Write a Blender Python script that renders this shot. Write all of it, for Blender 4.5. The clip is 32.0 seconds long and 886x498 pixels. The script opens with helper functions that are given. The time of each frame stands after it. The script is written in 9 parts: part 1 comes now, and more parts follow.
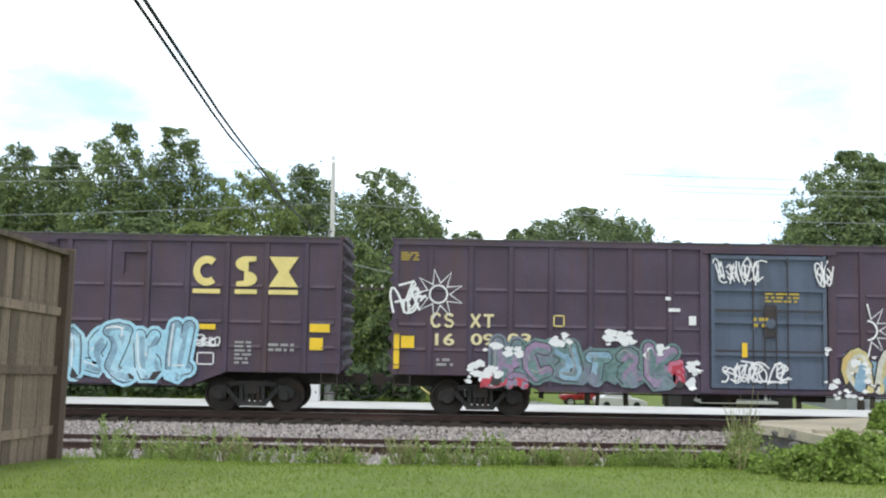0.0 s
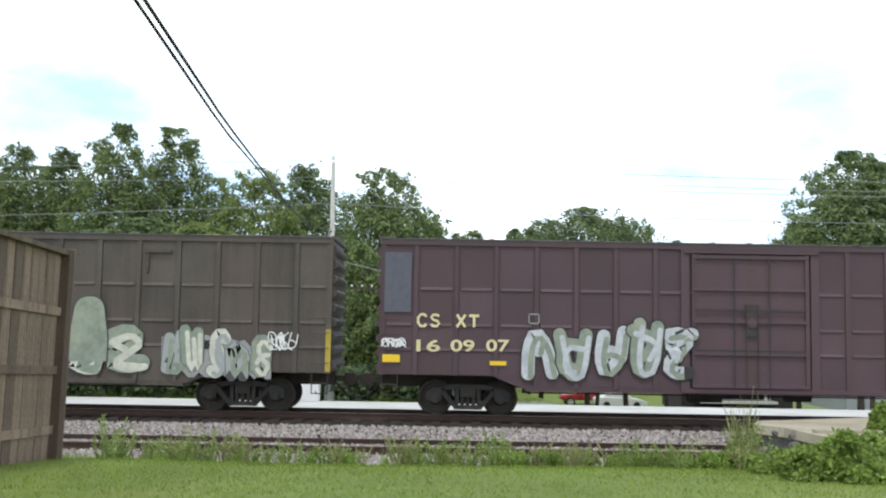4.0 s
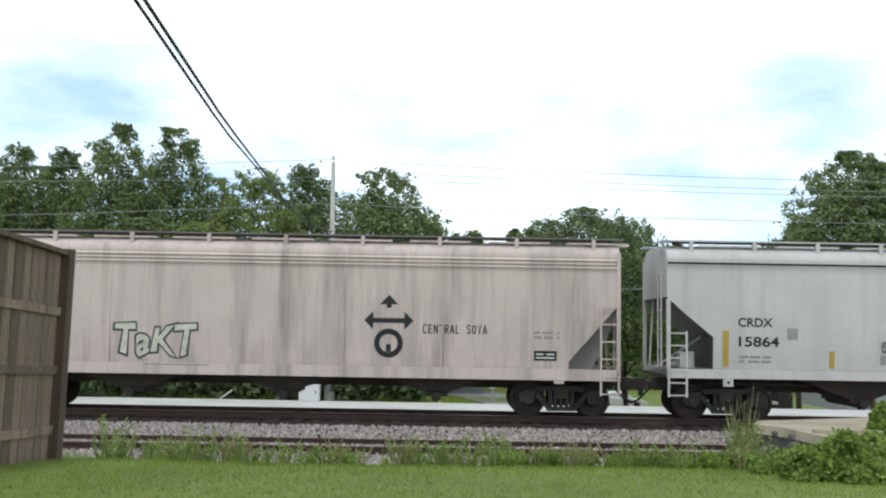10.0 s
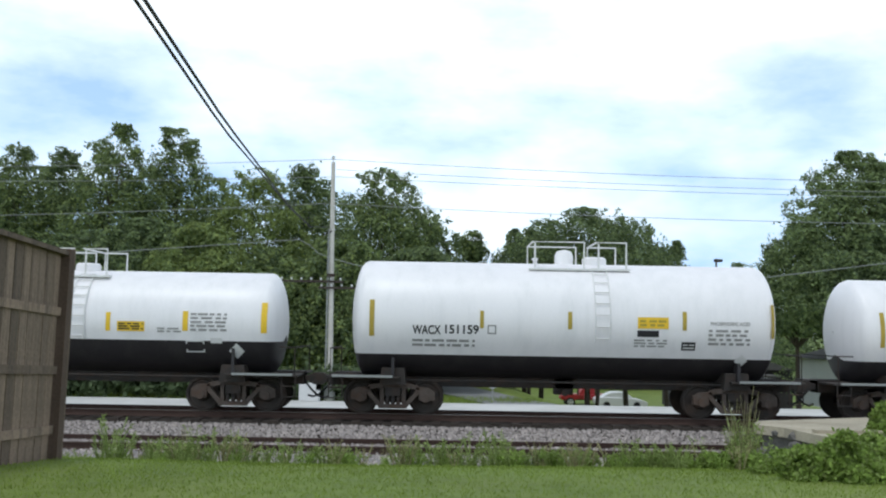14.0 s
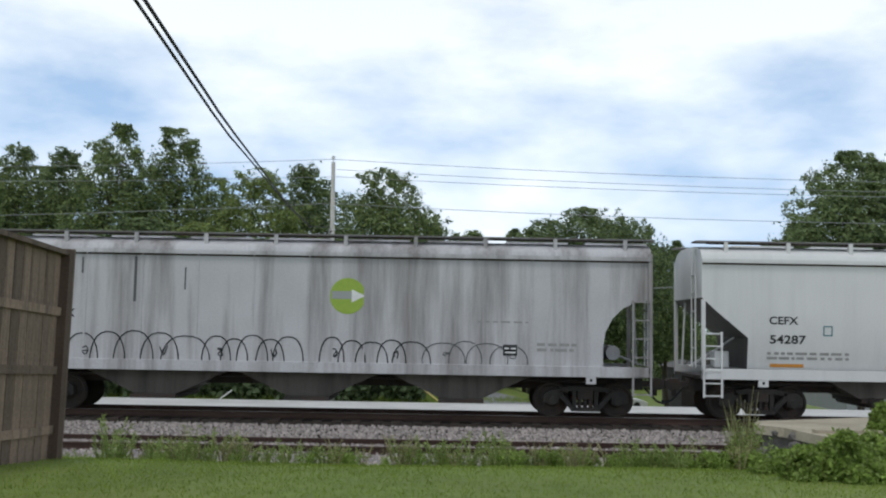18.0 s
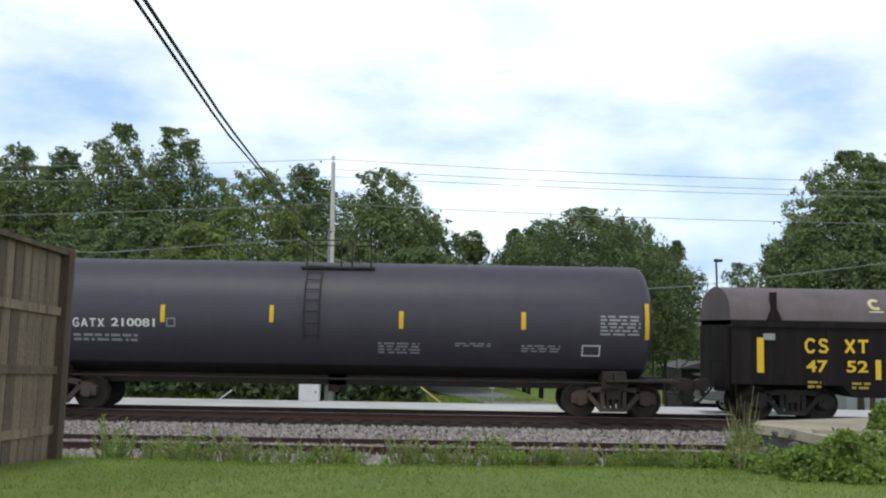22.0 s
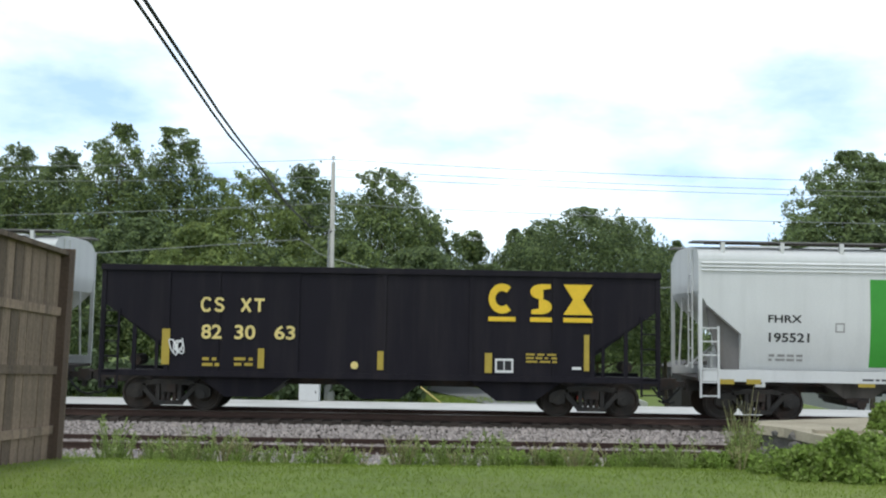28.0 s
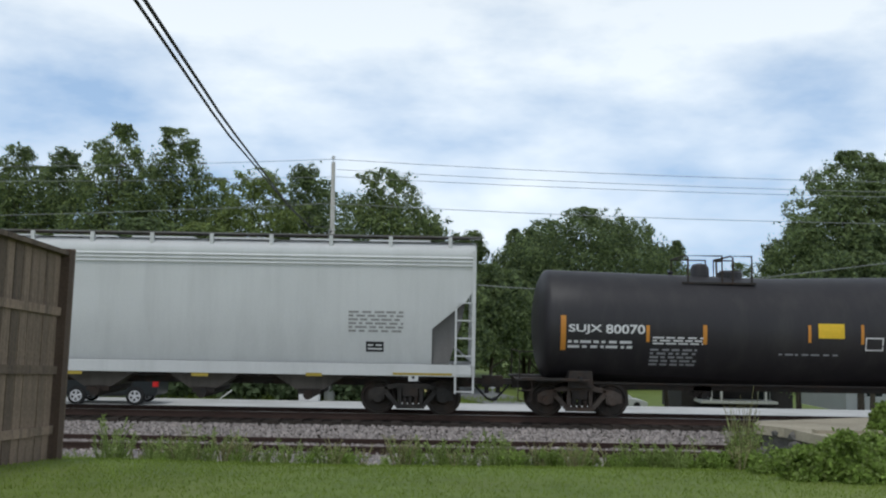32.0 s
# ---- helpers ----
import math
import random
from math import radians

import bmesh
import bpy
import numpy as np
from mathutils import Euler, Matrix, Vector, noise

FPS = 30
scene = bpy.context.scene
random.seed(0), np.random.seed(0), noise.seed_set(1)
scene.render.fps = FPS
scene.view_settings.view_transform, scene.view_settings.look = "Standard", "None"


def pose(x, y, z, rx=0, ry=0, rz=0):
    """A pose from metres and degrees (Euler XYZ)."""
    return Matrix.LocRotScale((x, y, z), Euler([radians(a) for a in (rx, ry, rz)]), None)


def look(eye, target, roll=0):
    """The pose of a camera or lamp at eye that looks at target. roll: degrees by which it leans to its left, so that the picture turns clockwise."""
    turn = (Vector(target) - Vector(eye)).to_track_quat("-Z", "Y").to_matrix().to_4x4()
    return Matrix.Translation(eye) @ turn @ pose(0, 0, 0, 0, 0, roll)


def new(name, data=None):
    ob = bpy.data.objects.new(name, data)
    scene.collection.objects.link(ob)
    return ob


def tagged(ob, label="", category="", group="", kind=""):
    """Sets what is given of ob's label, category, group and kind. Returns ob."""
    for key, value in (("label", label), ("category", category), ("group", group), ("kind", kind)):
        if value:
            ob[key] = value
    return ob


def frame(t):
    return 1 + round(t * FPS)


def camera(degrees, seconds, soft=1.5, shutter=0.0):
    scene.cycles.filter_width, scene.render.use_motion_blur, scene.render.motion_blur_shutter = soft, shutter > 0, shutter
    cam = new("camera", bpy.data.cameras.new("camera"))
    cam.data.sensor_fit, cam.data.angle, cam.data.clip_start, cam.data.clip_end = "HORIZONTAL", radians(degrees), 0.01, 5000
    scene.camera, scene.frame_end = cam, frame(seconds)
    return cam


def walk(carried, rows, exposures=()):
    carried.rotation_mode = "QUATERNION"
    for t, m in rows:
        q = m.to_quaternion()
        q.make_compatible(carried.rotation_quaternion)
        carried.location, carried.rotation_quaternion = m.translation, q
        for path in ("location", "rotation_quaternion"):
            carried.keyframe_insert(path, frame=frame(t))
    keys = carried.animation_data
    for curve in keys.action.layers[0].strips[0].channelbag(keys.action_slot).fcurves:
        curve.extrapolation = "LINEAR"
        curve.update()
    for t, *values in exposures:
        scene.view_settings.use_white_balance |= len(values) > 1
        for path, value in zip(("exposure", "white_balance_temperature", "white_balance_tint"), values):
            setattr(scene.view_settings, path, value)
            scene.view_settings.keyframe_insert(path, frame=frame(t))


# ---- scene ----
EYE = Vector((0.0, 0.0, 2.31))
PITCH = radians(4.646)
TRACK = 27.5          # distance of the running track's middle line
cam = camera(48.64, 32.0, soft=2.1)
VIEW = look(EYE, EYE + Vector((0, math.cos(PITCH), math.sin(PITCH))), 0.97)
walk(cam, [(0, VIEW), (32, VIEW)],
     exposures=[(0, 0.22, 6380, 9.5), (3.5, 0.2, 6380, 9.5), (6, 0.24, 6380, 9.5), (8, 0.08, 6370, 8), (9, -0.1, 6380, 7.5), (11, -0.14, 6400, 8), (12, 0.0, 6380, 9), (13, -0.02, 6300, 9), (14, -0.36, 6080, 8), (16.5, -0.42, 6300, 11), (18, -0.62, 6280, 11),
                (19.5, -0.78, 6200, 10), (21, -0.7, 6230, 10), (22.5, -0.25, 6400, 11), (24, 0.1, 6350, 9), (25.5, -0.14, 6130, 8), (28, -0.18, 6280, 8), (29.5, -0.6, 6230, 9), (31, -0.72, 6220, 10),
                (32, -0.76, 6200, 10)])


def glyphs(s, bold=0.0):
    """Corners and faces of words in the built-in font."""
    cu = bpy.data.curves.new("lettering", "FONT")
    cu.body, cu.offset, cu.resolution_u = s, bold, 3
    tmp = new("lettering", cu)
    me = bpy.data.meshes.new_from_object(tmp.evaluated_get(bpy.context.evaluated_depsgraph_get()))
    bpy.data.objects.remove(tmp)
    return np.array([v.co[:] for v in me.vertices]), [tuple(p.vertices) for p in me.polygons]


GLYPHS = {}
for words in ("0", "03", "04", "07", "09", "1", "12607", "14", "151159", "151196", "15864", "16", "195521", "195533", "1999", "2", "210081", "3", "30", "30015", "38", "47", "5", "50028", "52", "52826", "54287", "54828", "59325", "6", "63", "641020", "66", "77", "8", "80070", "82", "83", "E", "GIVES A GREEN LIGHT TO INNOVATIONS", "H", "HUNT", "O", "BNGX", "CSYX", "CRDX", "WACX", "JTSX", "CGEX", "CEFX", "EQUX", "ADMX", "ACFX", "FHRX", "BPRX", "SUJX", "DU", "PHOSPHORIC ACID", "R", "S", "T", "U", "V"):
    GLYPHS[words, 0.0] = glyphs(words, 0.022)
for words in ("SION", "TaKT", "WISDOM"):
    GLYPHS[words, 0.07], GLYPHS[words, 0.025] = glyphs(words, 0.07), glyphs(words, 0.025)

# distance that the train has gone since the start
GONE = [(0, 0.0), (1, 15.72), (2, 31.47), (3, 47.13), (3.5, 54.95), (5.5, 86.25), (6, 93.82), (7, 109.37), (8, 124.86), (9, 140.42),
        (10, 156.01), (11, 171.63), (12, 187.06), (13, 202.62), (14, 218.09), (14.5, 225.86), (16.5, 256.64), (17, 264.08), (18, 279.16),
        (19, 294.59), (20, 309.73), (21, 325.1), (22, 340.44), (23, 355.73), (24, 371.09), (25, 386.3), (25.5, 394.07), (27.5, 424.54),
        (28, 432.22), (29, 447.47), (30, 462.68), (31, 477.82), (31.5, 485.48), (32, 493.08)]

# ---- sky and sun ----
world = bpy.data.worlds.new("world")
scene.world = world
world.use_nodes = True
wn, wl = world.node_tree.nodes, world.node_tree.links
bg = wn["Background"]
sky = wn.new("ShaderNodeTexSky")
sky.sky_type, sky.sun_disc = "NISHITA", False
sky.sun_elevation, sky.sun_rotation = radians(66), radians(202)
sky.air_density, sky.dust_density, sky.ozone_density = 1.0, 2.0, 1.0
coord = wn.new("ShaderNodeTexCoord")
stretch = wn.new("ShaderNodeMapping")
stretch.inputs["Scale"].default_value = (1.0, 1.0, 2.6)
stretch.inputs["Location"].default_value = (3.03, -0.479, 0.713)
clouds = wn.new("ShaderNodeTexNoise")
clouds.inputs["Scale"].default_value, clouds.inputs["Detail"].default_value, clouds.inputs["Roughness"].default_value = 3.0, 7.0, 0.55
cover = wn.new("ShaderNodeValToRGB")
cover.color_ramp.elements[0].position, cover.color_ramp.elements[1].position = 0.31, 0.58
blue = wn.new("ShaderNodeMix")
blue.data_type = "RGBA"
blue.inputs["B"].default_value = (9.3, 9.9, 10.2, 1)
pale = wn.new("ShaderNodeMix")
pale.data_type = "RGBA"
pale.inputs["Factor"].default_value = 0.75
pale.inputs["B"].default_value = (4.3, 6.1, 8.5, 1)
wl.new(coord.outputs["Generated"], stretch.inputs["Vector"])
wl.new(stretch.outputs["Vector"], clouds.inputs["Vector"])
wl.new(clouds.outputs["Fac"], cover.inputs["Fac"])
wl.new(sky.outputs["Color"], pale.inputs["A"])
wl.new(cover.outputs["Color"], blue.inputs["Factor"])
wl.new(pale.outputs["Result"], blue.inputs["A"])
# brighter, hazier towards the horizon
height = wn.new("ShaderNodeSeparateXYZ")
fade = wn.new("ShaderNodeMapRange")
fade.inputs["From Min"].default_value, fade.inputs["From Max"].default_value = 0.0, 1.0
fade.inputs["To Min"].default_value, fade.inputs["To Max"].default_value = 0.185, 0.07
fade.interpolation_type = "SMOOTHSTEP"
wl.new(coord.outputs["Generated"], height.inputs[0])
wl.new(height.outputs["Z"], fade.inputs["Value"])
wl.new(fade.outputs["Result"], bg.inputs["Strength"])
wl.new(blue.outputs["Result"], bg.inputs["Color"])

sun = new("sun", bpy.data.lights.new("sun", "SUN"))
sun.data.energy, sun.data.angle, sun.data.color = 1.7, radians(14), (1.0, 0.97, 0.92)
sun.matrix_world = look(Vector((-6, -15, 36)), Vector((0, 0, 0)))


# ---- materials ----
def material(name, colour, rough=0.7, metal=0.0, vary=0.12, scale=6.0, bump=0.15, fine=60.0, dirt=None, dirt_amount=0.0, dirt_scale=1.2,
             streak=False, island=0.0, each=0.0, spec=0.4):
    """Paint or matter with a base colour that varies at two scales, worn by patches or streaks of dirt."""
    m = bpy.data.materials.new(name)
    m.use_nodes = True
    n, l = m.node_tree.nodes, m.node_tree.links
    b = n["Principled BSDF"]
    b.inputs["Roughness"].default_value, b.inputs["Metallic"].default_value = rough, metal
    b.inputs["Specular IOR Level"].default_value = spec
    co = n.new("ShaderNodeTexCoord")
    big, small = n.new("ShaderNodeTexNoise"), n.new("ShaderNodeTexNoise")
    big.inputs["Scale"].default_value, big.inputs["Detail"].default_value = scale, 4
    small.inputs["Scale"].default_value, small.inputs["Detail"].default_value = fine, 3
    l.new(co.outputs["Object"], big.inputs["Vector"])
    l.new(co.outputs["Object"], small.inputs["Vector"])
    total = n.new("ShaderNodeMath")
    total.operation = "ADD"
    l.new(big.outputs["Fac"], total.inputs[0])
    l.new(small.outputs["Fac"], total.inputs[1])
    value = n.new("ShaderNodeMapRange")
    value.inputs["From Min"].default_value, value.inputs["From Max"].default_value = 0.6, 1.4
    value.inputs["To Min"].default_value, value.inputs["To Max"].default_value = 1 - vary, 1 + vary
    l.new(total.outputs[0], value.inputs["Value"])
    out = value.outputs["Result"]
    for amount, node, socket in ((island, "ShaderNodeNewGeometry", "Random Per Island"), (each, "ShaderNodeObjectInfo", "Random")):
        if amount:
            src = n.new(node)
            more = n.new("ShaderNodeMapRange")
            more.inputs["To Min"].default_value, more.inputs["To Max"].default_value = 1 - amount, 1 + amount
            times = n.new("ShaderNodeMath")
            times.operation = "MULTIPLY"
            l.new(src.outputs[socket], more.inputs["Value"])
            l.new(out, times.inputs[0])
            l.new(more.outputs["Result"], times.inputs[1])
            out = times.outputs[0]
    tint = n.new("ShaderNodeMix")
    tint.data_type, tint.blend_type = "RGBA", "MULTIPLY"
    tint.inputs["Factor"].default_value = 1
    tint.inputs["A"].default_value = (*colour, 1)
    l.new(out, tint.inputs["B"])
    col = tint.outputs["Result"]
    if dirt:
        st = n.new("ShaderNodeMapping")
        st.inputs["Scale"].default_value = (2.2, 2.2, 0.18) if streak else (1, 1, 1)
        dn = n.new("ShaderNodeTexNoise")
        dn.inputs["Scale"].default_value, dn.inputs["Detail"].default_value, dn.inputs["Roughness"].default_value = dirt_scale, 6, 0.65
        ra = n.new("ShaderNodeMapRange")
        ra.inputs["From Min"].default_value, ra.inputs["From Max"].default_value = 0.45, 0.72
        ra.inputs["To Max"].default_value = dirt_amount
        mx = n.new("ShaderNodeMix")
        mx.data_type = "RGBA"
        mx.inputs["B"].default_value = (*dirt, 1)
        l.new(co.outputs["Object"], st.inputs["Vector"])
        l.new(st.outputs["Vector"], dn.inputs["Vector"])
        l.new(dn.outputs["Fac"], ra.inputs["Value"])
        l.new(ra.outputs["Result"], mx.inputs["Factor"])
        l.new(col, mx.inputs["A"])
        col = mx.outputs["Result"]
    l.new(col, b.inputs["Base Color"])
    if bump:
        bp = n.new("ShaderNodeBump")
        bp.inputs["Strength"].default_value, bp.inputs["Distance"].default_value = bump, 0.02
        l.new(small.outputs["Fac"], bp.inputs["Height"])
        l.new(bp.outputs["Normal"], b.inputs["Normal"])
    return m


def leaf_material(name, colour, vary=0.35):
    m = material(name, colour, 0.55, vary=0.25, scale=0.35, fine=3.0, bump=0, island=vary, spec=0.1)
    n, l = m.node_tree.nodes, m.node_tree.links
    b = n["Principled BSDF"]
    thin = n.new("ShaderNodeBsdfTranslucent")
    mix = n.new("ShaderNodeMixShader")
    mix.inputs["Fac"].default_value = 0.36
    l.new(b.inputs["Base Color"].links[0].from_socket, thin.inputs["Color"])
    l.new(b.outputs["BSDF"], mix.inputs[1])
    l.new(thin.outputs["BSDF"], mix.inputs[2])
    l.new(mix.outputs["Shader"], n["Material Output"].inputs["Surface"])
    return m


RUST = (0.09, 0.045, 0.025)
GRIME = (0.05, 0.045, 0.04)
M = {
    "lawn": material("lawn_soil", (0.135, 0.186, 0.034), 0.9, vary=0.3, scale=0.6, fine=9, bump=0.5, dirt=(0.195, 0.225, 0.052), dirt_amount=0.8, dirt_scale=0.5),
    "grass": leaf_material("grass_blade", (0.225, 0.298, 0.058), 0.12),
    "weed": leaf_material("weed_leaf", (0.26, 0.325, 0.105), 0.3),
    "dry_weed": leaf_material("dry_weed", (0.33, 0.31, 0.16), 0.3),
    "tall_grass": leaf_material("tall_grass", (0.50, 0.60, 0.22), 0.25),
    "bush": leaf_material("bush_leaf", (0.24, 0.335, 0.075), 0.3),
    "leaf_dark": leaf_material("tree_leaf_dark", (0.125, 0.168, 0.085), 0.14),
    "leaf": leaf_material("tree_leaf", (0.218, 0.280, 0.112), 0.14),
    "leaf_light": leaf_material("tree_leaf_light", (0.275, 0.335, 0.105), 0.16),
    "bark": material("bark", (0.10, 0.08, 0.06), 0.9, vary=0.3, scale=4, fine=30, bump=0.6),
    "ballast": material("ballast_bed", (0.24, 0.22, 0.21), 0.9, vary=0.35, scale=2, fine=25, bump=0.8),
    # near-black: grime, with the shadow along the rail put into the colour
    "grimy_shaded": material("grimy_shaded_ballast", (0.034, 0.027, 0.022), 0.95, vary=0.4, scale=3, fine=25, bump=0.8),
    "stone": material("ballast_stone", (0.42, 0.37, 0.345), 0.85, vary=0.2, scale=5, fine=60, bump=0.3, island=0.45),
    "rail": material("rail_steel", (0.075, 0.045, 0.036), 0.75, 0.3, vary=0.25, scale=3, fine=50),
    "rail_top": material("rail_head", (0.35, 0.34, 0.34), 0.3, 0.9, vary=0.1),
    "sleeper": material("sleeper_wood", (0.042, 0.032, 0.026), 0.9, vary=0.3, scale=4, fine=40, bump=0.5, each=0.3),
    "walkway": material("walkway_grating", (0.21, 0.205, 0.20), 0.8, 0.2, vary=0.3, scale=3, fine=30, dirt=RUST, dirt_amount=0.5),
    # rusty door hardware, darkened in colour to give the door its shading
    "door_iron_shaded": material("door_iron_shaded", (0.05, 0.045, 0.045), 0.75, 0.1, vary=0.3, scale=4, fine=30, dirt=RUST, dirt_amount=0.6),
    "road": material("road_concrete", (0.60, 0.59, 0.57), 0.85, vary=0.12, scale=0.5, fine=14, dirt=(0.3, 0.29, 0.27), dirt_amount=0.5, dirt_scale=0.4),
    "side_road": material("side_road_asphalt", (0.23, 0.23, 0.23), 0.9, vary=0.15, scale=0.7, fine=20),
    "slab": material("slab_concrete", (0.42, 0.37, 0.28), 0.9, vary=0.2, scale=1.0, fine=18, bump=0.3, dirt=(0.22, 0.19, 0.14), dirt_amount=0.7, dirt_scale=0.9),
    "old_stone": material("old_stone", (0.16, 0.15, 0.14), 0.95, vary=0.4, scale=3, fine=20, bump=0.8, each=0.3),
    "fence": material("fence_wood", (0.205, 0.148, 0.108), 0.85, vary=0.3, scale=3, fine=40, bump=0.4, each=0.42, dirt=(0.055, 0.042, 0.034), dirt_amount=1.0, dirt_scale=4.5, streak=True),
    "fence_post": material("fence_post_wood", (0.10, 0.066, 0.048), 0.85, vary=0.25, scale=3, fine=40, bump=0.4),
    "pole": material("pole_wood", (0.54, 0.52, 0.47), 0.85, vary=0.2, scale=2, fine=30, bump=0.3),
    "wire": material("wire_black", (0.02, 0.02, 0.022), 0.6, bump=0),
    "wire_grey": material("wire_grey", (0.29, 0.30, 0.29), 0.6, 0.0, bump=0),
    "steel_dark": material("running_gear_steel", (0.04, 0.035, 0.032), 0.8, 0.1, vary=0.3, scale=4, fine=30, dirt=RUST, dirt_amount=0.5, dirt_scale=2.5),
    "wheel": material("wheel_steel", (0.045, 0.037, 0.032), 0.75, 0.1, vary=0.25, scale=5, fine=30, dirt=RUST, dirt_amount=0.5),
    "side_frame": material("side_frame_iron", (0.085, 0.068, 0.058), 0.85, 0.1, vary=0.3, scale=4, fine=30, dirt=RUST, dirt_amount=0.6, dirt_scale=3),
    "side_frame_black": material("side_frame_black", (0.034, 0.031, 0.029), 0.85, 0.0, vary=0.3, scale=4, fine=30, dirt=(0.08, 0.065, 0.05), dirt_amount=0.4, dirt_scale=3),
    "yellow": material("sign_yellow", (0.80, 0.52, 0.03), 0.55, vary=0.1, scale=3, fine=20, bump=0),
    "faded_yellow": material("faded_yellow", (0.72, 0.58, 0.22), 0.65, vary=0.14, scale=3, fine=20, bump=0),
    "dull_yellow": material("dull_yellow", (0.42, 0.31, 0.05), 0.7, vary=0.15, scale=3, fine=20, bump=0),
    "pale_yellow": material("pale_lettering", (0.66, 0.57, 0.33), 0.7, vary=0.18, scale=3, fine=20, bump=0),
    "orange": material("reflector_orange", (0.62, 0.26, 0.04), 0.5, vary=0.1, bump=0),
    "white": material("lettering_white", (0.74, 0.73, 0.72), 0.6, vary=0.1, scale=4, fine=20, bump=0),
    "grey_mark": material("lettering_grey", (0.34, 0.34, 0.35), 0.7, vary=0.15, bump=0),
    "black": material("lettering_black", (0.02, 0.02, 0.022), 0.6, vary=0.2, bump=0),
    "faint": material("faint_lettering", (0.30, 0.29, 0.28), 0.7, vary=0.2, bump=0),
    "teal": material("paint_patch_teal", (0.07, 0.19, 0.22), 0.65, vary=0.15, bump=0),
    "green": material("stripe_green", (0.05, 0.30, 0.035), 0.5, vary=0.08, scale=2, fine=12, bump=0),
    "deep_green": material("stripe_deep_green", (0.03, 0.16, 0.10), 0.55, vary=0.12, scale=2, fine=12, bump=0),
    "lime": material("emblem_green", (0.30, 0.42, 0.06), 0.6, vary=0.12, bump=0),
    "red": material("paint_red", (0.45, 0.05, 0.07), 0.6, vary=0.15, bump=0),
    "pink": material("paint_pink", (0.50, 0.15, 0.22), 0.65, vary=0.15, bump=0),
    "sky_blue": material("paint_light_blue", (0.33, 0.56, 0.68), 0.6, vary=0.2, scale=3, fine=12, bump=0, dirt=(0.50, 0.66, 0.72), dirt_amount=0.8, dirt_scale=1.7),
    "slate_blue": material("paint_slate_blue", (0.21, 0.33, 0.42), 0.6, vary=0.3, scale=2, fine=8, bump=0, dirt=(0.36, 0.50, 0.58), dirt_amount=0.8, dirt_scale=1.7),
    "sea_green": material("paint_sea_green", (0.13, 0.21, 0.20), 0.65, vary=0.4, scale=2, fine=8, bump=0, dirt=(0.22, 0.19, 0.28), dirt_amount=0.8, dirt_scale=1.7),
    "mauve": material("paint_mauve", (0.28, 0.19, 0.30), 0.65, vary=0.3, scale=2, fine=8, bump=0, dirt=(0.16, 0.20, 0.20), dirt_amount=0.8, dirt_scale=1.7),
    "sand": material("paint_sand", (0.52, 0.45, 0.22), 0.65, vary=0.25, scale=2, fine=8, bump=0, dirt=(0.55, 0.36, 0.12), dirt_amount=0.8, dirt_scale=1.7),
    "cream": material("paint_cream", (0.58, 0.56, 0.47), 0.65, vary=0.2, scale=2, fine=8, bump=0, dirt=(0.40, 0.40, 0.36), dirt_amount=0.8, dirt_scale=1.7),
    "moss": material("paint_grey_green", (0.23, 0.265, 0.21), 0.7, vary=0.2, scale=2, fine=8, bump=0, dirt=(0.36, 0.37, 0.27), dirt_amount=0.8, dirt_scale=1.7),
    "silver": material("paint_silver", (0.50, 0.51, 0.53), 0.5, vary=0.2, scale=2, fine=8, bump=0, dirt=(0.33, 0.34, 0.37), dirt_amount=0.8, dirt_scale=1.7),
    "patch_grey": material("patch_grey", (0.33, 0.34, 0.33), 0.65, vary=0.06, bump=0),
    "navy": material("patch_navy", (0.045, 0.055, 0.085), 0.6, vary=0.2, scale=2, fine=20, bump=0.1, dirt=GRIME, dirt_amount=0.5, streak=True),
    "glass": material("vehicle_glass", (0.02, 0.025, 0.03), 0.08, vary=0.05, bump=0, spec=0.6),
    "tyre": material("tyre_rubber", (0.02, 0.02, 0.02), 0.9, vary=0.2),
    "alloy": material("alloy_rim", (0.62, 0.62, 0.63), 0.35, 0.2, vary=0.1, bump=0),
    "car_white": material("car_paint_white", (0.72, 0.73, 0.75), 0.3, vary=0.03, bump=0, spec=0.5),
    "car_red": material("car_paint_red", (0.35, 0.025, 0.03), 0.3, vary=0.05, bump=0, spec=0.5),
    "car_grey": material("car_paint_grey", (0.10, 0.10, 0.105), 0.3, vary=0.05, bump=0, spec=0.5),
    "car_dark": material("car_paint_dark_blue_grey", (0.022, 0.026, 0.028), 0.4, vary=0.05, bump=0, spec=0.25),
    "car_silver": material("car_paint_silver", (0.26, 0.27, 0.28), 0.35, 0.3, vary=0.04, bump=0, spec=0.5),
    "tail": material("tail_lamp_red", (0.6, 0.02, 0.02), 0.3, vary=0.05, bump=0),
    "cabinet": material("cabinet_white", (0.68, 0.68, 0.67), 0.6, vary=0.06, bump=0.05),
    "concrete": material("concrete_grey", (0.33, 0.33, 0.32), 0.85, vary=0.15),
    "house": material("house_siding", (0.62, 0.62, 0.60), 0.7, vary=0.06, scale=1, bump=0.05),
    "roof": material("roof_shingle", (0.11, 0.105, 0.10), 0.9, vary=0.25, scale=3, fine=20),
    "porch": material("porch_dark", (0.045, 0.04, 0.04), 0.85, vary=0.3),
    "sign_red": material("sign_back", (0.45, 0.45, 0.46), 0.5, 0.4, vary=0.1, bump=0),
}


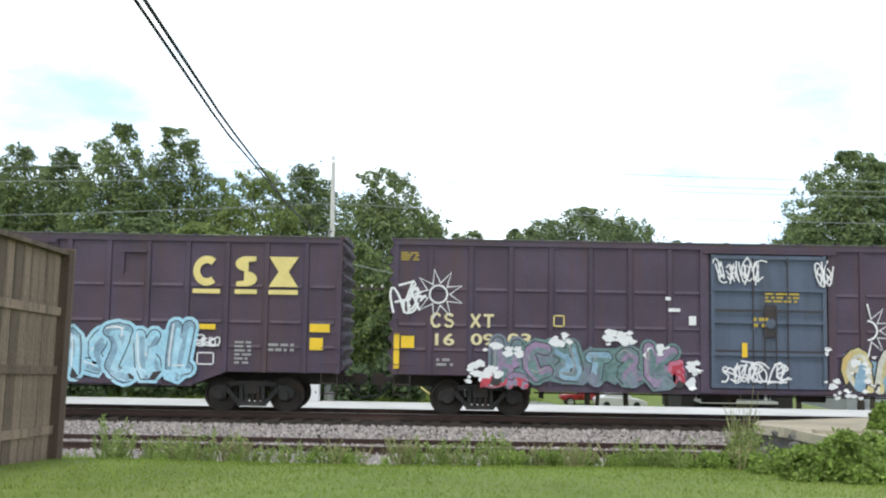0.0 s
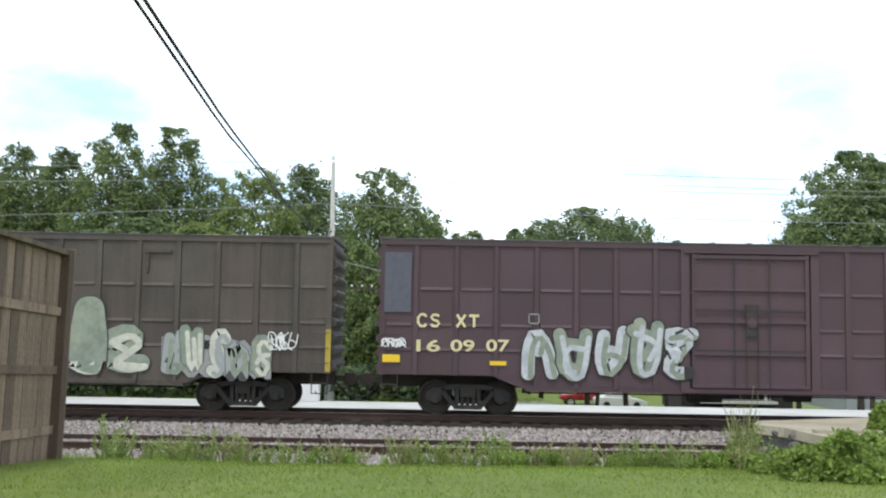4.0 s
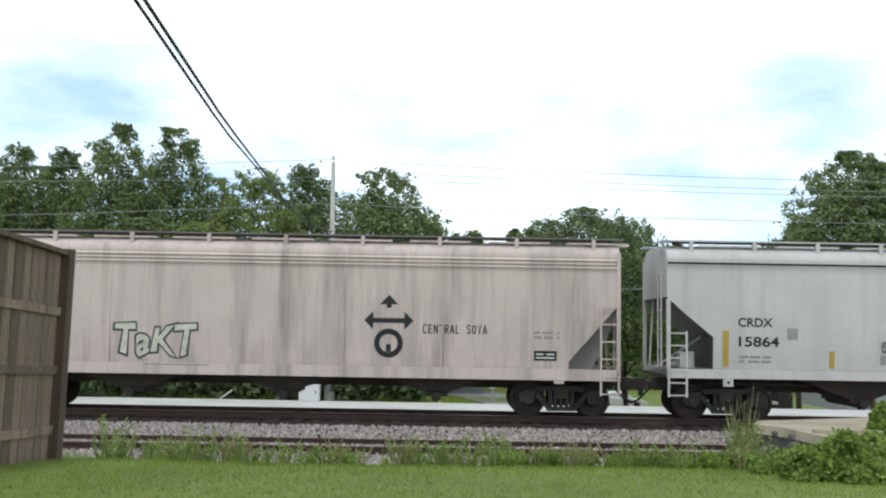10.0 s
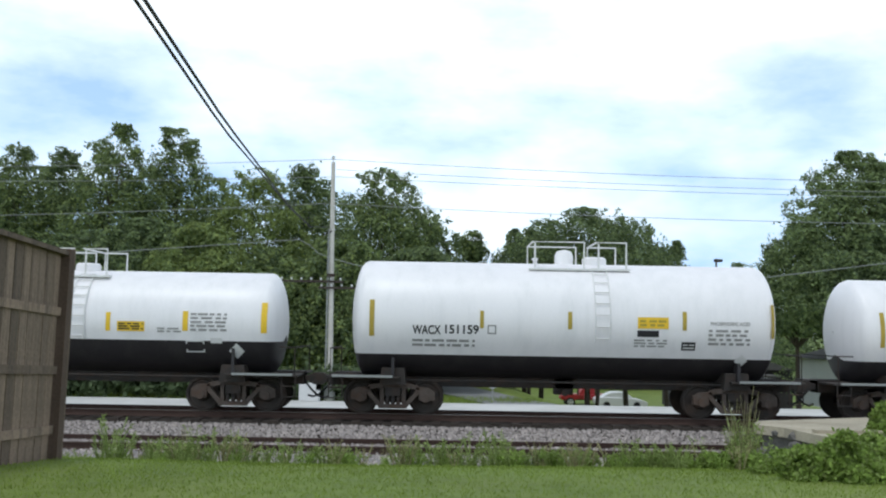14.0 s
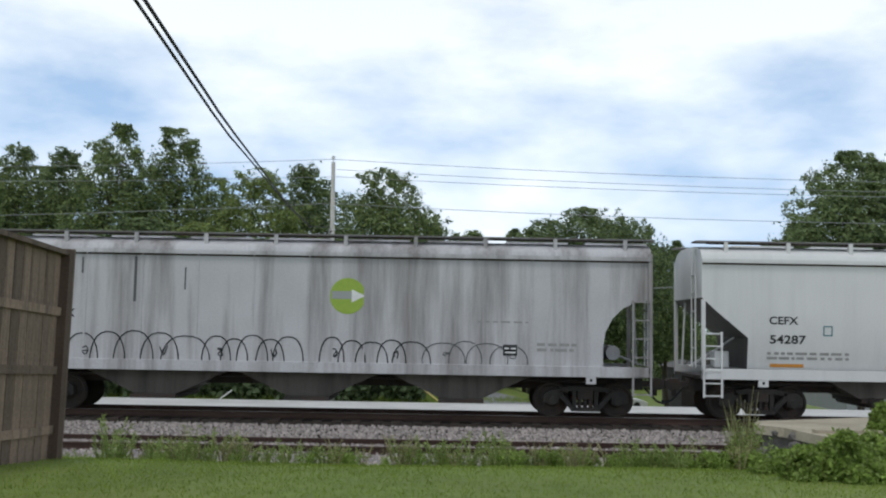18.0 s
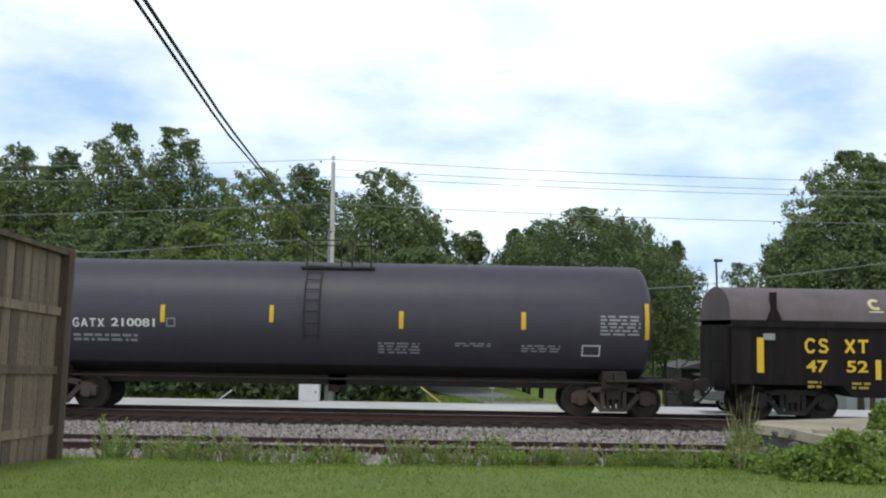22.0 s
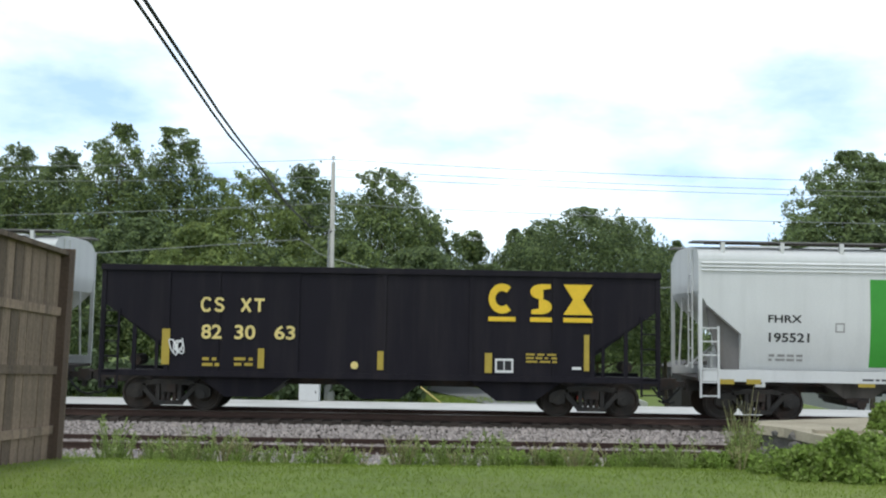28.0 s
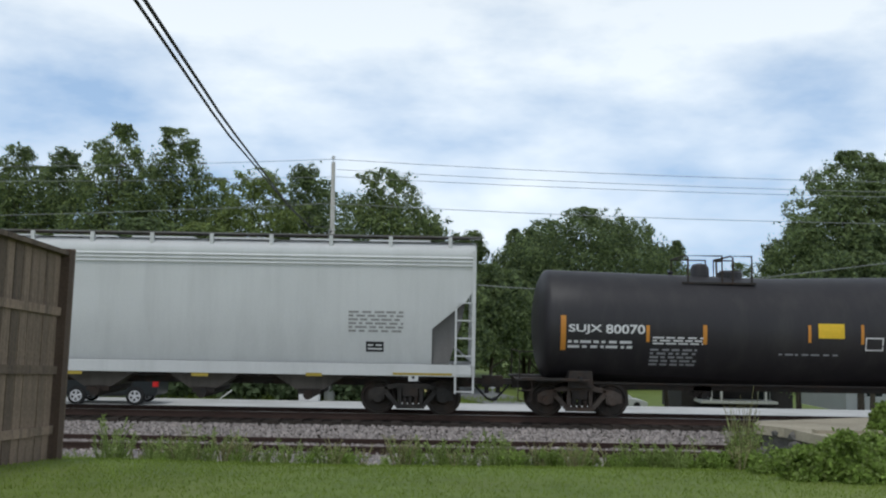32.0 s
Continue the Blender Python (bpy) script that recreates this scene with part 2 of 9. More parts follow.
def paint(name, colour, rough=0.65, dirt=GRIME, amount=0.5, scale=1.0, spec=0.35, vary=0.12, each=0.0):
    """Railcar paint, streaked by weather."""
    return material(name, colour, rough, vary=vary, scale=0.9, fine=22, bump=0.1, dirt=dirt, dirt_amount=amount, dirt_scale=scale, streak=True, spec=spec, each=each)


# ---- mesh tools ----
class Build:
    """Collects corners and faces of one mesh."""

    def __init__(self):
        self.v, self.f = [], []

    def add(self, verts, faces):
        k = len(self.v)
        self.v += [tuple(p) for p in verts]
        self.f += [tuple(k + i for i in f) for f in faces]
        return self

    def box(self, x0, x1, y0, y1, z0, z1):
        return self.add([(x0, y0, z0), (x1, y0, z0), (x1, y1, z0), (x0, y1, z0), (x0, y0, z1), (x1, y0, z1), (x1, y1, z1), (x0, y1, z1)],
                        [(3, 2, 1, 0), (4, 5, 6, 7), (0, 1, 5, 4), (1, 2, 6, 5), (2, 3, 7, 6), (3, 0, 4, 7)])

    def plate(self, pts, y0, y1):
        """An outline in x and z, given anticlockwise as seen from the near side, with thickness in y."""
        n = len(pts)
        return self.add([(x, y0, z) for x, z in pts] + [(x, y1, z) for x, z in pts],
                        [tuple(range(n)), tuple(range(2 * n - 1, n - 1, -1))] + [((i + 1) % n, i, n + i, n + (i + 1) % n) for i in range(n)])

    def beam(self, pts, x0, x1):
        """A cross-section in y and z, pulled along x."""
        n = len(pts)
        return self.add([(x0, y, z) for y, z in pts] + [(x1, y, z) for y, z in pts],
                        [tuple(range(n - 1, -1, -1)), tuple(range(n, 2 * n))] + [(i, (i + 1) % n, n + (i + 1) % n, n + i) for i in range(n)])

    def rod(self, a, b, r, n=8, r2=None):
        a, b = Vector(a), Vector(b)
        w = (b - a).normalized()
        u = w.orthogonal().normalized()
        q = w.cross(u)
        r2 = r if r2 is None else r2
        ring = [(math.cos(2 * math.pi * i / n), math.sin(2 * math.pi * i / n)) for i in range(n)]
        return self.add([a + (u * c + q * s) * r for c, s in ring] + [b + (u * c + q * s) * r2 for c, s in ring],
                        [(i, (i + 1) % n, n + (i + 1) % n, n + i) for i in range(n)] + [tuple(range(n - 1, -1, -1)), tuple(range(n, 2 * n))])

    def pipe(self, pts, r, n=6):
        """One bent tube through the points."""
        pts = [Vector(p) for p in pts]
        rings = []
        for k, p in enumerate(pts):
            w = ((pts[k + 1] - p).normalized() if k + 1 < len(pts) else Vector()) + ((p - pts[k - 1]).normalized() if k else Vector())
            w = w.normalized()
            u = (w.cross(Vector((0.13, 0.31, 0.94)))).normalized()
            q = w.cross(u)
            rings += [p + (u * math.cos(2 * math.pi * i / n) + q * math.sin(2 * math.pi * i / n)) * r for i in range(n)]
        m = len(pts)
        return self.add(rings, [(k * n + i, k * n + (i + 1) % n, (k + 1) * n + (i + 1) % n, (k + 1) * n + i) for k in range(m - 1) for i in range(n)]
                        + [tuple(range(n - 1, -1, -1)), tuple(range((m - 1) * n, m * n))])

    def lathe(self, rings, n=20, axis="x", centre=(0, 0, 0)):
        """Rings of (place on the axis, radius)."""
        vs, fs = [], []
        for p, r in rings:
            for i in range(n):
                c, s = math.cos(2 * math.pi * i / n) * r, math.sin(2 * math.pi * i / n) * r
                q = (p, c, s) if axis == "x" else (c, p, -s) if axis == "y" else (c, s, p)
                vs.append((q[0] + centre[0], q[1] + centre[1], q[2] + centre[2]))
        for k in range(len(rings) - 1):
            for i in range(n):
                j = (i + 1) % n
                fs.append((k * n + i, k * n + j, (k + 1) * n + j, (k + 1) * n + i))
        fs.append(tuple(range(n - 1, -1, -1)))
        fs.append(tuple(range((len(rings) - 1) * n, len(rings) * n)))
        return self.add(vs, fs)

    def ribbon(self, pts, w, y):
        """A flat stroke of one piece in the plane y through points of x and z."""
        side = []
        for k in range(len(pts)):
            (ax, az), (bx, bz) = pts[max(0, k - 1)], pts[min(len(pts) - 1, k + 1)]
            d = math.hypot(bx - ax, bz - az) or 1
            side.append((-(bz - az) / d * w / 2, (bx - ax) / d * w / 2))
        v = [(x + s * px, y, z + s * pz) for (x, z), (px, pz) in zip(pts, side) for s in (-1, 1)]
        return self.add(v, [(2 * k, 2 * k + 2, 2 * k + 3, 2 * k + 1) for k in range(len(pts) - 1)])

    def fan(self, pts, y):
        return self.add([(x, y, z) for x, z in pts], [tuple(range(len(pts)))])

    def mesh(self, name, mat, smooth=False):
        me = bpy.data.meshes.new(name)
        me.from_pydata(self.v, [], self.f)
        me.materials.append(mat)
        if smooth:
            me.shade_smooth()
            me.set_sharp_from_angle(angle=radians(40))
        me.update()
        return me


def part(name, shape, mat, parent=None, label="", at=None, smooth=False, bevel=0.0):
    """Links one mesh as a part of a thing, or of a part."""
    me = shape if isinstance(shape, bpy.types.Mesh) else shape.mesh(name, mat, smooth)
    ob = new(name, me)
    if parent:
        ob.parent = parent
    if at:
        ob.location = at
    if bevel:
        mod = ob.modifiers.new("bevel", "BEVEL")
        mod.width, mod.segments, mod.limit_method = bevel, 2, "ANGLE"
    if label:
        ob["label"] = label
    return ob


def thing(name, label, category, group="", at=(0, 0, 0), kind=""):
    ob = new(name)
    ob.location = at
    return tagged(ob, label, category, group, kind)


def solid(name, shape, mat, label, category, group="", kind="", at=None, smooth=False, bevel=0.0):
    return tagged(part(name, shape, mat, None, "", at, smooth, bevel), label, category, group, kind)


# ---- ground, road and tracks ----
def smooth(a, b, t):
    t = min(1.0, max(0.0, (t - a) / (b - a)))
    return t * t * (3 - 2 * t)


PROFILE = [(-300, 1.3), (0, 1.3), (6.0, 1.29), (7.4, 1.22), (8.6, 1.12), (9.6, 0.98), (13.5, 0.1), (19.0, -0.86), (30.2, -0.9), (31.5, -1.25), (46.5, -1.22), (60, -1.15), (120, -1.0), (3500, -1.0)]


def ground_height(x, y):
    z = np.interp(y, [p[0] for p in PROFILE], [p[1] for p in PROFILE])
    z -= smooth(3.5, 8, x) * min(1.0, max(0.0, (y - 46.5) / 41)) * 3.4
    z += 0.05 * noise.noise((x * 0.35, y * 0.35, 0)) * (1 if y < 20 or y > 47 else 0)
    return float(z)


def ground_sheet():
    ys = [-300, -100, -40, -10, 0, 3, 5, *np.arange(6, 15, 0.4), 16, 17, 18, 19, 20, 22, 25, 28, 30.2, 31.5, 35, 40, 46.5, 48, 50, 53, 56, 60, 65, 70, 75, 85, 100, 140, 250, 600, 1500, 3500]
    xs = [-3000, -1500, -650, -300, -150, -80, -50, -35, -25, *np.arange(-18, 18.1, 0.9), 21, 25, 35, 50, 80, 150, 300, 650, 1500, 3000]
    b = Build()
    n = len(xs)
    b.add([(x, y, ground_height(x, y)) for y in ys for x in xs], [(j * n + i, j * n + i + 1, (j + 1) * n + i + 1, (j + 1) * n + i) for j in range(len(ys) - 1) for i in range(n - 1)])
    return b


solid("ground", ground_sheet(), M["lawn"], "green grassy ground sloping down to the railway", "ground", kind="structure", smooth=True)

SIDING, SIDING_TOP = 23.25, -0.38
# bed colour holds the shadow below rail and train
solid("ballast_bed", Build().beam([(24.6, -0.95), (30.6, -0.95), (29.3, -0.19), (26.35, -0.2), (26.08, -0.3), (24.75, -0.62)], -620, 620), M["grimy_shaded"],
      "dark crushed stone bed under the running track, shadow in its colour", "ballast", kind="structure")
solid("siding_bed", Build().beam([(20.6, -1.0), (25.0, -1.0), (25.0, -0.54), (21.7, -0.55), (21.0, -0.7)], -620, 620), M["ballast"],
      "low grey stone bed under the siding", "ballast", kind="structure")
solid("road", Build().beam([(33.0, -1.5), (46.0, -1.5), (46.0, -1.13), (39.5, -1.07), (33.0, -1.13)], -1500, 1500), M["road"],
      "pale concrete road running beside the railway", "road", kind="structure")


def rail_section(y, z):
    return [(y - 0.07, z - 0.17), (y + 0.07, z - 0.17), (y + 0.07, z - 0.155), (y + 0.012, z - 0.14), (y + 0.012, z - 0.045), (y + 0.036, z - 0.035), (y + 0.036, z - 0.004),
            (y - 0.036, z - 0.004), (y - 0.036, z - 0.035), (y - 0.012, z - 0.045), (y - 0.012, z - 0.14), (y - 0.07, z - 0.155)]


SLEEPER = Build().box(-0.115, 0.115, -1.3, 1.3, -0.09, 0.09).mesh("sleeper", M["sleeper"])


def railway_track(name, label, y, z, shiny):
    track = thing(name, label, "railway track", kind="structure")
    for s in (-0.7525, 0.7525):
        rail = part("rail", Build().beam(rail_section(y + s, z), -620, 620), M["rail"], track, "brown rusty steel rail")
        part("rail_head", Build().box(-620, 620, y + s - 0.03, y + s + 0.03, z - 0.006, z), M["rail_top"] if shiny else M["rail"], rail)
    rnd = random.Random(5)
    for i in range(60):
        o = part("sleeper", SLEEPER, None, track, at=(-16 + 0.53 * i + rnd.uniform(-0.03, 0.03), y + rnd.uniform(-0.06, 0.06), z - 0.26))
        o.rotation_euler = (0, 0, rnd.uniform(-0.02, 0.02))
    rest = Build()
    for i in range(1100):
        xx = -16 - 0.53 * (i + 1) if i % 2 else -16 + 0.53 * (60 + i // 2)
        if abs(xx) < 610:
            rest.box(xx - 0.115, xx + 0.115, y - 1.3, y + 1.3, z - 0.35, z - 0.17)
    tagged(part("far_sleepers", rest, M["sleeper"], track), kind="stuff")
    return track


railway_track("railway_track", "running track with brown rails on dark wooden sleepers", TRACK, 0.0, True)
railway_track("siding_track", "rusty overgrown siding on weathered wooden sleepers", SIDING, SIDING_TOP, False)


# ---- railcars: shared running gear ----
def wheelset_mesh():
    b = Build()
    for s in (-1, 1):
        rings = [(0.64, 0.12), (0.64, 0.485), (0.675, 0.485), (0.685, 0.457), (0.775, 0.453), (0.78, 0.40), (0.745, 0.37), (0.735, 0.20), (0.79, 0.16), (0.79, 0.09)]
        b.lathe([(s * p, r) for p, r in (rings if s > 0 else rings)], 28, "y")
    b.rod((0, -0.8, 0), (0, 0.8, 0), 0.08, 10)
    b.rod((0, -1.09, 0), (0, -0.79, 0), 0.105, 12)
    b.rod((0, 0.79, 0), (0, 1.09, 0), 0.105, 12)
    for a in range(3):
        c, s = math.cos(a * 2.094) * 0.06, math.sin(a * 2.094) * 0.06
        b.rod((c, -1.105, s), (c, -1.09, s), 0.018, 6)
    return b.mesh("wheelset", M["wheel"], True)


def side_frame_mesh(mat):
    b = Build()
    for y in (-1.0,):
        y0, y1 = y - 0.08, y + 0.08
        b.plate([(-0.72, 0.66), (-0.40, 0.70), (0.40, 0.70), (0.72, 0.66), (0.66, 0.78), (0.40, 0.83), (-0.40, 0.83), (-0.66, 0.78)], y0, y1)
        for s in (-1, 1):
            p = [(s * 1.12, 0.40), (s * 1.12, 0.62), (s * 0.95, 0.72), (s * 0.62, 0.74), (s * 0.60, 0.62), (s * 0.70, 0.58), (s * 0.70, 0.40), (s * 0.78, 0.36),
                 (s * 0.80, 0.50), (s * 0.875, 0.56), (s * 0.96, 0.50), (s * 0.98, 0.38)]
            b.plate(p if s < 0 else p[::-1], y0, y1)
            p = [(s * 0.74, 0.60), (s * 0.60, 0.62), (s * 0.28, 0.27), (s * 0.36, 0.18)]
            b.plate(p if s < 0 else p[::-1], y0, y1)
            b.box(min(s * 0.24, s * 0.34), max(s * 0.24, s * 0.34), y0, y1, 0.24, 0.72)
            b.rod((s * 0.875, y0 - 0.05, 0.457), (s * 0.875, y0, 0.457), 0.12, 12)
        b.plate([(-0.38, 0.17), (0.38, 0.17), (0.34, 0.28), (-0.34, 0.28)], y0 - 0.02, y1)
    return b.mesh("side_frame", mat)


def spring_mesh():
    b = Build()
    for x in (-0.15, 0, 0.15):
        b.lathe([(0.28 + 0.04 * k, 0.065 if k % 2 else 0.05) for k in range(8)], 10, "z", (x, -1.02, 0))
    return b.mesh("spring", M["steel_dark"])


WHEELSET, SPRING = wheelset_mesh(), spring_mesh()
FRAMES = {k: side_frame_mesh(M[k]) for k in ("side_frame", "side_frame_black")}
BOLSTER = Build().box(-0.2, 0.2, -1.1, 1.1, 0.5, 0.72).box(-0.75, -0.65, -0.6, 0.6, 0.35, 0.5).box(0.65, 0.75, -0.6, 0.6, 0.35, 0.5).mesh("truck", M["steel_dark"])
COUPLER = (Build().box(-0.5, 0.28, -0.1, 0.1, 0.80, 0.96).plate([(0.25, 0.72), (0.5, 0.72), (0.62, 0.78), (0.62, 0.98), (0.5, 1.04), (0.25, 1.04)], -0.16, 0.12)
           .box(0.32, 0.44, -0.05, 0.05, 0.55, 0.72)).mesh("coupler", M["steel_dark"])
HOSE = Build().pipe([(0.05, -0.28, 0.78), (0.2, -0.3, 0.6), (0.38, -0.26, 0.42), (0.55, -0.2, 0.36), (0.68, -0.15, 0.4)], 0.03, 6).mesh("brake_hose", M["wire"])
CARS, WHEELS = [], []


def running_gear(car, length, inset, frame_kind="side_frame", under=(-0.25, 0.25)):
    """Two trucks with their wheelsets, two couplers and hoses, and the centre sill."""
    for s in (-1, 1):
        tx = s * (length / 2 - inset)
        truck = part("truck", BOLSTER, None, car, at=(tx, 0, 0))
        for turn in (0, math.pi):
            f = part("side_frame", FRAMES[frame_kind], None, truck)
            f.rotation_euler = (0, 0, turn)
            g = part("spring", SPRING, None, truck)
            g.rotation_euler = (0, 0, turn)
        for w in (-0.875, 0.875):
            wheel = part("wheelset", WHEELSET, None, truck, at=(w, 0, 0.457))
            WHEELS.append((wheel, car, tx + w, w))
        end = part("coupler", COUPLER, None, car, at=(s * length / 2, 0, 0))
        hose = part("brake_hose", HOSE, None, car, at=(s * length / 2, 0, 0))
        if s < 0:
            end.rotation_euler = hose.rotation_euler = (0, 0, math.pi)
    part("centre_sill", Build().box(-length / 2, length / 2, under[0], under[1], 0.72, 1.05), M["steel_dark"], car)


def start_car(name, label, category, x):
    car = thing(name, label, category, "cars of the freight train", (x, TRACK, 0))
    CARS.append((car, x))
    return car


def ladder(car, x0, x1, z0, z1, mat, y=-1.53, rungs=5, name="ladder"):
    b = Build()
    b.box(x0 - 0.025, x0 + 0.025, y - 0.03, y + 0.02, z0, z1).box(x1 - 0.025, x1 + 0.025, y - 0.03, y + 0.02, z0, z1)
    for i in range(rungs):
        z = z0 + 0.03 + (z1 - z0 - 0.1) * i / (rungs - 1)
        b.box(x0, x1, y - 0.02, y + 0.01, z, z + 0.035)
    return part(name, b, mat, car)


def sill_step(car, x, mat, y=-1.5, w=0.4, z0=0.5, z1=1.1):
    b = Build().pipe([(x - w / 2, y, z1), (x - w / 2, y, z0), (x + w / 2, y, z0), (x + w / 2, y, z1)], 0.02)
    b.rod((x - w / 2, y, (z0 + z1) / 2), (x + w / 2, y, (z0 + z1) / 2), 0.018)
    return part("sill_step", b, mat, car)


# ---- markings: flat paint on the cars' sides ----
def flat(y):
    return lambda x, z: y


def drum(radius, middle):
    return lambda x, z: -math.sqrt(max(0.02, radius * radius - (z - middle) ** 2)) - 0.008


def lay(b, surf, lift=0.0):
    b.v = [(x, surf(x, z) + y - lift, z) for x, y, z in b.v]
    return b


def rect(car, x0, z0, x1, z1, mat, name="marking", lift=0.0):
    b, n = Build(), max(1, int((z1 - z0) / 0.15))
    for i in range(n):
        za, zb = z0 + (z1 - z0) * i / n, z0 + (z1 - z0) * (i + 1) / n
        b.add([(x0, 0, za), (x1, 0, za), (x1, 0, zb), (x0, 0, zb)], [(0, 1, 2, 3)])
    return part(name, lay(b, car[1], lift), M[mat] if isinstance(mat, str) else mat, car[0])


def outline_box(car, x0, z0, x1, z1, mat, w=0.035):
    b = Build()
    for a in ((x0, z0, x1, z0 + w), (x0, z1 - w, x1, z1), (x0, z0, x0 + w, z1), (x1 - w, z0, x1, z1)):
        b.add([(a[0], 0, a[1]), (a[2], 0, a[1]), (a[2], 0, a[3]), (a[0], 0, a[3])], [(0, 1, 2, 3)])
    return part("marking", lay(b, car[1]), M[mat], car[0])


def stencil(car, x0, z0, x1, z1, frame_mat="white", inner="black"):
    """A small framed panel with two dark squares."""
    rect(car, x0, z0, x1, z1, frame_mat, "data_panel")
    w, h = x1 - x0, z1 - z0
    if inner == "white":
        for f0, f1, g in ((0.1, 0.42, 0.58), (0.55, 0.9, 0.58), (0.1, 0.9, 0.22)):
            rect(car, x0 + w * f0, z0 + h * g, x0 + w * f1, z0 + h * (g + 0.14), inner, "data_panel_print", 0.004)
        return
    rect(car, x0 + w * 0.1, z0 + h * 0.18, x0 + w * 0.47, z1 - h * 0.15, inner, "data_panel_field", 0.004)
    rect(car, x0 + w * 0.53, z0 + h * 0.18, x1 - w * 0.1, z1 - h * 0.15, inner, "data_panel_field", 0.004)


def text(car, s, x0, z0, x1, z1, mat, lift=0.0, bold=0.0, name="lettering"):
    """Words or numbers stretched to fill a field."""
    co, faces = GLYPHS[s, bold]
    lo, hi = co.min(0), co.max(0)
    xs = x0 + (co[:, 0] - lo[0]) / (hi[0] - lo[0]) * (x1 - x0)
    zs = z0 + (co[:, 1] - lo[1]) / (hi[1] - lo[1]) * (z1 - z0)
    ys = np.array([car[1](x, z) - lift for x, z in zip(xs, zs)])
    me = bpy.data.meshes.new("lettering")
    me.from_pydata(np.stack([xs, ys, zs], 1).tolist(), [], faces)
    me.materials.append(M[mat])
    return part(name, me, None, car[0])


def letters(car, s, x0, z0, x1, z1, mat, gap=0.25):
    """Spaced letters, each at an even step."""
    step = (x1 - x0) / (len(s) - gap)
    for i, c in enumerate(s):
        if c != " ":
            thin = 0.27 * step if c in "1I" else 0
            text(car, c, x0 + step * i + thin, z0, x0 + step * (i + 1 - gap) - thin, z1, mat)


def bars(car, x0, z0, x1, z1, mat, rows=2, seed=1, name="small_print", lift=0.0):
    """Print too small to read."""
    rnd = random.Random(seed)
    b, h = Build(), (z1 - z0) / rows
    for r in range(rows):
        x, z = x0, z0 + h * r
        while x < x1 - 0.03:
            w = min(rnd.uniform(0.08, 0.32), x1 - x)
            b.add([(x, 0, z + h * 0.2), (x + w, 0, z + h * 0.2), (x + w, 0, z + h * 0.75), (x, 0, z + h * 0.75)], [(0, 1, 2, 3)])
            x += w + rnd.uniform(0.04, 0.1)
    return tagged(part(name, lay(b, car[1], lift), M[mat], car[0]), kind="stuff")


def emblem(car, x0, z0, x1, z1, mat, kind, bar=True, name="railway_emblem"):
    """A railway's mark as plain blocks: a split ring, two offset half discs, or an hourglass, over a bar."""
    w, h = x1 - x0, z1 - z0
    lo = z0 + h * (0.2 if bar else 0)
    hh = z1 - lo
    cx, cz = (x0 + x1) / 2, lo + hh / 2
    b = Build()
    if bar:
        b.add([(x0, 0, z0), (x1, 0, z0), (x1, 0, z0 + h * 0.12), (x0, 0, z0 + h * 0.12)], [(0, 1, 2, 3)])
    if kind == "pillar":
        b.add([(cx - w * 0.15, 0, lo), (cx + w * 0.15, 0, lo), (cx + w * 0.15, 0, z1 - hh * 0.2), (x1, 0, z1 - hh * 0.2), (x1, 0, z1), (x0, 0, z1), (x0, 0, z1 - hh * 0.2), (cx - w * 0.15, 0, z1 - hh * 0.2)], [(0, 1, 2, 3, 4, 5, 6, 7)])
    elif kind == "ring":
        n = 18
        a = [radians(50 + 260 * i / n) for i in range(n + 1)]
        for p, q in zip(a, a[1:]):
            b.add([(cx + math.cos(t) * w / 2 * k, 0, cz + math.sin(t) * hh / 2 * k) for t, k in ((p, 0.5), (p, 1), (q, 1), (q, 0.5))], [(3, 2, 1, 0)])
    elif kind == "stack":
        for sgn in (1, -1):
            mid = cz + sgn * hh * 0.25
            arc = [(cx - sgn * math.sin(t) * w * 0.5, mid - sgn * math.cos(t) * hh * 0.25) for t in [math.pi * i / 12 for i in range(13)]]
            b.fan((arc + [(cx + sgn * w * 0.44, arc[-1][1]), (cx + sgn * w * 0.44, mid + sgn * hh * 0.1), (cx + sgn * w * 0.1, mid + sgn * hh * 0.06), (cx + sgn * w * 0.1, arc[0][1])])[::-1], 0)
    else:
        b.add([(x0, 0, lo), (x1, 0, lo), (cx + w * 0.17, 0, cz), (x1, 0, z1), (x0, 0, z1), (cx - w * 0.17, 0, cz)], [(0, 1, 2, 5), (5, 2, 3, 4)])
    return part(name, lay(b, car[1]), M[mat], car[0])


def csx(car, x0, z0, x1, z1, mat):
    """Three spaced emblems on their bars."""
    w = x1 - x0
    for k, (a, c) in zip(("ring", "stack", "hourglass"), ((0, 0.26), (0.4, 0.61), (0.72, 1.0))):
        emblem(car, x0 + w * a, z0, x0 + w * c, z1, mat, k)


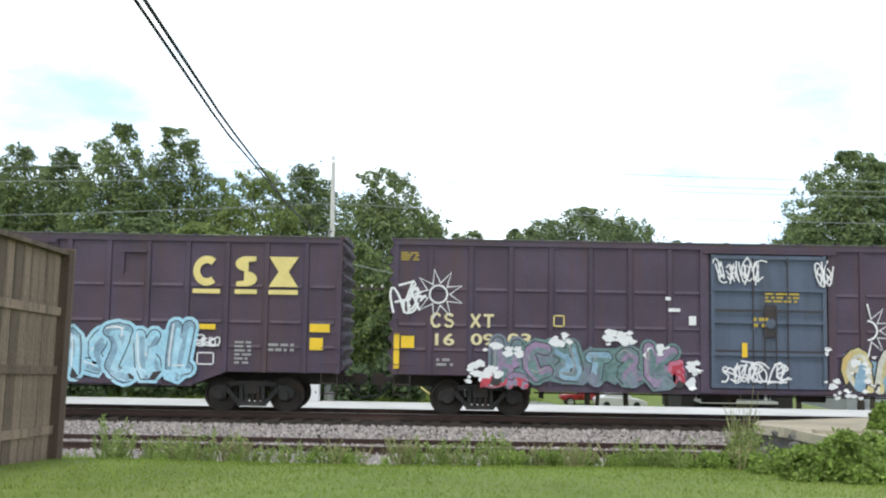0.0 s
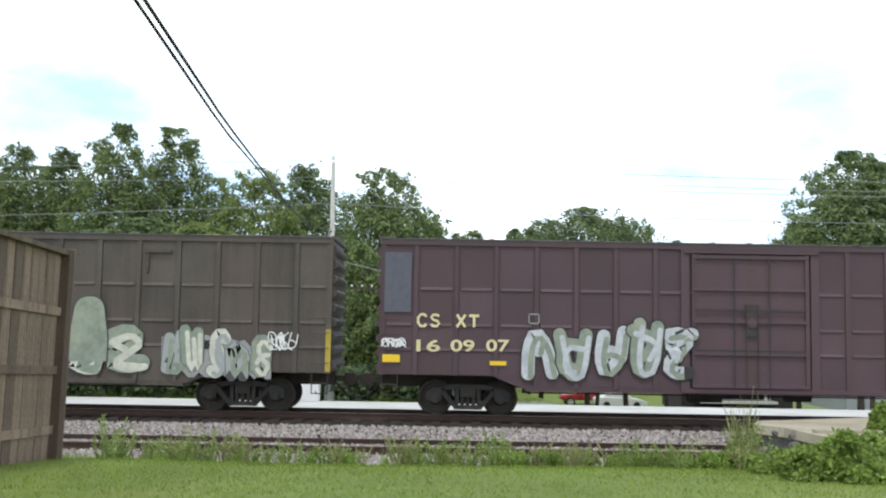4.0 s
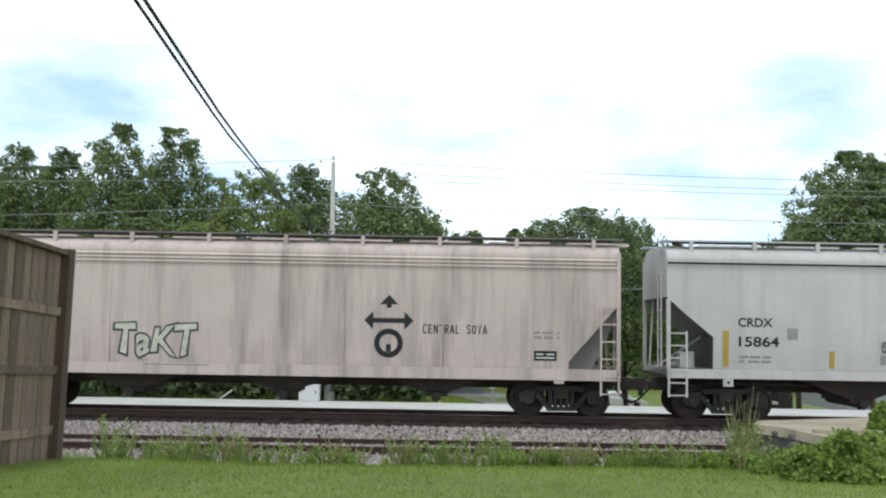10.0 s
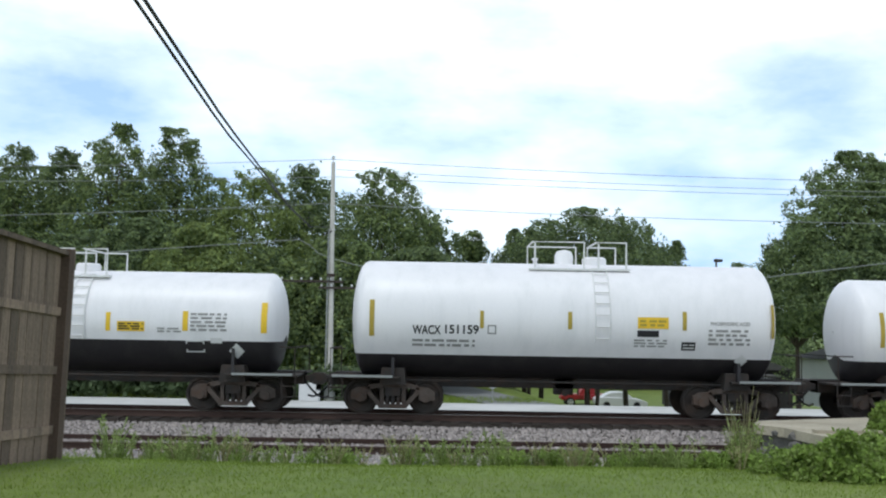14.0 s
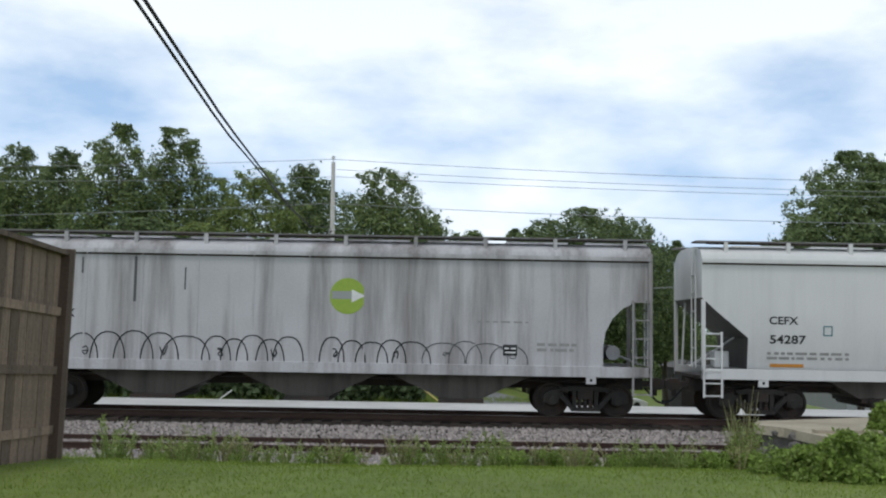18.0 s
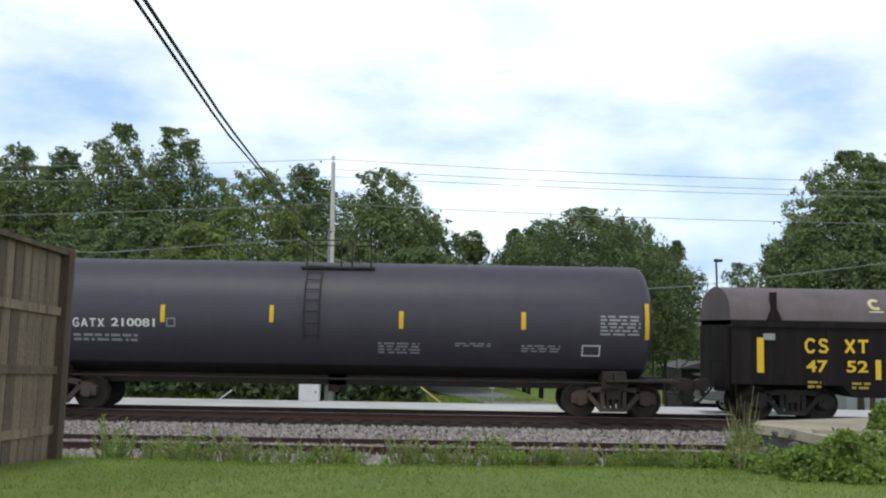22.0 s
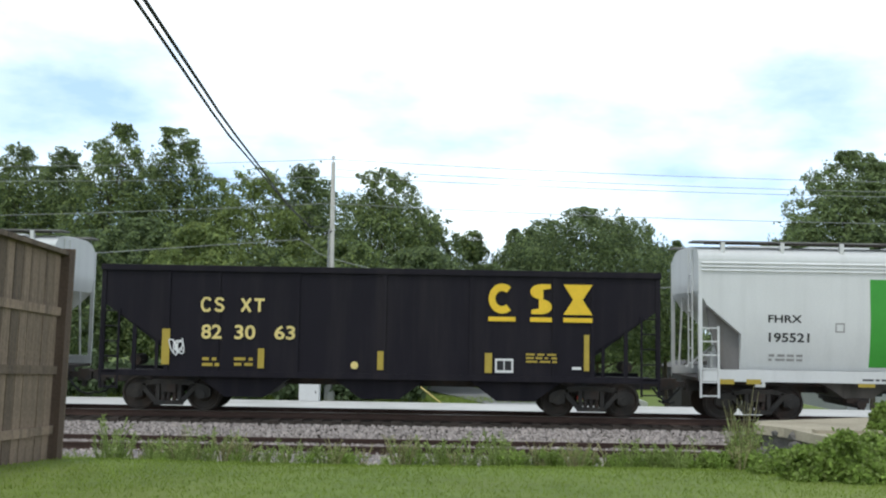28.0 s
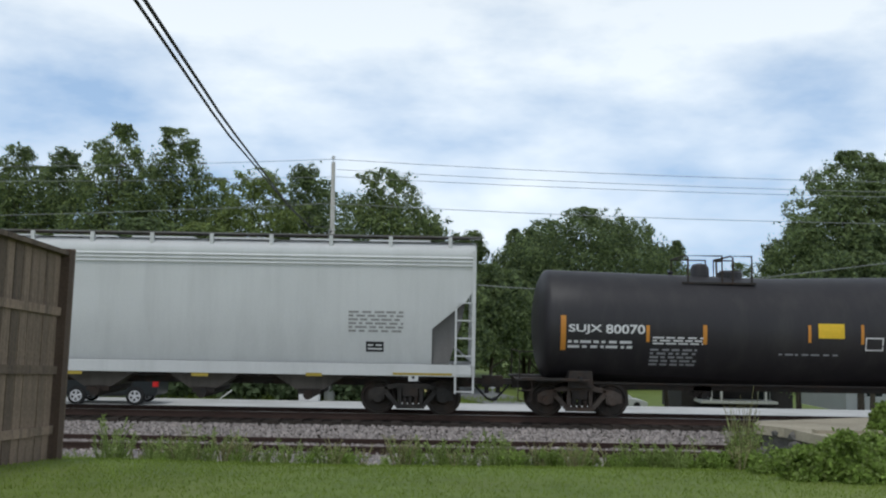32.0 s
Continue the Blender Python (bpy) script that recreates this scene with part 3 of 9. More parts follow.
BLOCKS = {
    "ring": [[(0.9, 0.8), (0.7, 0.97), (0.35, 0.97), (0.1, 0.7), (0.1, 0.3), (0.35, 0.03), (0.7, 0.03), (0.9, 0.2)]],
    "hook": [[(0.9, 0.8), (0.7, 0.97), (0.35, 0.97), (0.1, 0.7), (0.1, 0.3), (0.35, 0.03), (0.7, 0.03), (0.9, 0.2), (0.9, 0.45), (0.55, 0.45)]],
    "stack": [[(0.88, 0.82), (0.65, 0.95), (0.3, 0.95), (0.12, 0.75), (0.3, 0.56), (0.7, 0.46), (0.88, 0.26), (0.7, 0.05), (0.3, 0.05), (0.1, 0.2)]],
    "hoop": [[(0.5, 0.95), (0.2, 0.85), (0.1, 0.5), (0.2, 0.15), (0.5, 0.05), (0.8, 0.15), (0.9, 0.5), (0.8, 0.85), (0.5, 0.95)]],
    "cup": [[(0.12, 1), (0.12, 0.3), (0.3, 0.06), (0.7, 0.06), (0.88, 0.3), (0.88, 1)]],
    "pillar": [[(0.5, 0), (0.5, 0.9)], [(0, 0.92), (1, 0.92)]],
    "gate": [[(0.14, 0), (0.14, 1)], [(0.86, 0), (0.86, 1)], [(0.14, 0.5), (0.86, 0.5)]],
    "comb": [[(0.14, 0), (0.14, 1)], [(0.14, 0.93), (0.95, 0.93)], [(0.14, 0.5), (0.8, 0.5)], [(0.14, 0.07), (0.95, 0.07)]],
    "flag": [[(0.14, 0), (0.14, 1)], [(0.14, 0.93), (0.7, 0.93), (0.88, 0.75), (0.7, 0.5), (0.14, 0.5)], [(0.45, 0.5), (0.9, 0)]],
    "zig": [[(0.13, 0), (0.13, 1)], [(0.13, 0.95), (0.87, 0.05)], [(0.87, 0), (0.87, 1)]],
    "gable": [[(0.06, 0), (0.5, 0.98)], [(0.5, 0.98), (0.94, 0)], [(0.25, 0.32), (0.75, 0.32)]],
    "foot": [[(0.14, 0), (0.14, 1)], [(0.14, 0.07), (0.9, 0.07)]],
    "fork": [[(0.06, 1), (0.5, 0.45), (0.94, 1)], [(0.5, 0), (0.5, 0.45)]],
    "hourglass": [[(0.08, 0), (0.92, 1)], [(0.08, 1), (0.92, 0)]],
}


def block_row(car, kinds, x0, z0, x1, z1, mat, gap=0.25):
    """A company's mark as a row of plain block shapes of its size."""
    step = (x1 - x0) / (len(kinds) - gap)
    w, h = step * (1 - gap), z1 - z0
    for i, kind in enumerate(kinds):
        if kind is None:
            continue
        b = Build()
        for k, line in enumerate(BLOCKS[kind]):
            b.ribbon([(x0 + step * i + u * w, z0 + v * h) for u, v in line], min(w, h) * 0.26, -0.0007 * k)
        part("owner_mark", lay(b, car[1]), M[mat], car[0])


def arches(car, x0, z0, x1, z1, mat, n, seed, stroke=0.03):
    """A row of overlapping sprayed arches with a few marks in them."""
    rnd = random.Random(seed)
    step = (x1 - x0) / n
    for i in range(n):
        cx, w, top = x0 + step * (i + 0.5), step * rnd.uniform(0.6, 1.0), z1 - (z1 - z0) * rnd.uniform(0, 0.2)
        pts = []
        for k in range(15):
            t = math.pi * (1.12 - 1.2 * k / 14)
            c, s = math.cos(t), math.sin(t)
            pts.append((cx + math.copysign(abs(c) ** 0.8, c) * w, z0 + max(0.0, s + 0.15) / 1.15 * (top - z0)))
        arch = part("graffiti_arch", lay(Build().ribbon(pts, stroke, -0.0006 * i), car[1], 0.008), M[mat], car[0])
        if i % 3 == 0:
            lines = letter_lines(rnd, cx + 0.1, z0 + (top - z0) * 0.3, w * 0.4, (top - z0) * 0.3)
            part("graffiti_stroke", lay(fat_lines(lines, stroke * 0.9, -0.0006 * i), car[1], 0.012), M[mat], arch)


SKELETONS = [
    [[(0.08, 0), (0.14, 0.7), (0.5, 1.0), (0.86, 0.7), (0.92, 0)], [(0.18, 0.38), (0.85, 0.44)]],
    [[(0.9, 0.85), (0.45, 1.0), (0.1, 0.74), (0.5, 0.52), (0.92, 0.28), (0.5, 0), (0.05, 0.14)]],
    [[(0.92, 0.8), (0.42, 1.0), (0.06, 0.5), (0.42, 0), (0.95, 0.2)], [(0.48, 0.5), (0.95, 0.46)]],
    [[(0.1, 0), (0.12, 1.0), (0.5, 0.45), (0.86, 1.0), (0.92, 0)]],
    [[(0.15, 0), (0.1, 1.0), (0.82, 0.92), (0.86, 0.6), (0.2, 0.5), (0.95, 0)]],
    [[(0.02, 0.96), (0.98, 1.0)], [(0.55, 0.95), (0.46, 0.35), (0.62, 0)]],
    [[(0.1, 1.0), (0.12, 0.2), (0.45, 0), (0.82, 0.22), (0.9, 1.0)]],
    [[(0.5, 1.0), (0.12, 0.72), (0.12, 0.25), (0.5, 0), (0.88, 0.25), (0.88, 0.72), (0.5, 1.0)]],
]


def rounded(pts, times=2):
    """Cuts the corners of a line, keeping its ends."""
    for _ in range(times):
        out = [pts[0]]
        for (ax, az), (bx, bz) in zip(pts, pts[1:]):
            out += [(ax * 0.75 + bx * 0.25, az * 0.75 + bz * 0.25), (ax * 0.25 + bx * 0.75, az * 0.25 + bz * 0.75)]
        pts = out + [pts[-1]]
    return pts


def letter_lines(rnd, cx, z0, w, h, slant=0.12):
    """The strokes of one sprayed form that reads as no letter: parts of two skeletons, mirrored, crossed and bent."""
    lean, out = rnd.uniform(-slant, slant), []
    lines = [rnd.choice(rnd.choice(SKELETONS)), rnd.choice(SKELETONS)[-1]]
    for k, line in enumerate(lines):
        fx, fz = rnd.random() < 0.5, rnd.random() < 0.5
        if k:
            line = [(0.15 + 0.8 * v, 0.1 + 0.75 * u) for u, v in line[:4]]
        pts = []
        for u, v in line:
            u, v = (1 - u if fx else u), (1 - v if fz else v)
            v = max(0.0, min(1.0, v + rnd.uniform(-0.12, 0.12)))
            pts.append((cx + (u - 0.5 + rnd.uniform(-0.12, 0.12)) * w + lean * v * h, z0 + v * h))
        out.append(rounded(pts, 1))
    return out


def fat_lines(lines, w, y, dx=0.0, dz=0.0, keep=1.0):
    """Broad strokes with rounded ends."""
    b = Build()
    for k, pts in enumerate(lines):
        pts = [(x + dx, z + dz) for x, z in pts[:max(2, int(len(pts) * keep))]]
        b.ribbon(pts, w, y - 0.0006 * k)
        for j, (x, z) in enumerate((pts[0], pts[-1])):
            b.fan([(x + math.cos(0.628 * t) * w / 2, z + math.sin(0.628 * t) * w / 2) for t in range(10)], y - 0.0006 * k - 0.0002 * (j + 1))
    return b


def piece(car, x0, z0, x1, z1, fills, line, n, seed, halo=None, weight=0.3, edge=0.045, cloud=None, shine=None, rim=0.1):
    """A sprayed piece: broad letter-like forms, edged, shaded in a second colour, over a halo or a cloud of paint."""
    rnd = random.Random(seed)
    step, hh = (x1 - x0) / n, z1 - z0
    wide = weight * step
    if cloud:
        b, m = Build(), 4 * n
        top = [z1 - hh * (0.12 + 0.25 * rnd.random()) for _ in range(m + 1)]
        low = [z0 + hh * (0.06 + 0.15 * rnd.random()) for _ in range(m + 1)]
        for k in range(m):
            xa, xb = x0 + (x1 - x0) * k / m, x0 + (x1 - x0) * (k + 1) / m
            b.add([(xa, 0, low[k]), (xb, 0, low[k + 1]), (xb, 0, top[k + 1]), (xa, 0, top[k])], [(0, 1, 2, 3)])
        part("graffiti_ground", lay(b, car[1], 0.003), M[cloud], car[0])
    for i in range(n):
        tall = hh * rnd.uniform(0.82, 1.0) - wide
        w = step * rnd.uniform(0.95, 1.15) - wide * 0.75
        lines = letter_lines(rnd, x0 + step * (i + 0.5), z0 + wide / 2 + rnd.uniform(0, 0.08) * hh, w, tall)
        base = 0.006 + 0.010 * (i % 2)
        if halo:
            part("graffiti_glow", lay(fat_lines(lines, wide + 2 * rim, 0), car[1], base - 0.002), M[halo], car[0])
        form = part("graffiti_letter", lay(fat_lines(lines, wide + 2 * edge, 0), car[1], base), M[line], car[0])
        part("graffiti_fill", lay(fat_lines(lines, wide, 0), car[1], base + 0.003), M[fills[i % len(fills)]], form)
        if len(fills) > 1:
            part("graffiti_shade", lay(fat_lines(lines, wide * 0.42, 0, wide * 0.2, -wide * 0.24), car[1], base + 0.006), M[fills[(i + 1) % len(fills)]], form)
        if shine:
            part("graffiti_shine", lay(fat_lines(lines, 0.035, 0, -wide * 0.25, wide * 0.24, 0.45), car[1], base + 0.0085), M[shine], form)


def tag(car, x0, z0, x1, z1, mat, seed, w=0.05, n=5, knot=True):
    """A quick sprayed scrawl, letter by letter."""
    rnd = random.Random(seed)
    step, h = (x1 - x0) / n, z1 - z0
    for i in range(n):
        lines = letter_lines(rnd, x0 + step * (i + 0.5), z0 + rnd.uniform(0, 0.15) * h, step * (rnd.uniform(1.4, 2.0) if knot else 0.9), h * rnd.uniform(0.75, 1.0), 0.35)
        if knot:
            lines += letter_lines(rnd, x0 + step * (i + 0.5), z0 + 0.1 * h, step, h * 0.7, 0.35)[:1]
        part("graffiti_tag", lay(fat_lines(lines, w, -0.0008 * i), car[1], 0.012), M[mat], car[0])


def dome(car, x, z0, w, h, mat, line, lift=0.006):
    """A round-topped sprayed figure with an outline."""
    pts = [(x + w / 2 * math.cos(t) ** 0.8, z0 + h - w * 0.5 + w * 0.5 * math.sin(t)) for t in [math.pi / 2 * k / 8 for k in range(9)]]
    pts = [(x + w * 0.62, z0), (x + w * 0.62, z0 + h * 0.4)] + pts
    pts += [(2 * x - a, c) for a, c in pts[::-1]]
    form = part("graffiti_figure", lay(Build().fan(pts, 0), car[1], lift), M[mat], car[0])
    part("graffiti_outline", lay(Build().ribbon(pts, 0.03, 0), car[1], lift + 0.004), M[line], form)
    return form


def word_graffiti(car, s, x0, z0, x1, z1, fill, line):
    """Bubble letters that can be read, leaning and uneven: a wide form under a narrower fill."""
    def bend(x, z):
        f, v = (x - x0) / (x1 - x0), (z - z0) / (z1 - z0)
        return x + 0.10 * (v - 0.5) * math.sin(f * 17) + 0.05 * v, z + (z1 - z0) * (0.09 * math.sin(f * 13 + 1) * (1 - v) + 0.10 * math.sin(f * 9) * v)

    for lift, a, bold, mat, name in ((0.004, 0.0, 0.07, line, "graffiti_outline"), (0.009, 0.055, 0.025, fill, "graffiti_fill")):
        ob = text(car, s, x0 + a, z0 + a, x1 - a, z1 - a, mat, lift, bold, name)
        for v in ob.data.vertices:
            v.co.x, v.co.z = bend(v.co.x, v.co.z)


def circle(car, x, z, r, mat, inner=0.0, lift=0.0, name="marking"):
    b, n = Build(), 24
    ring = [(math.cos(2 * math.pi * i / n), math.sin(2 * math.pi * i / n)) for i in range(n)]
    if inner:
        for p, q in zip(ring, ring[1:] + ring[:1]):
            b.add([(x + p[0] * r, 0, z + p[1] * r), (x + q[0] * r, 0, z + q[1] * r), (x + q[0] * inner, 0, z + q[1] * inner), (x + p[0] * inner, 0, z + p[1] * inner)], [(0, 1, 2, 3)])
    else:
        b.fan([(x + c * r, z + s * r) for c, s in ring], 0)
    return part(name, lay(b, car[1], lift), M[mat], car[0])


# ---- railcars: kinds ----
ROOF = paint("boxcar_roof_grime", (0.045, 0.038, 0.038), dirt=(0.09, 0.06, 0.045), amount=0.7)


def boxcar(name, label, x, length, side, door_mat, door=(0.0, 3.0), posts=(), rows=(), top=4.62, end_ribs=9, door_kind="plug", skirt=None, hatch=None, inset=2.37):
    car = start_car(name, label, "boxcar", x)
    h = length / 2
    low, mid = 1.08, 0.70
    rise = h - inset - 1.5
    outline = [(-h, low), (-rise - 0.9, low), (-rise + 0.1, mid), (rise - 0.1, mid), (rise + 0.9, low), (h, low), (h, top), (-h, top)]
    part("body", Build().plate(outline, -1.45, 1.45), side, car, bevel=0.012)
    roof = Build().beam([(-1.5, top), (1.5, top), (1.5, top + 0.07), (0, top + 0.22), (-1.5, top + 0.07)], -h - 0.04, h + 0.04)
    part("roof", roof, ROOF, car)
    k = int(length / 0.95)
    for i in range(k + 1):
        xx = -h + length * i / k
        part("roof_seam", Build().box(xx - 0.05, xx + 0.05, -1.515, 1.515, top + 0.03, top + 0.10), side, car)
    part("eave", Build().box(-h, h, -1.505, -1.45, top - 0.10, top).box(-h, h, 1.45, 1.505, top - 0.10, top), side, car)
    # vertical posts and pressed beads between them
    for px in posts:
        zb = low if abs(px) > rise + 0.4 else mid + 0.1
        part("side_post", Build().plate([(px - 0.06, zb), (px + 0.06, zb), (px + 0.06, top - 0.1), (px - 0.06, top - 0.1)], -1.495, -1.45), side, car)
    xs = [-h + 0.06, *sorted(posts), h - 0.06]
    for a, c in zip(xs, xs[1:]):
        if c - a > 0.4 and not (a >= door[0] - door[1] / 2 - 0.2 and c <= door[0] + door[1] / 2 + 0.2):
            zs = [low + 0.02 if max(abs(a), abs(c)) > rise - 0.2 else mid + 0.14, *sorted(rows), top - 0.1]
            for z0, z1 in zip(zs, zs[1:]):
                part("side_panel", Build().box(a + 0.075, c - 0.075, -1.457, -1.449, z0 + 0.01, z1 - 0.01), side, car)
        if a >= door[0] - door[1] / 2 - 0.2 and c <= door[0] + door[1] / 2 + 0.2 or c - a < 0.4:
            continue
        for z in rows:
            part("panel_bead", Build().beam([(-1.492, z - 0.02), (-1.45, z + 0.07), (-1.45, z - 0.04)], a + 0.12, c - 0.12), side, car)
    part("side_sill", Build().box(-rise, rise, -1.475, -1.452, mid, mid + 0.13), side, car)
    # ribbed ends
    for s in (-1, 1):
        for i in range(end_ribs):
            z = low + 0.2 + (top - low - 0.45) * i / (end_ribs - 1)
            xr = [(0, z - 0.15), (0.10, z - 0.06), (0.11, z + 0.02), (0, z + 0.13)]
            b = Build()
            b.plate([(s * (h + dx), zz) for dx, zz in (xr if s > 0 else xr[::-1])], -1.36, 1.36)
            part("end_rib", b, side, car)
        part("corner_post", Build().box(min(s * h, s * (h - 0.14)), max(s * h, s * (h - 0.14)), -1.49, -1.45, low, top - 0.1), side, car)
        for z in (1.35, 1.75, 2.15, 2.55):
            part("grab_iron", Build().pipe([(s * (h - 0.5), -1.46, z), (s * (h - 0.5), -1.53, z), (s * (h - 0.05), -1.53, z), (s * (h - 0.05), -1.46, z)], 0.012, 5), side, car)
        sill_step(car, s * (h - 0.28), M["steel_dark"], -1.44, 0.42, 0.55, low)
    # sliding door with its beams, rods and tracks
    d0, d1 = door[0] - door[1] / 2, door[0] + door[1] / 2
    dz0, dz1 = mid + 0.18, top - 0.22
    leaf = part("door", Build().box(d0, d1, -1.52, -1.455, dz0, dz1), door_mat, car, "weathered sliding door", bevel=0.015)
    cross = 4 if door_kind == "plug" else 5
    for i in range(cross + 1):
        z = dz0 + (dz1 - dz0 - 0.12) * i / cross
        part("door_beam", Build().box(d0 + 0.03, d1 - 0.03, -1.585, -1.52, z, z + 0.09), door_mat, leaf)
    for xx in (d0, d1 - 0.1):
        part("door_stile", Build().box(xx, xx + 0.1, -1.57, -1.52, dz0, dz1), door_mat, leaf)
    # dark rods and bars paint in the shading between the beams
    if door_kind == "plug":
        for f, top_share in ((0.36, 0.98), (0.46, 0.62), (0.56, 0.62), (0.66, 0.98)):
            xx = d0 + (d1 - d0) * f
            part("lock_rod", Build().rod((xx, -1.59, dz0), (xx, -1.59, dz0 + (dz1 - dz0) * top_share), 0.018), M["door_iron_shaded"], leaf, "iron lock rod, darkened for the door's shading")
        for z in (dz0 + 0.95, dz0 + 2.02):
            part("lock_bar", Build().box(d0 + 0.1, d1 - 0.1, -1.592, -1.57, z, z + 0.045), M["door_iron_shaded"], leaf, "iron lock bar, darkened for the door's shading")
        part("lock_handle", Build().lathe([(-1.62, 0.02), (-1.61, 0.13), (-1.59, 0.13), (-1.58, 0.03)], 14, "y", (d0 + (d1 - d0) * 0.51, 0, dz0 + 1.7)), door_mat, leaf)
        part("hand_wheel_plate", Build().box(d0 + (d1 - d0) * 0.51 - 0.13, d0 + (d1 - d0) * 0.51 + 0.13, -1.583, -1.575, dz0 + 1.35, dz0 + 2.2), M["door_iron_shaded"], leaf)
    part("door_post", Build().box(d0 - 0.28, d0 - 0.06, -1.53, -1.45, mid + 0.05, top - 0.1), side, car)
    part("door_post", Build().box(d1 + 0.06, d1 + 0.28, -1.53, -1.45, mid + 0.05, top - 0.1), side, car)
    part("door_track", Build().box(d0 - 0.2, min(h - 0.4, d1 + 3.2), -1.54, -1.45, mid + 0.04, mid + 0.15), side, car)
    part("door_track", Build().box(d0 - 0.2, d1 + 0.25, -1.58, -1.45, top - 0.2, top - 0.11), side, car)
    if skirt:
        part("paint_band", Build().box(skirt[0], skirt[1], -1.4895, -1.482, skirt[2], skirt[3]), M["navy"], car)
    if hatch:
        part("side_board", Build().box(hatch - 0.35, hatch + 0.35, -1.54, -1.45, top - 0.42, top - 0.34).box(hatch - 0.3, hatch - 0.24, -1.52, -1.45, top - 0.95, top - 0.34), side, car)
    for xx in np.arange(-rise + 0.6, rise - 0.5, 1.55):
        part("cross_bearer", Build().box(xx - 0.1, xx + 0.1, -1.3, 1.3, 0.72, 0.86), M["steel_dark"], car)
    part("brake_cylinder", Build().rod((1.2, -0.6, 0.62), (1.9, -0.6, 0.62), 0.14, 12), M["steel_dark"], car)
    part("air_reservoir", Build().rod((-1.4, -0.5, 0.6), (-0.5, -0.5, 0.6), 0.18, 12), M["steel_dark"], car)
    part("brake_rod", Build().rod((-rise, -0.35, 0.6), (rise, -0.35, 0.6), 0.02), M["steel_dark"], car)
    running_gear(car, length, inset, "side_frame_black")
    return car, (lambda px, pz: -1.60 if d0 < px < d1 and dz0 < pz else -1.545 if d0 - 0.3 < px < d1 + 0.3 or pz < mid + 0.16 else -1.503)


# end slopes: grime, and the shade below the overhang, put into the colour
HOPPER_END = paint("hopper_end_grime_shade", (0.075, 0.07, 0.066), dirt=(0.13, 0.12, 0.11), amount=0.5)
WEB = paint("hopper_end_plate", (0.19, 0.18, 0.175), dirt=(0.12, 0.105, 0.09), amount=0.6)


def covered_hopper(name, label, x, length, body, trim=None, bays=4, posts=(), top=4.28, cut=(2.9, 0.4, 2.2, 1.25), brackets=11, frame_kind="side_frame_black", sill=(1.1, 1.38),
                   chute="small", inset=1.7, beads=True, round_cut=False, tall=("right",), walk_mat=None, under=None, bulge=0.0, post_mat=None, rise=0.40, plated=True):
    """cut: height and depth at which the sloping end leaves the corner, then those at which it turns upright."""
    car = start_car(name, label, "covered hopper car", x)
    trim = trim or body
    under = under or body
    h = length / 2
    za, xa, zb, xb = cut
    s0, s1 = sill
    # side walls and sloping ends
    if round_cut:
        steps = [(xa + (xb - xa) * math.sin(math.pi / 2 * k / 5), za + (zb - za) * (1 - math.cos(math.pi / 2 * k / 5))) for k in range(6)]
    else:
        steps = [(xa, za), (xb, zb)]
    edge = [(s1, xb)] + [(z, dx) for dx, z in steps[::-1]] + [(za + 0.35, 0.02), (top, 0.02)]
    levels = sorted({round(z, 3) for z, _ in edge} | {round(s1 + (top - s1) * k / 14, 3) for k in range(15)})

    def half(z):
        return 1.5 - (bulge * ((3.0 - z) / 1.7) ** 2 if z < 3.0 else 0.0)

    vs, fs = [], []
    for z in levels:
        dx = float(np.interp(z, [e[0] for e in edge], [e[1] for e in edge]))
        vs += [(-h + dx, -half(z), z), (h - dx, -half(z), z), (h - dx, half(z), z), (-h + dx, half(z), z)]
    for k in range(len(levels) - 1):
        for i in range(4):
            fs.append((4 * k + i, 4 * k + (i + 1) % 4, 4 * k + 4 + (i + 1) % 4, 4 * k + 4 + i))
    fs += [(3, 2, 1, 0), tuple(4 * (len(levels) - 1) + i for i in range(4))]
    # lower end faces split off to take the darkened, shaded colour
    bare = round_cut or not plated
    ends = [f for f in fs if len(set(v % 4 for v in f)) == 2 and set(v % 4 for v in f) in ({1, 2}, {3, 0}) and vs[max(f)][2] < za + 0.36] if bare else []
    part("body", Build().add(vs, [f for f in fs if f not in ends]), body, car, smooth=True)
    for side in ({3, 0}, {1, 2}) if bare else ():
        part("slope_sheet", Build().add(vs, [f for f in ends if set(v % 4 for v in f) == side]), HOPPER_END, car, "sloping end sheet darkened by grime and shade", smooth=True)
    # arched roof over a rounded shoulder
    arch = [(-1.5, top), (1.5, top)] + [(1.5 * math.cos(a) ** 0.5, top + rise * math.sin(a)) for a in [math.pi / 2 * k / 8 for k in range(1, 8)]]
    arch += [(0, top + rise)] + [(-y, z) for y, z in arch[2:][::-1] if y > 0]
    part("roof", Build().beam(arch, -h + 0.02, h - 0.02), body, car, smooth=True)
    if beads:
        for k in range(3):
            part("side_bead", Build().beam([(-1.545, top - 0.11 - 0.1 * k), (-1.5, top - 0.06 - 0.1 * k), (-1.5, top - 0.115 - 0.1 * k)], -h + 0.1, h - 0.1), body, car)
    else:
        part("top_chord", Build().plate([(-h + 0.02, top - 0.1), (h - 0.02, top - 0.1), (h - 0.02, top), (-h + 0.02, top)], -1.58, -1.5), trim, car)
        # dark strip that stands in for the chord's overhang shadow
        part("chord_shadow", Build().box(-h + 0.04, h - 0.04, -1.515, -1.49, top - 0.145, top - 0.102), M["steel_dark"], car)
    for px in posts:
        part("side_post", Build().box(px - 0.025, px + 0.025, -1.515, -1.42, s1, top - 0.1), post_mat or body, car)
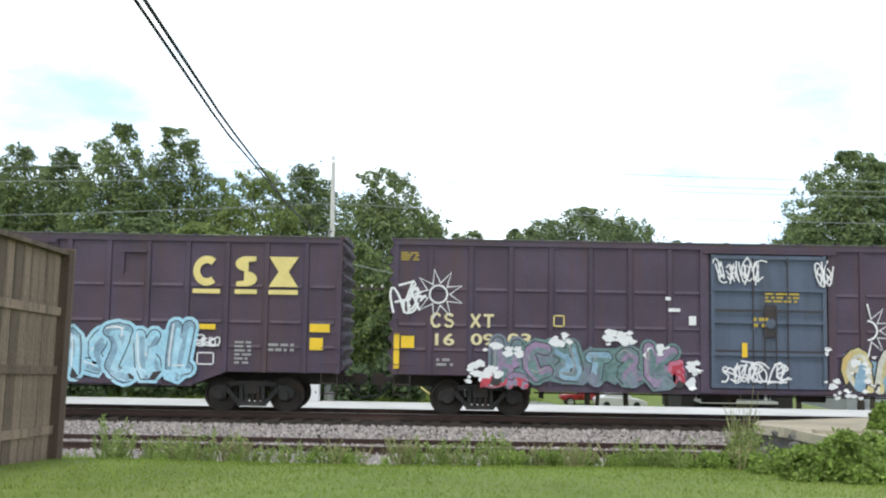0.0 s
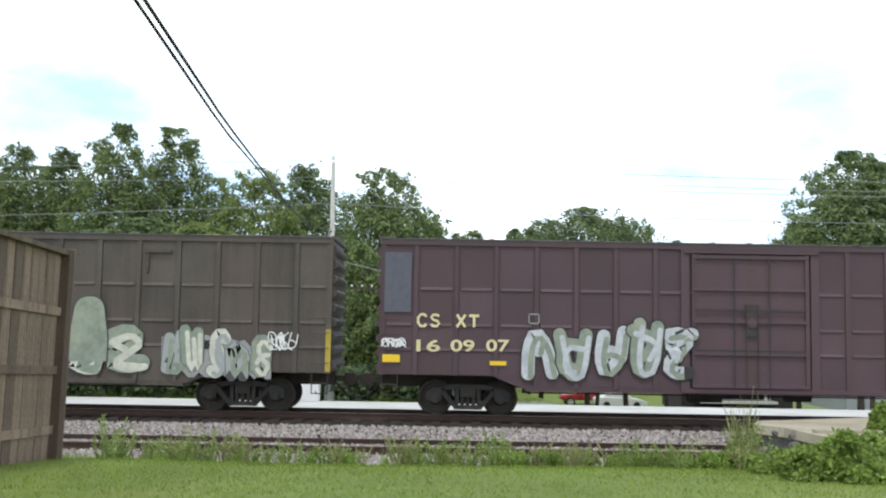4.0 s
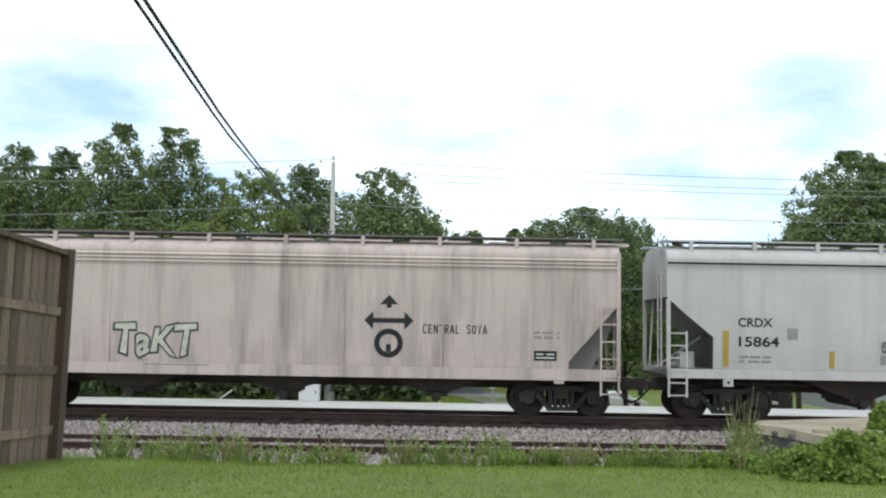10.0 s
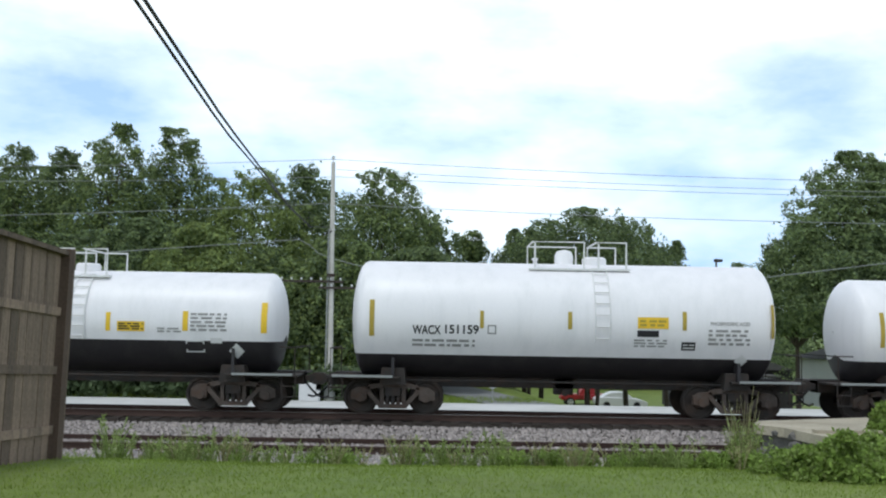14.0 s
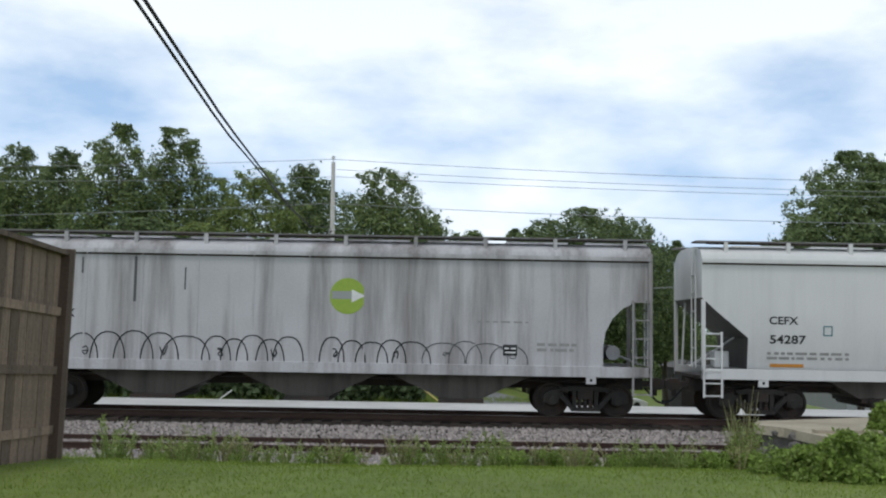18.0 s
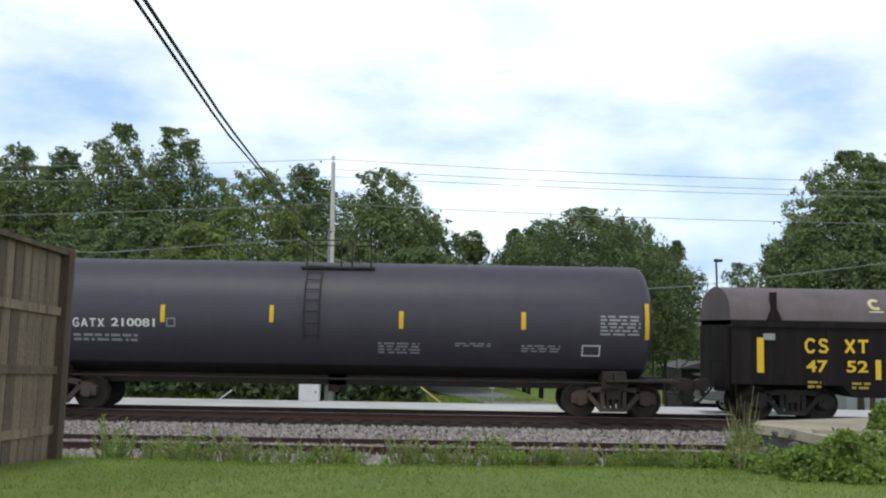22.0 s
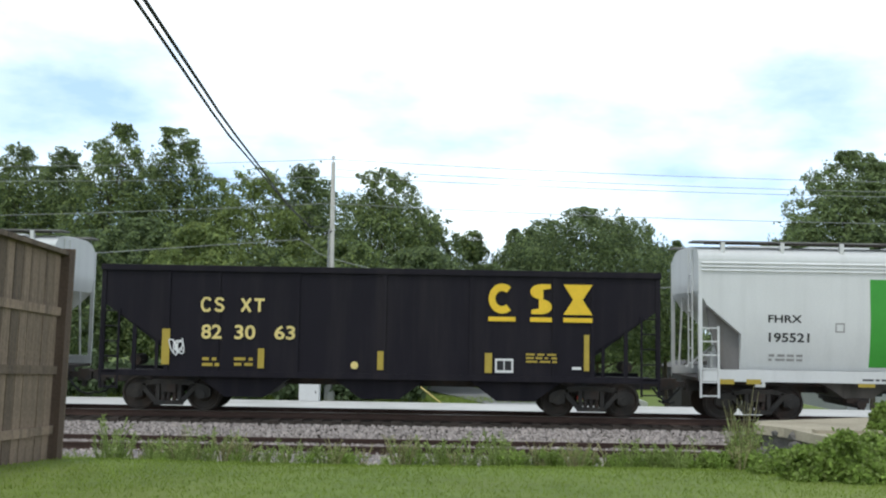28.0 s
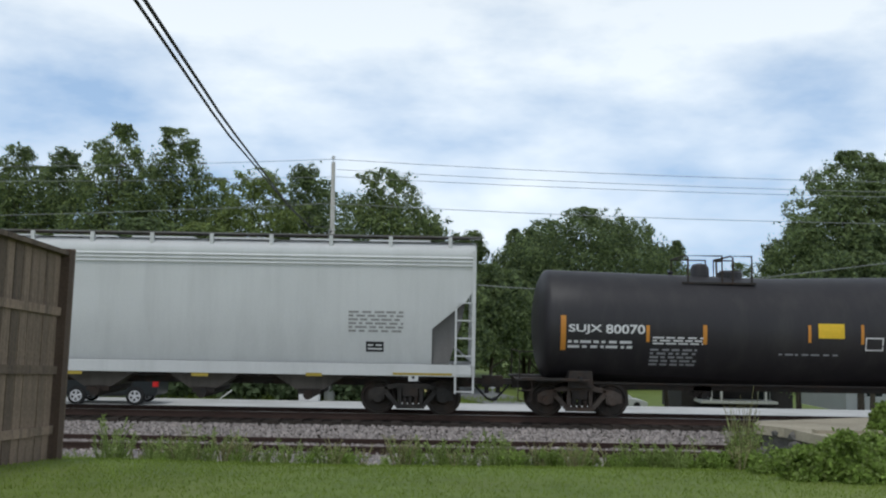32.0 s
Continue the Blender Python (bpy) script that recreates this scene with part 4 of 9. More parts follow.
    # side sills over the whole length
    for s in (-1, 1):
        part("side_sill", Build().box(-h, h, s * 1.53 - 0.03, s * 1.53 + 0.03, s0, s1), trim, car, bevel=0.008)
    for s in (-1, 1):
        part("end_platform", Build().box(*sorted((s * h, s * (h - xb - 0.1))), -1.5, 1.5, s0, s0 + 0.08), M["steel_dark"], car)
    # running boards, brackets and hatches on the roof
    peak = top + rise - 0.40
    deck = M["walkway"] if walk_mat is None else walk_mat
    for s in (-1, 1):
        part("running_board", Build().box(-h - 0.1, h + 0.1, s * 1.12 - 0.27, s * 1.12 + 0.27, peak + 0.46, peak + 0.50), deck, car)
    # added dark strip: the shadow beneath the board, between its brackets
    part("board_shadow", Build().box(-h + 0.2, h - 0.2, -1.36, -1.33, peak + 0.40, peak + 0.455), M["steel_dark"], car)
    for i in range(brackets):
        xx = -h + 0.7 + (length - 1.4) * i / (brackets - 1)
        part("board_bracket", Build().plate([(xx - 0.05, peak + 0.12), (xx + 0.05, peak + 0.12), (xx + 0.05, peak + 0.465), (xx - 0.05, peak + 0.465)], -1.42, -1.3), trim, car)
    for i in range(int(length / 2.2)):
        xx = -h + 1.2 + 2.2 * i
        part("roof_hatch", Build().box(xx, xx + 1.7, -0.3, 0.3, peak + 0.38, peak + 0.47), body, car)
    # corner frames and ladders
    for s, key in ((-1, "left"), (1, "right")):
        e = s * (h - 0.05)
        part("corner_post", Build().box(e - 0.05, e + 0.05, -1.56, -1.48, s0, peak + 0.1 if key in tall else za + 0.3), trim, car)
        part("corner_post", Build().box(e - 0.05, e + 0.05, 1.48, 1.56, s0, peak + 0.1), trim, car)
        a, c = sorted((e, s * (h - 0.52)))
        ladder(car, a, c, 0.62, za if key in tall else za - 0.55, trim, -1.56, 6)
        part("end_ladder", Build().pipe([(s * h, -0.9, s1), (s * h, -0.9, peak + 0.3)], 0.025).pipe([(s * h, -0.5, s1), (s * h, -0.5, peak + 0.3)], 0.025)
             .pipe([(s * h, -0.9, 1.9), (s * h, -0.5, 1.9)], 0.02).pipe([(s * h, -0.9, 2.4), (s * h, -0.5, 2.4)], 0.02).pipe([(s * h, -0.9, 2.9), (s * h, -0.5, 2.9)], 0.02)
             .pipe([(s * h, -0.9, 3.4), (s * h, -0.5, 3.4)], 0.02).pipe([(s * h, -0.9, 3.9), (s * h, -0.5, 3.9)], 0.02), trim, car)
        part("end_brace", Build().pipe([(s * h, 0.6, s1), (s * (h - 0.1), 0.6, za + 0.3)], 0.03).pipe([(s * h, -0.2, s1), (s * (h - xb), -0.2, zb)], 0.03), trim, car)
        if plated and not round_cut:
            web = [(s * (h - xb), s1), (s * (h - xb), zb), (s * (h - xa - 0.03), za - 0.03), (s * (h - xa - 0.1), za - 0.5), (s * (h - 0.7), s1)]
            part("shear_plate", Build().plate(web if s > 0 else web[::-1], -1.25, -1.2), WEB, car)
        part("jacking_pad", Build().box(s * (h - 1.62) - 0.13, s * (h - 1.62) + 0.13, -1.55, -1.48, 0.92, s0), trim, car)
        part("jacking_hole", Build().rod((s * (h - 1.62), -1.556, 1.02), (s * (h - 1.62), -1.549, 1.02), 0.04, 10), M["black"], car)
    part("brake_reservoir", Build().rod((h - 0.9, -0.7, s1 + 0.35), (h - 0.9, 0.4, s1 + 0.35), 0.2, 12), trim, car)
    part("valve_box", Build().box(-h + 0.5, -h + 0.9, -0.9, -0.5, s1, s1 + 0.45), trim, car, bevel=0.03)
    # outlet hoppers, in a colour that carries the shade below the sill
    inner = length - 2 * (inset + 1.3)
    pitch = inner / bays
    for i in range(bays):
        cx = -inner / 2 + pitch * (i + 0.5)
        if chute == "big":
            b = Build().plate([(cx - 0.45, 0.42), (cx + 0.45, 0.42), (cx + pitch * 0.47, s0), (cx - pitch * 0.47, s0)], -1.15, 1.15)
        else:
            b = Build().plate([(cx - 0.35, 0.62), (cx + 0.35, 0.62), (cx + pitch * 0.36, s0), (cx - pitch * 0.36, s0)], -1.0, 1.0)
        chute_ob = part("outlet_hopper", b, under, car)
        if chute == "big":
            part("outlet_gate", Build().box(cx - 0.6, cx + 0.6, -1.4, 1.2, 0.36, 0.46), M["steel_dark"], chute_ob)
        else:
            part("outlet_gate", Build().rod((cx, -1.25, 0.5), (cx, 1.2, 0.5), 0.13, 12).box(cx - 0.3, cx + 0.3, -1.0, 1.0, 0.5, 0.64), M["steel_dark"], chute_ob)
    part("train_pipe", Build().rod((-h + 1, -0.9, 0.95), (h - 1, -0.9, 0.95), 0.03), M["steel_dark"], car)
    running_gear(car, length, inset, frame_kind)
    return car, (lambda px, pz: -half(pz) - 0.006 if pz > s1 else -1.506)


def tank_car(name, label, x, length, radius, middle, upper, lower, split, inset=1.2, rails=(), dome=0.0, sag=0.0, over=0.55, ladder_at=None, rail_mat=None, frame_kind="side_frame"):
    """A drum with bulged heads, painted in two bands that meet at the height split."""
    car = start_car(name, label, "tank car", x)
    h, n = length / 2, 40
    head = 0.42
    stations = [(-h + head * (1 - math.cos(a)), math.sin(a)) for a in [math.pi / 2 * k / 7 for k in range(8)]]
    stations[0] = (-h, 0.02)
    mids = [(-h + head + (length - 2 * head) * k / 12, 1.0) for k in range(1, 12)]
    stations = stations + mids + [(-p, r) for p, r in stations[::-1]]
    for name2, mat in (("upper_shell", upper), ("lower_shell", lower)):
        b, m = Build(), n // 2
        vs, fs = [], []
        for p, r in stations:
            low = sag * (1 - abs(p) / h)
            cut = math.asin(max(-1, min(1, (split - middle) / (radius * r))))
            a0, a1 = (cut, math.pi - cut) if name2 == "upper_shell" else (math.pi - cut, 2 * math.pi + cut)
            for i in range(m + 1):
                a = a0 + (a1 - a0) * i / m
                vs.append((p, math.cos(a) * radius * r, middle - low + math.sin(a) * radius * r))
        for k in range(len(stations) - 1):
            for i in range(m):
                fs.append((k * (m + 1) + i, k * (m + 1) + i + 1, (k + 1) * (m + 1) + i + 1, (k + 1) * (m + 1) + i))
        b.add(vs, fs)
        part(name2, b, mat, car, smooth=True)
    for s in (-1, 1):
        e = s * (h - inset)
        part("saddle", Build().plate([(e - 0.35, 0.8), (e + 0.35, 0.8), (e + 0.3, 1.25), (e - 0.3, 1.25)], -1.25, 1.25), M["steel_dark"], car)
        part("saddle_web", Build().plate([(e - 0.04, 1.0), (e + 0.04, 1.0), (e + 0.04, split - 0.1), (e - 0.04, split - 0.1)], -radius * 0.9, -radius + 0.5), lower, car)
        x0, x1 = sorted((s * (h - 0.5), s * (h + over)))
        part("end_platform", Build().box(x0 - (0.9 if s > 0 else 0), x1 + (0.9 if s < 0 else 0), -1.5, 1.5, 0.98, 1.03), M["steel_dark"], car)
        part("platform_edge", Build().box(s * (h - 0.4) - 0.8, s * (h - 0.4) + 0.8, -1.52, -1.5, 1.0, 1.06), rail_mat or M["wire_grey"], car)
        part("end_rail", Build().pipe([(s * (h + over - 0.1), -1.45, 1.0), (s * (h + over - 0.1), -1.45, 1.75), (s * (h + 0.05), -1.45, 1.75)], 0.018)
             .pipe([(s * (h + over - 0.1), -1.45, 1.75), (s * (h + over - 0.1), 1.45, 1.75), (s * (h + over - 0.1), 1.45, 1.0)], 0.018), M["steel_dark"], car)
        part("stub_sill", Build().box(x0, x1, -0.3, 0.3, 0.72, 1.05), M["steel_dark"], car)
        sill_step(car, s * (h + over - 0.25), rail_mat or M["steel_dark"], -1.45, 0.36, 0.45, 1.0)
    # dome fittings in their railings
    zt = middle + radius - sag
    rm = rail_mat or M["white"]
    if rails:
        r0, r1 = rails
        part("top_platform", Build().box(r0 - 0.1, r1 + 0.1, -0.9, -0.35, zt - 0.22, zt - 0.17).box(r0 - 0.1, r1 + 0.1, 0.35, 0.9, zt - 0.22, zt - 0.17), rm, car)
        top = zt + 0.55
        for a, c in ((r0, r0 + (r1 - r0) * 0.55), (r0 + (r1 - r0) * 0.68, r1)):
            part("top_rail", Build().pipe([(a + 0.06, -0.85, zt - 0.2), (a + 0.06, -0.85, top - 0.05), (a, -0.85, top), (c, -0.85, top), (c, -0.85, zt - 0.2)], 0.028)
                 .pipe([(a, 0.85, zt - 0.2), (a, 0.85, top), (c, 0.85, top), (c, 0.85, zt - 0.2)], 0.028).rod((a, -0.85, top), (a, 0.85, top), 0.025), rm, car)
    if dome:
        part("valve_dome", Build().lathe([(zt - 0.12, 0.26), (zt + 0.25, 0.26), (zt + 0.36, 0.2), (zt + 0.4, 0.05)], 16, "z", (dome, 0, 0)), upper, car, smooth=True)
        part("manway", Build().lathe([(zt - 0.12, 0.34), (zt + 0.14, 0.34), (zt + 0.2, 0.28)], 16, "z", (dome + 0.85, 0, 0)), upper, car)
        part("valve", Build().lathe([(zt - 0.1, 0.06), (zt + 0.1, 0.06), (zt + 0.14, 0.1), (zt + 0.18, 0.04)], 10, "z", (dome - 0.8, 0.1, 0)), upper, car)
    if ladder_at is not None:
        lad = None
        for dx in (-0.2, 0.2):
            side_rail = Build().pipe([(ladder_at + dx, -math.cos(a) * (radius + 0.05), middle + math.sin(a) * (radius + 0.05)) for a in [radians(d) for d in range(-20, 66, 8)]], 0.018, 5)
            ob = part("ladder_rail", side_rail, rm, lad or car)
            lad = lad or ob
        for d in range(-16, 66, 11):
            a = radians(d)
            part("rung", Build().rod((ladder_at - 0.2, -math.cos(a) * (radius + 0.05), middle + math.sin(a) * (radius + 0.05)), (ladder_at + 0.2, -math.cos(a) * (radius + 0.05), middle + math.sin(a) * (radius + 0.05)), 0.015, 5), rm, lad)
    part("bottom_outlet", Build().box(dome - 0.25, dome + 0.25, -0.25, 0.25, 0.55, 1.05).rod((dome, -0.5, 0.62), (dome, 0.5, 0.62), 0.1), M["steel_dark"], car)
    part("train_pipe", Build().rod((-h, -0.95, 0.92), (h, -0.95, 0.92), 0.03), M["steel_dark"], car)
    running_gear(car, length + 2 * over, inset + over, frame_kind)

    def skin(px, pz):
        d = max(0.0, abs(px) - (h - head)) / head
        r = radius * math.sqrt(max(0.05, 1 - d * d))
        return drum(r, middle)(px, pz + sag * (1 - abs(px) / h)) - (0.035 if d else 0.0)

    return car, skin


STAKE = paint("stake_dark_green", (0.052, 0.054, 0.048), dirt=(0.06, 0.05, 0.04), amount=0.5)


def bulkhead_flat(name, label, x, length, body):
    car = start_car(name, label, "bulkhead flat car", x)
    h = length / 2
    part("deck", Build().box(-h, h, -1.45, 1.45, 1.06, 1.16), M["old_stone"], car, "worn grey deck")
    part("side_sill", Build().plate([(-h, 0.85), (-h + 4.2, 0.85), (-h + 5.4, 0.62), (h - 5.4, 0.62), (h - 4.2, 0.85), (h, 0.85), (h, 1.13), (-h, 1.13)], -1.5, -1.45), body, car)
    part("side_sill", Build().plate([(-h, 0.85), (h, 0.85), (h, 1.13), (-h, 1.13)], 1.45, 1.5), body, car)
    for s in (-1, 1):
        a, c = sorted((s * (h - 0.36), s * (h - 0.62)))
        wall = part("bulkhead", Build().box(a, c, -1.45, 1.45, 1.16, 5.42), STAKE, car, "tall dark end bulkhead", bevel=0.02)
        for y in (-1.42, -0.5, 0.5, 1.42):
            part("bulkhead_gusset", Build().plate([(s * (h - 0.37), 1.16), (s * (h - 0.02), 1.16), (s * (h - 0.06), 1.9), (s * (h - 0.37), 3.2)][::s], y - 0.05, y + 0.05), body, wall)
        part("bulkhead_cap", Build().box(a - 0.02, c + 0.02, -1.47, 1.47, 5.42, 5.46), STAKE, wall)
        part("end_sill", Build().box(*sorted((s * (h - 0.3), s * (h + 0.24))), -1.49, 1.49, 0.74, 1.13), body, car, bevel=0.01)
        sill_step(car, s * (h - 0.3), M["steel_dark"], -1.46, 0.4, 0.5, 0.9)
    for xx in (-8.1, -4.65, -1.9, 1.85, 4.55, 8.3):
        for y in (-1.4, 1.4):
            part("stake", Build().box(xx - 0.1, xx + 0.1, y - 0.09, y + 0.09, 1.16, 4.85), STAKE, car)
        part("stake_pocket", Build().box(xx - 0.15, xx + 0.15, -1.53, -1.5, 0.9, 1.16), body, car)
    running_gear(car, length, 2.75, "side_frame_black")
    return car, flat(-1.505)


def coil_car(name, label, x, length, body, hood_mat):
    car = start_car(name, label, "coil car", x)
    h = length / 2
    part("body", Build().plate([(-h, 0.98), (-h + 2.9, 0.98), (-h + 3.2, 0.68), (h - 3.2, 0.68), (h - 2.9, 0.98), (h, 0.98), (h, 2.55), (-h, 2.55)], -1.48, 1.48), body, car, bevel=0.015)
    part("rub_rail", Build().box(-h - 0.02, h + 0.02, -1.54, -1.48, 2.5, 2.68).box(-h - 0.02, h + 0.02, 1.48, 1.54, 2.5, 2.68), body, car)
    for i in range(9):
        xx = -h + 0.6 + (length - 1.2) * i / 8
        part("side_post", Build().box(xx - 0.05, xx + 0.05, -1.51, -1.48, 1.05, 2.5), body, car)
    arch = [(1.5 * math.cos(a), 2.68 + 0.92 * math.sin(a) ** 0.8) for a in [math.pi * k / 16 for k in range(17)]]
    for a, c in ((-h - 0.03, -0.06), (0.06, h + 0.03)):
        hood = part("hood", Build().beam(arch, a, c), hood_mat, car, "rounded grey steel hood", smooth=True)
        for s, e in ((1, a), (-1, c)):
            xx = e + s * 1.15
            part("lifting_bracket", Build().plate([(xx - 0.2, 2.68), (xx + 0.2, 2.68), (xx + 0.06, 3.0), (xx + 0.06, 3.42), (xx - 0.06, 3.42), (xx - 0.06, 3.0)], -1.56, -1.3), body, hood)
    part("hood_seam", Build().beam([(y * 1.012, z + 0.012) for y, z in arch], -0.06, 0.06), body, car)
    for s in (-1, 1):
        part("end_frame", Build().box(min(s * h, s * (h + 0.1)), max(s * h, s * (h + 0.1)), -1.3, 1.3, 0.9, 2.5), body, car)
        sill_step(car, s * (h - 0.3), body, -1.5, 0.4, 0.5, 1.0)
        part("end_rail", Build().pipe([(s * (h + 0.5), -1.3, 0.95), (s * (h + 0.5), -1.3, 1.6), (s * h, -1.3, 1.6)], 0.022), body, car)
    running_gear(car, length, 1.75, "side_frame_black")

    def skin(px, pz):
        if pz < 2.7:
            return -1.515
        return -1.5 * math.cos(math.asin(min(1.0, ((pz - 2.68) / 0.92)) ** 1.25)) - 0.015

    return car, skin


def open_hopper(name, label, x, length, body):
    car = start_car(name, label, "open hopper car", x)
    h = length / 2
    za, zb, s0 = 2.35, 1.5, 1.0
    outline = [(-h, 3.75), (-h, 2.9), (-h + 1.75, 1.75), (-h + 1.75, s0), (h - 1.75, s0), (h - 1.75, 1.75), (h, 2.9), (h, 3.75)]
    part("side_wall", Build().plate(outline, -1.5, -1.44), body, car)
    part("side_wall", Build().plate(outline, 1.44, 1.5), body, car)
    for s in (-1, 1):
        p = [(s * h, 3.75), (s * h, 2.9), (s * (h - 2.2), 1.3), (s * (h - 2.2), 1.5), (s * (h - 0.08), 3.05), (s * (h - 0.08), 3.75)]
        part("slope_sheet", Build().plate(p if s < 0 else p[::-1], -1.44, 1.44), body, car)
        part("corner_post", Build().box(s * (h - 0.06) - 0.06, s * (h - 0.06) + 0.06, -1.53, -1.43, s0, 3.75), body, car)
        part("end_strut", Build().box(s * (h - 0.9) - 0.05, s * (h - 0.9) + 0.05, -1.48, -1.4, s0, 2.4).box(s * (h - 1.5) - 0.04, s * (h - 1.5) + 0.04, -1.48, -1.4, s0, 2.0), body, car)
        ladder(car, *sorted((s * (h - 0.05), s * (h - 0.5))), 0.6, 2.7, body, -1.52, 6)
        part("brake_reservoir", Build().rod((s * (h - 0.8), -1.0, 1.35), (s * (h - 0.8), -0.3, 1.35), 0.16), M["steel_dark"], car)
    part("top_chord", Build().box(-h - 0.02, h + 0.02, -1.57, -1.42, 3.72, 3.88).box(-h - 0.02, h + 0.02, 1.42, 1.57, 3.72, 3.88), body, car, bevel=0.01)
    part("side_sill", Build().box(-h, h, -1.54, -1.44, 0.95, 1.1).box(-h, h, 1.44, 1.54, 0.95, 1.1), body, car)
    for xx in (-h + 1.78, -4.3, -2.2, 0.1, 2.4, 4.6, h - 1.78):
        part("side_post", Build().box(xx - 0.05, xx + 0.05, -1.535, -1.5, 1.1, 3.72), body, car)
    for cx in (-3.6, 0, 3.6):
        part("outlet_hopper", Build().plate([(cx - 0.5, 0.42), (cx + 0.5, 0.42), (cx + 1.3, 1.0), (cx - 1.3, 1.0)], -1.3, 1.3), body, car)
    running_gear(car, length, 1.75, "side_frame_black")
    return car, flat(-1.541)


# ---- the train, in the order in which it passes ----
PURPLE = paint("boxcar_purple_brown", (0.073, 0.052, 0.078), dirt=(0.090, 0.052, 0.050), amount=0.85, vary=0.34, each=0.09)
PURPLE_DARK = paint("boxcar_plum", (0.088, 0.055, 0.064), dirt=(0.09, 0.05, 0.045), amount=0.5, each=0.15)
BROWN = paint("boxcar_faded_brown", (0.116, 0.083, 0.064), dirt=(0.145, 0.088, 0.055), amount=1.0, vary=0.42, each=0.22)
UMBER = paint("boxcar_umber", (0.080, 0.066, 0.056), dirt=(0.115, 0.085, 0.075), amount=0.9, vary=0.36, each=0.22)
SLATE = paint("boxcar_slate", (0.076, 0.067, 0.088), dirt=(0.13, 0.12, 0.12), amount=0.75, vary=0.3, each=0.22)
OXIDE = paint("boxcar_oxide_red", (0.231, 0.064, 0.043), dirt=(0.09, 0.04, 0.035), amount=0.95, vary=0.3, each=0.09)
DOOR_BLUE = paint("door_steel_blue", (0.094, 0.118, 0.165), dirt=(0.06, 0.06, 0.07), amount=0.5)
DOOR_RUST = paint("door_rust", (0.209, 0.084, 0.035), dirt=(0.06, 0.04, 0.03), amount=1.0, vary=0.3)
DOOR_GREY = paint("door_grey_blue", (0.110, 0.113, 0.150), dirt=(0.06, 0.055, 0.06), amount=0.4)
HOPPER_GREY = paint("hopper_grey", (0.41, 0.375, 0.40), dirt=(0.22, 0.21, 0.22), amount=0.75)
HOPPER_BEIGE = paint("hopper_beige", (0.594, 0.492, 0.460), dirt=(0.26, 0.22, 0.19), amount=0.8)
HOPPER_PALE = paint("hopper_pale_grey", (0.55, 0.53, 0.515), dirt=(0.36, 0.35, 0.33), amount=0.5)
HOPPER_STAINED = paint("hopper_stained", (0.505, 0.495, 0.51), dirt=(0.11, 0.09, 0.075), amount=0.95, scale=0.45)
HOPPER_WHITE = paint("hopper_white", (0.655, 0.655, 0.645), dirt=(0.50, 0.50, 0.49), amount=0.4, vary=0.05)
HOPPER_CLEAN = paint("hopper_clean_grey", (0.53, 0.525, 0.535), dirt=(0.40, 0.39, 0.39), amount=0.4, vary=0.05)
HOPPER_BLUE = paint("hopper_blue_grey", (0.282, 0.305, 0.350), dirt=(0.20, 0.21, 0.235), amount=0.4, vary=0.06)
# dark copy of hopper paint: the shade under the cars is in it
HOPPER_SHADE = paint("hopper_under_shade", (0.105, 0.092, 0.08), dirt=(0.04, 0.035, 0.03), amount=0.8)
TANK_WHITE = paint("tank_white", (0.850, 0.825, 0.835), 0.4, dirt=(0.6, 0.6, 0.6), amount=0.3, spec=0.5, vary=0.03)
TANK_BLACK = paint("tank_black", (0.028, 0.025, 0.028), 0.5, dirt=(0.07, 0.065, 0.06), amount=0.35, spec=0.4)
TANK_CHARCOAL = paint("tank_charcoal", (0.060, 0.053, 0.072), 0.5, dirt=(0.08, 0.075, 0.07), amount=0.4, spec=0.4)
FLAT_PURPLE = paint("flat_car_violet_brown", (0.083, 0.059, 0.080), dirt=(0.06, 0.045, 0.04), amount=0.5)
COIL_BLACK = paint("coil_car_black", (0.014, 0.011, 0.011), dirt=(0.055, 0.045, 0.04), amount=0.4, spec=0.15)
HOOD_GREY = paint("hood_grey_brown", (0.15, 0.122, 0.124), dirt=(0.09, 0.075, 0.065), amount=0.6)
HOPPER_BLACK = paint("open_hopper_black", (0.013, 0.011, 0.016), dirt=(0.045, 0.038, 0.038), amount=0.35, spec=0.15)

# darker post colour: shading and grime along the seams painted in
SEAM = paint("hopper_seam_shade", (0.29, 0.275, 0.28), dirt=(0.10, 0.095, 0.09), amount=0.8)
POSTS = (-8.85, -7.78, -6.72, -5.65, -4.6, -3.55, -2.5, 2.6, 3.65, 4.7, 5.75, 6.8, 7.85, 8.9)
ROWS = (1.75, 2.4, 3.35)
c1 = boxcar("boxcar", "purple-brown boxcar with yellow emblems and light blue graffiti", -12.52, 19.7, PURPLE, DOOR_BLUE, (0.5, 3.0), POSTS, ROWS, hatch=4.3)
c2 = boxcar("boxcar", "purple-brown boxcar with a steel-blue door and multicoloured graffiti", 8.54, 19.7, PURPLE, DOOR_BLUE, (0.1, 3.05), POSTS, ROWS, hatch=4.6)
c3 = boxcar("boxcar", "rust-stained brown boxcar with an orange-brown door and dark blue patch", 29.28, 19.7, BROWN, DOOR_RUST, (0.05, 3.1), POSTS, ROWS,
            skirt=(1.75, 9.7, 0.9, 2.08), hatch=5.3)
c4 = boxcar("boxcar", "dark umber boxcar with a grey-blue door and pale graffiti", 50.06, 19.7, UMBER, DOOR_GREY, (0.0, 3.1), POSTS, ROWS, hatch=5.2)
c5 = boxcar("boxcar", "plum-brown boxcar with yellow emblems and grey graffiti", 70.99, 19.6, PURPLE_DARK, PURPLE_DARK, (0.0, 3.1), POSTS, ROWS)
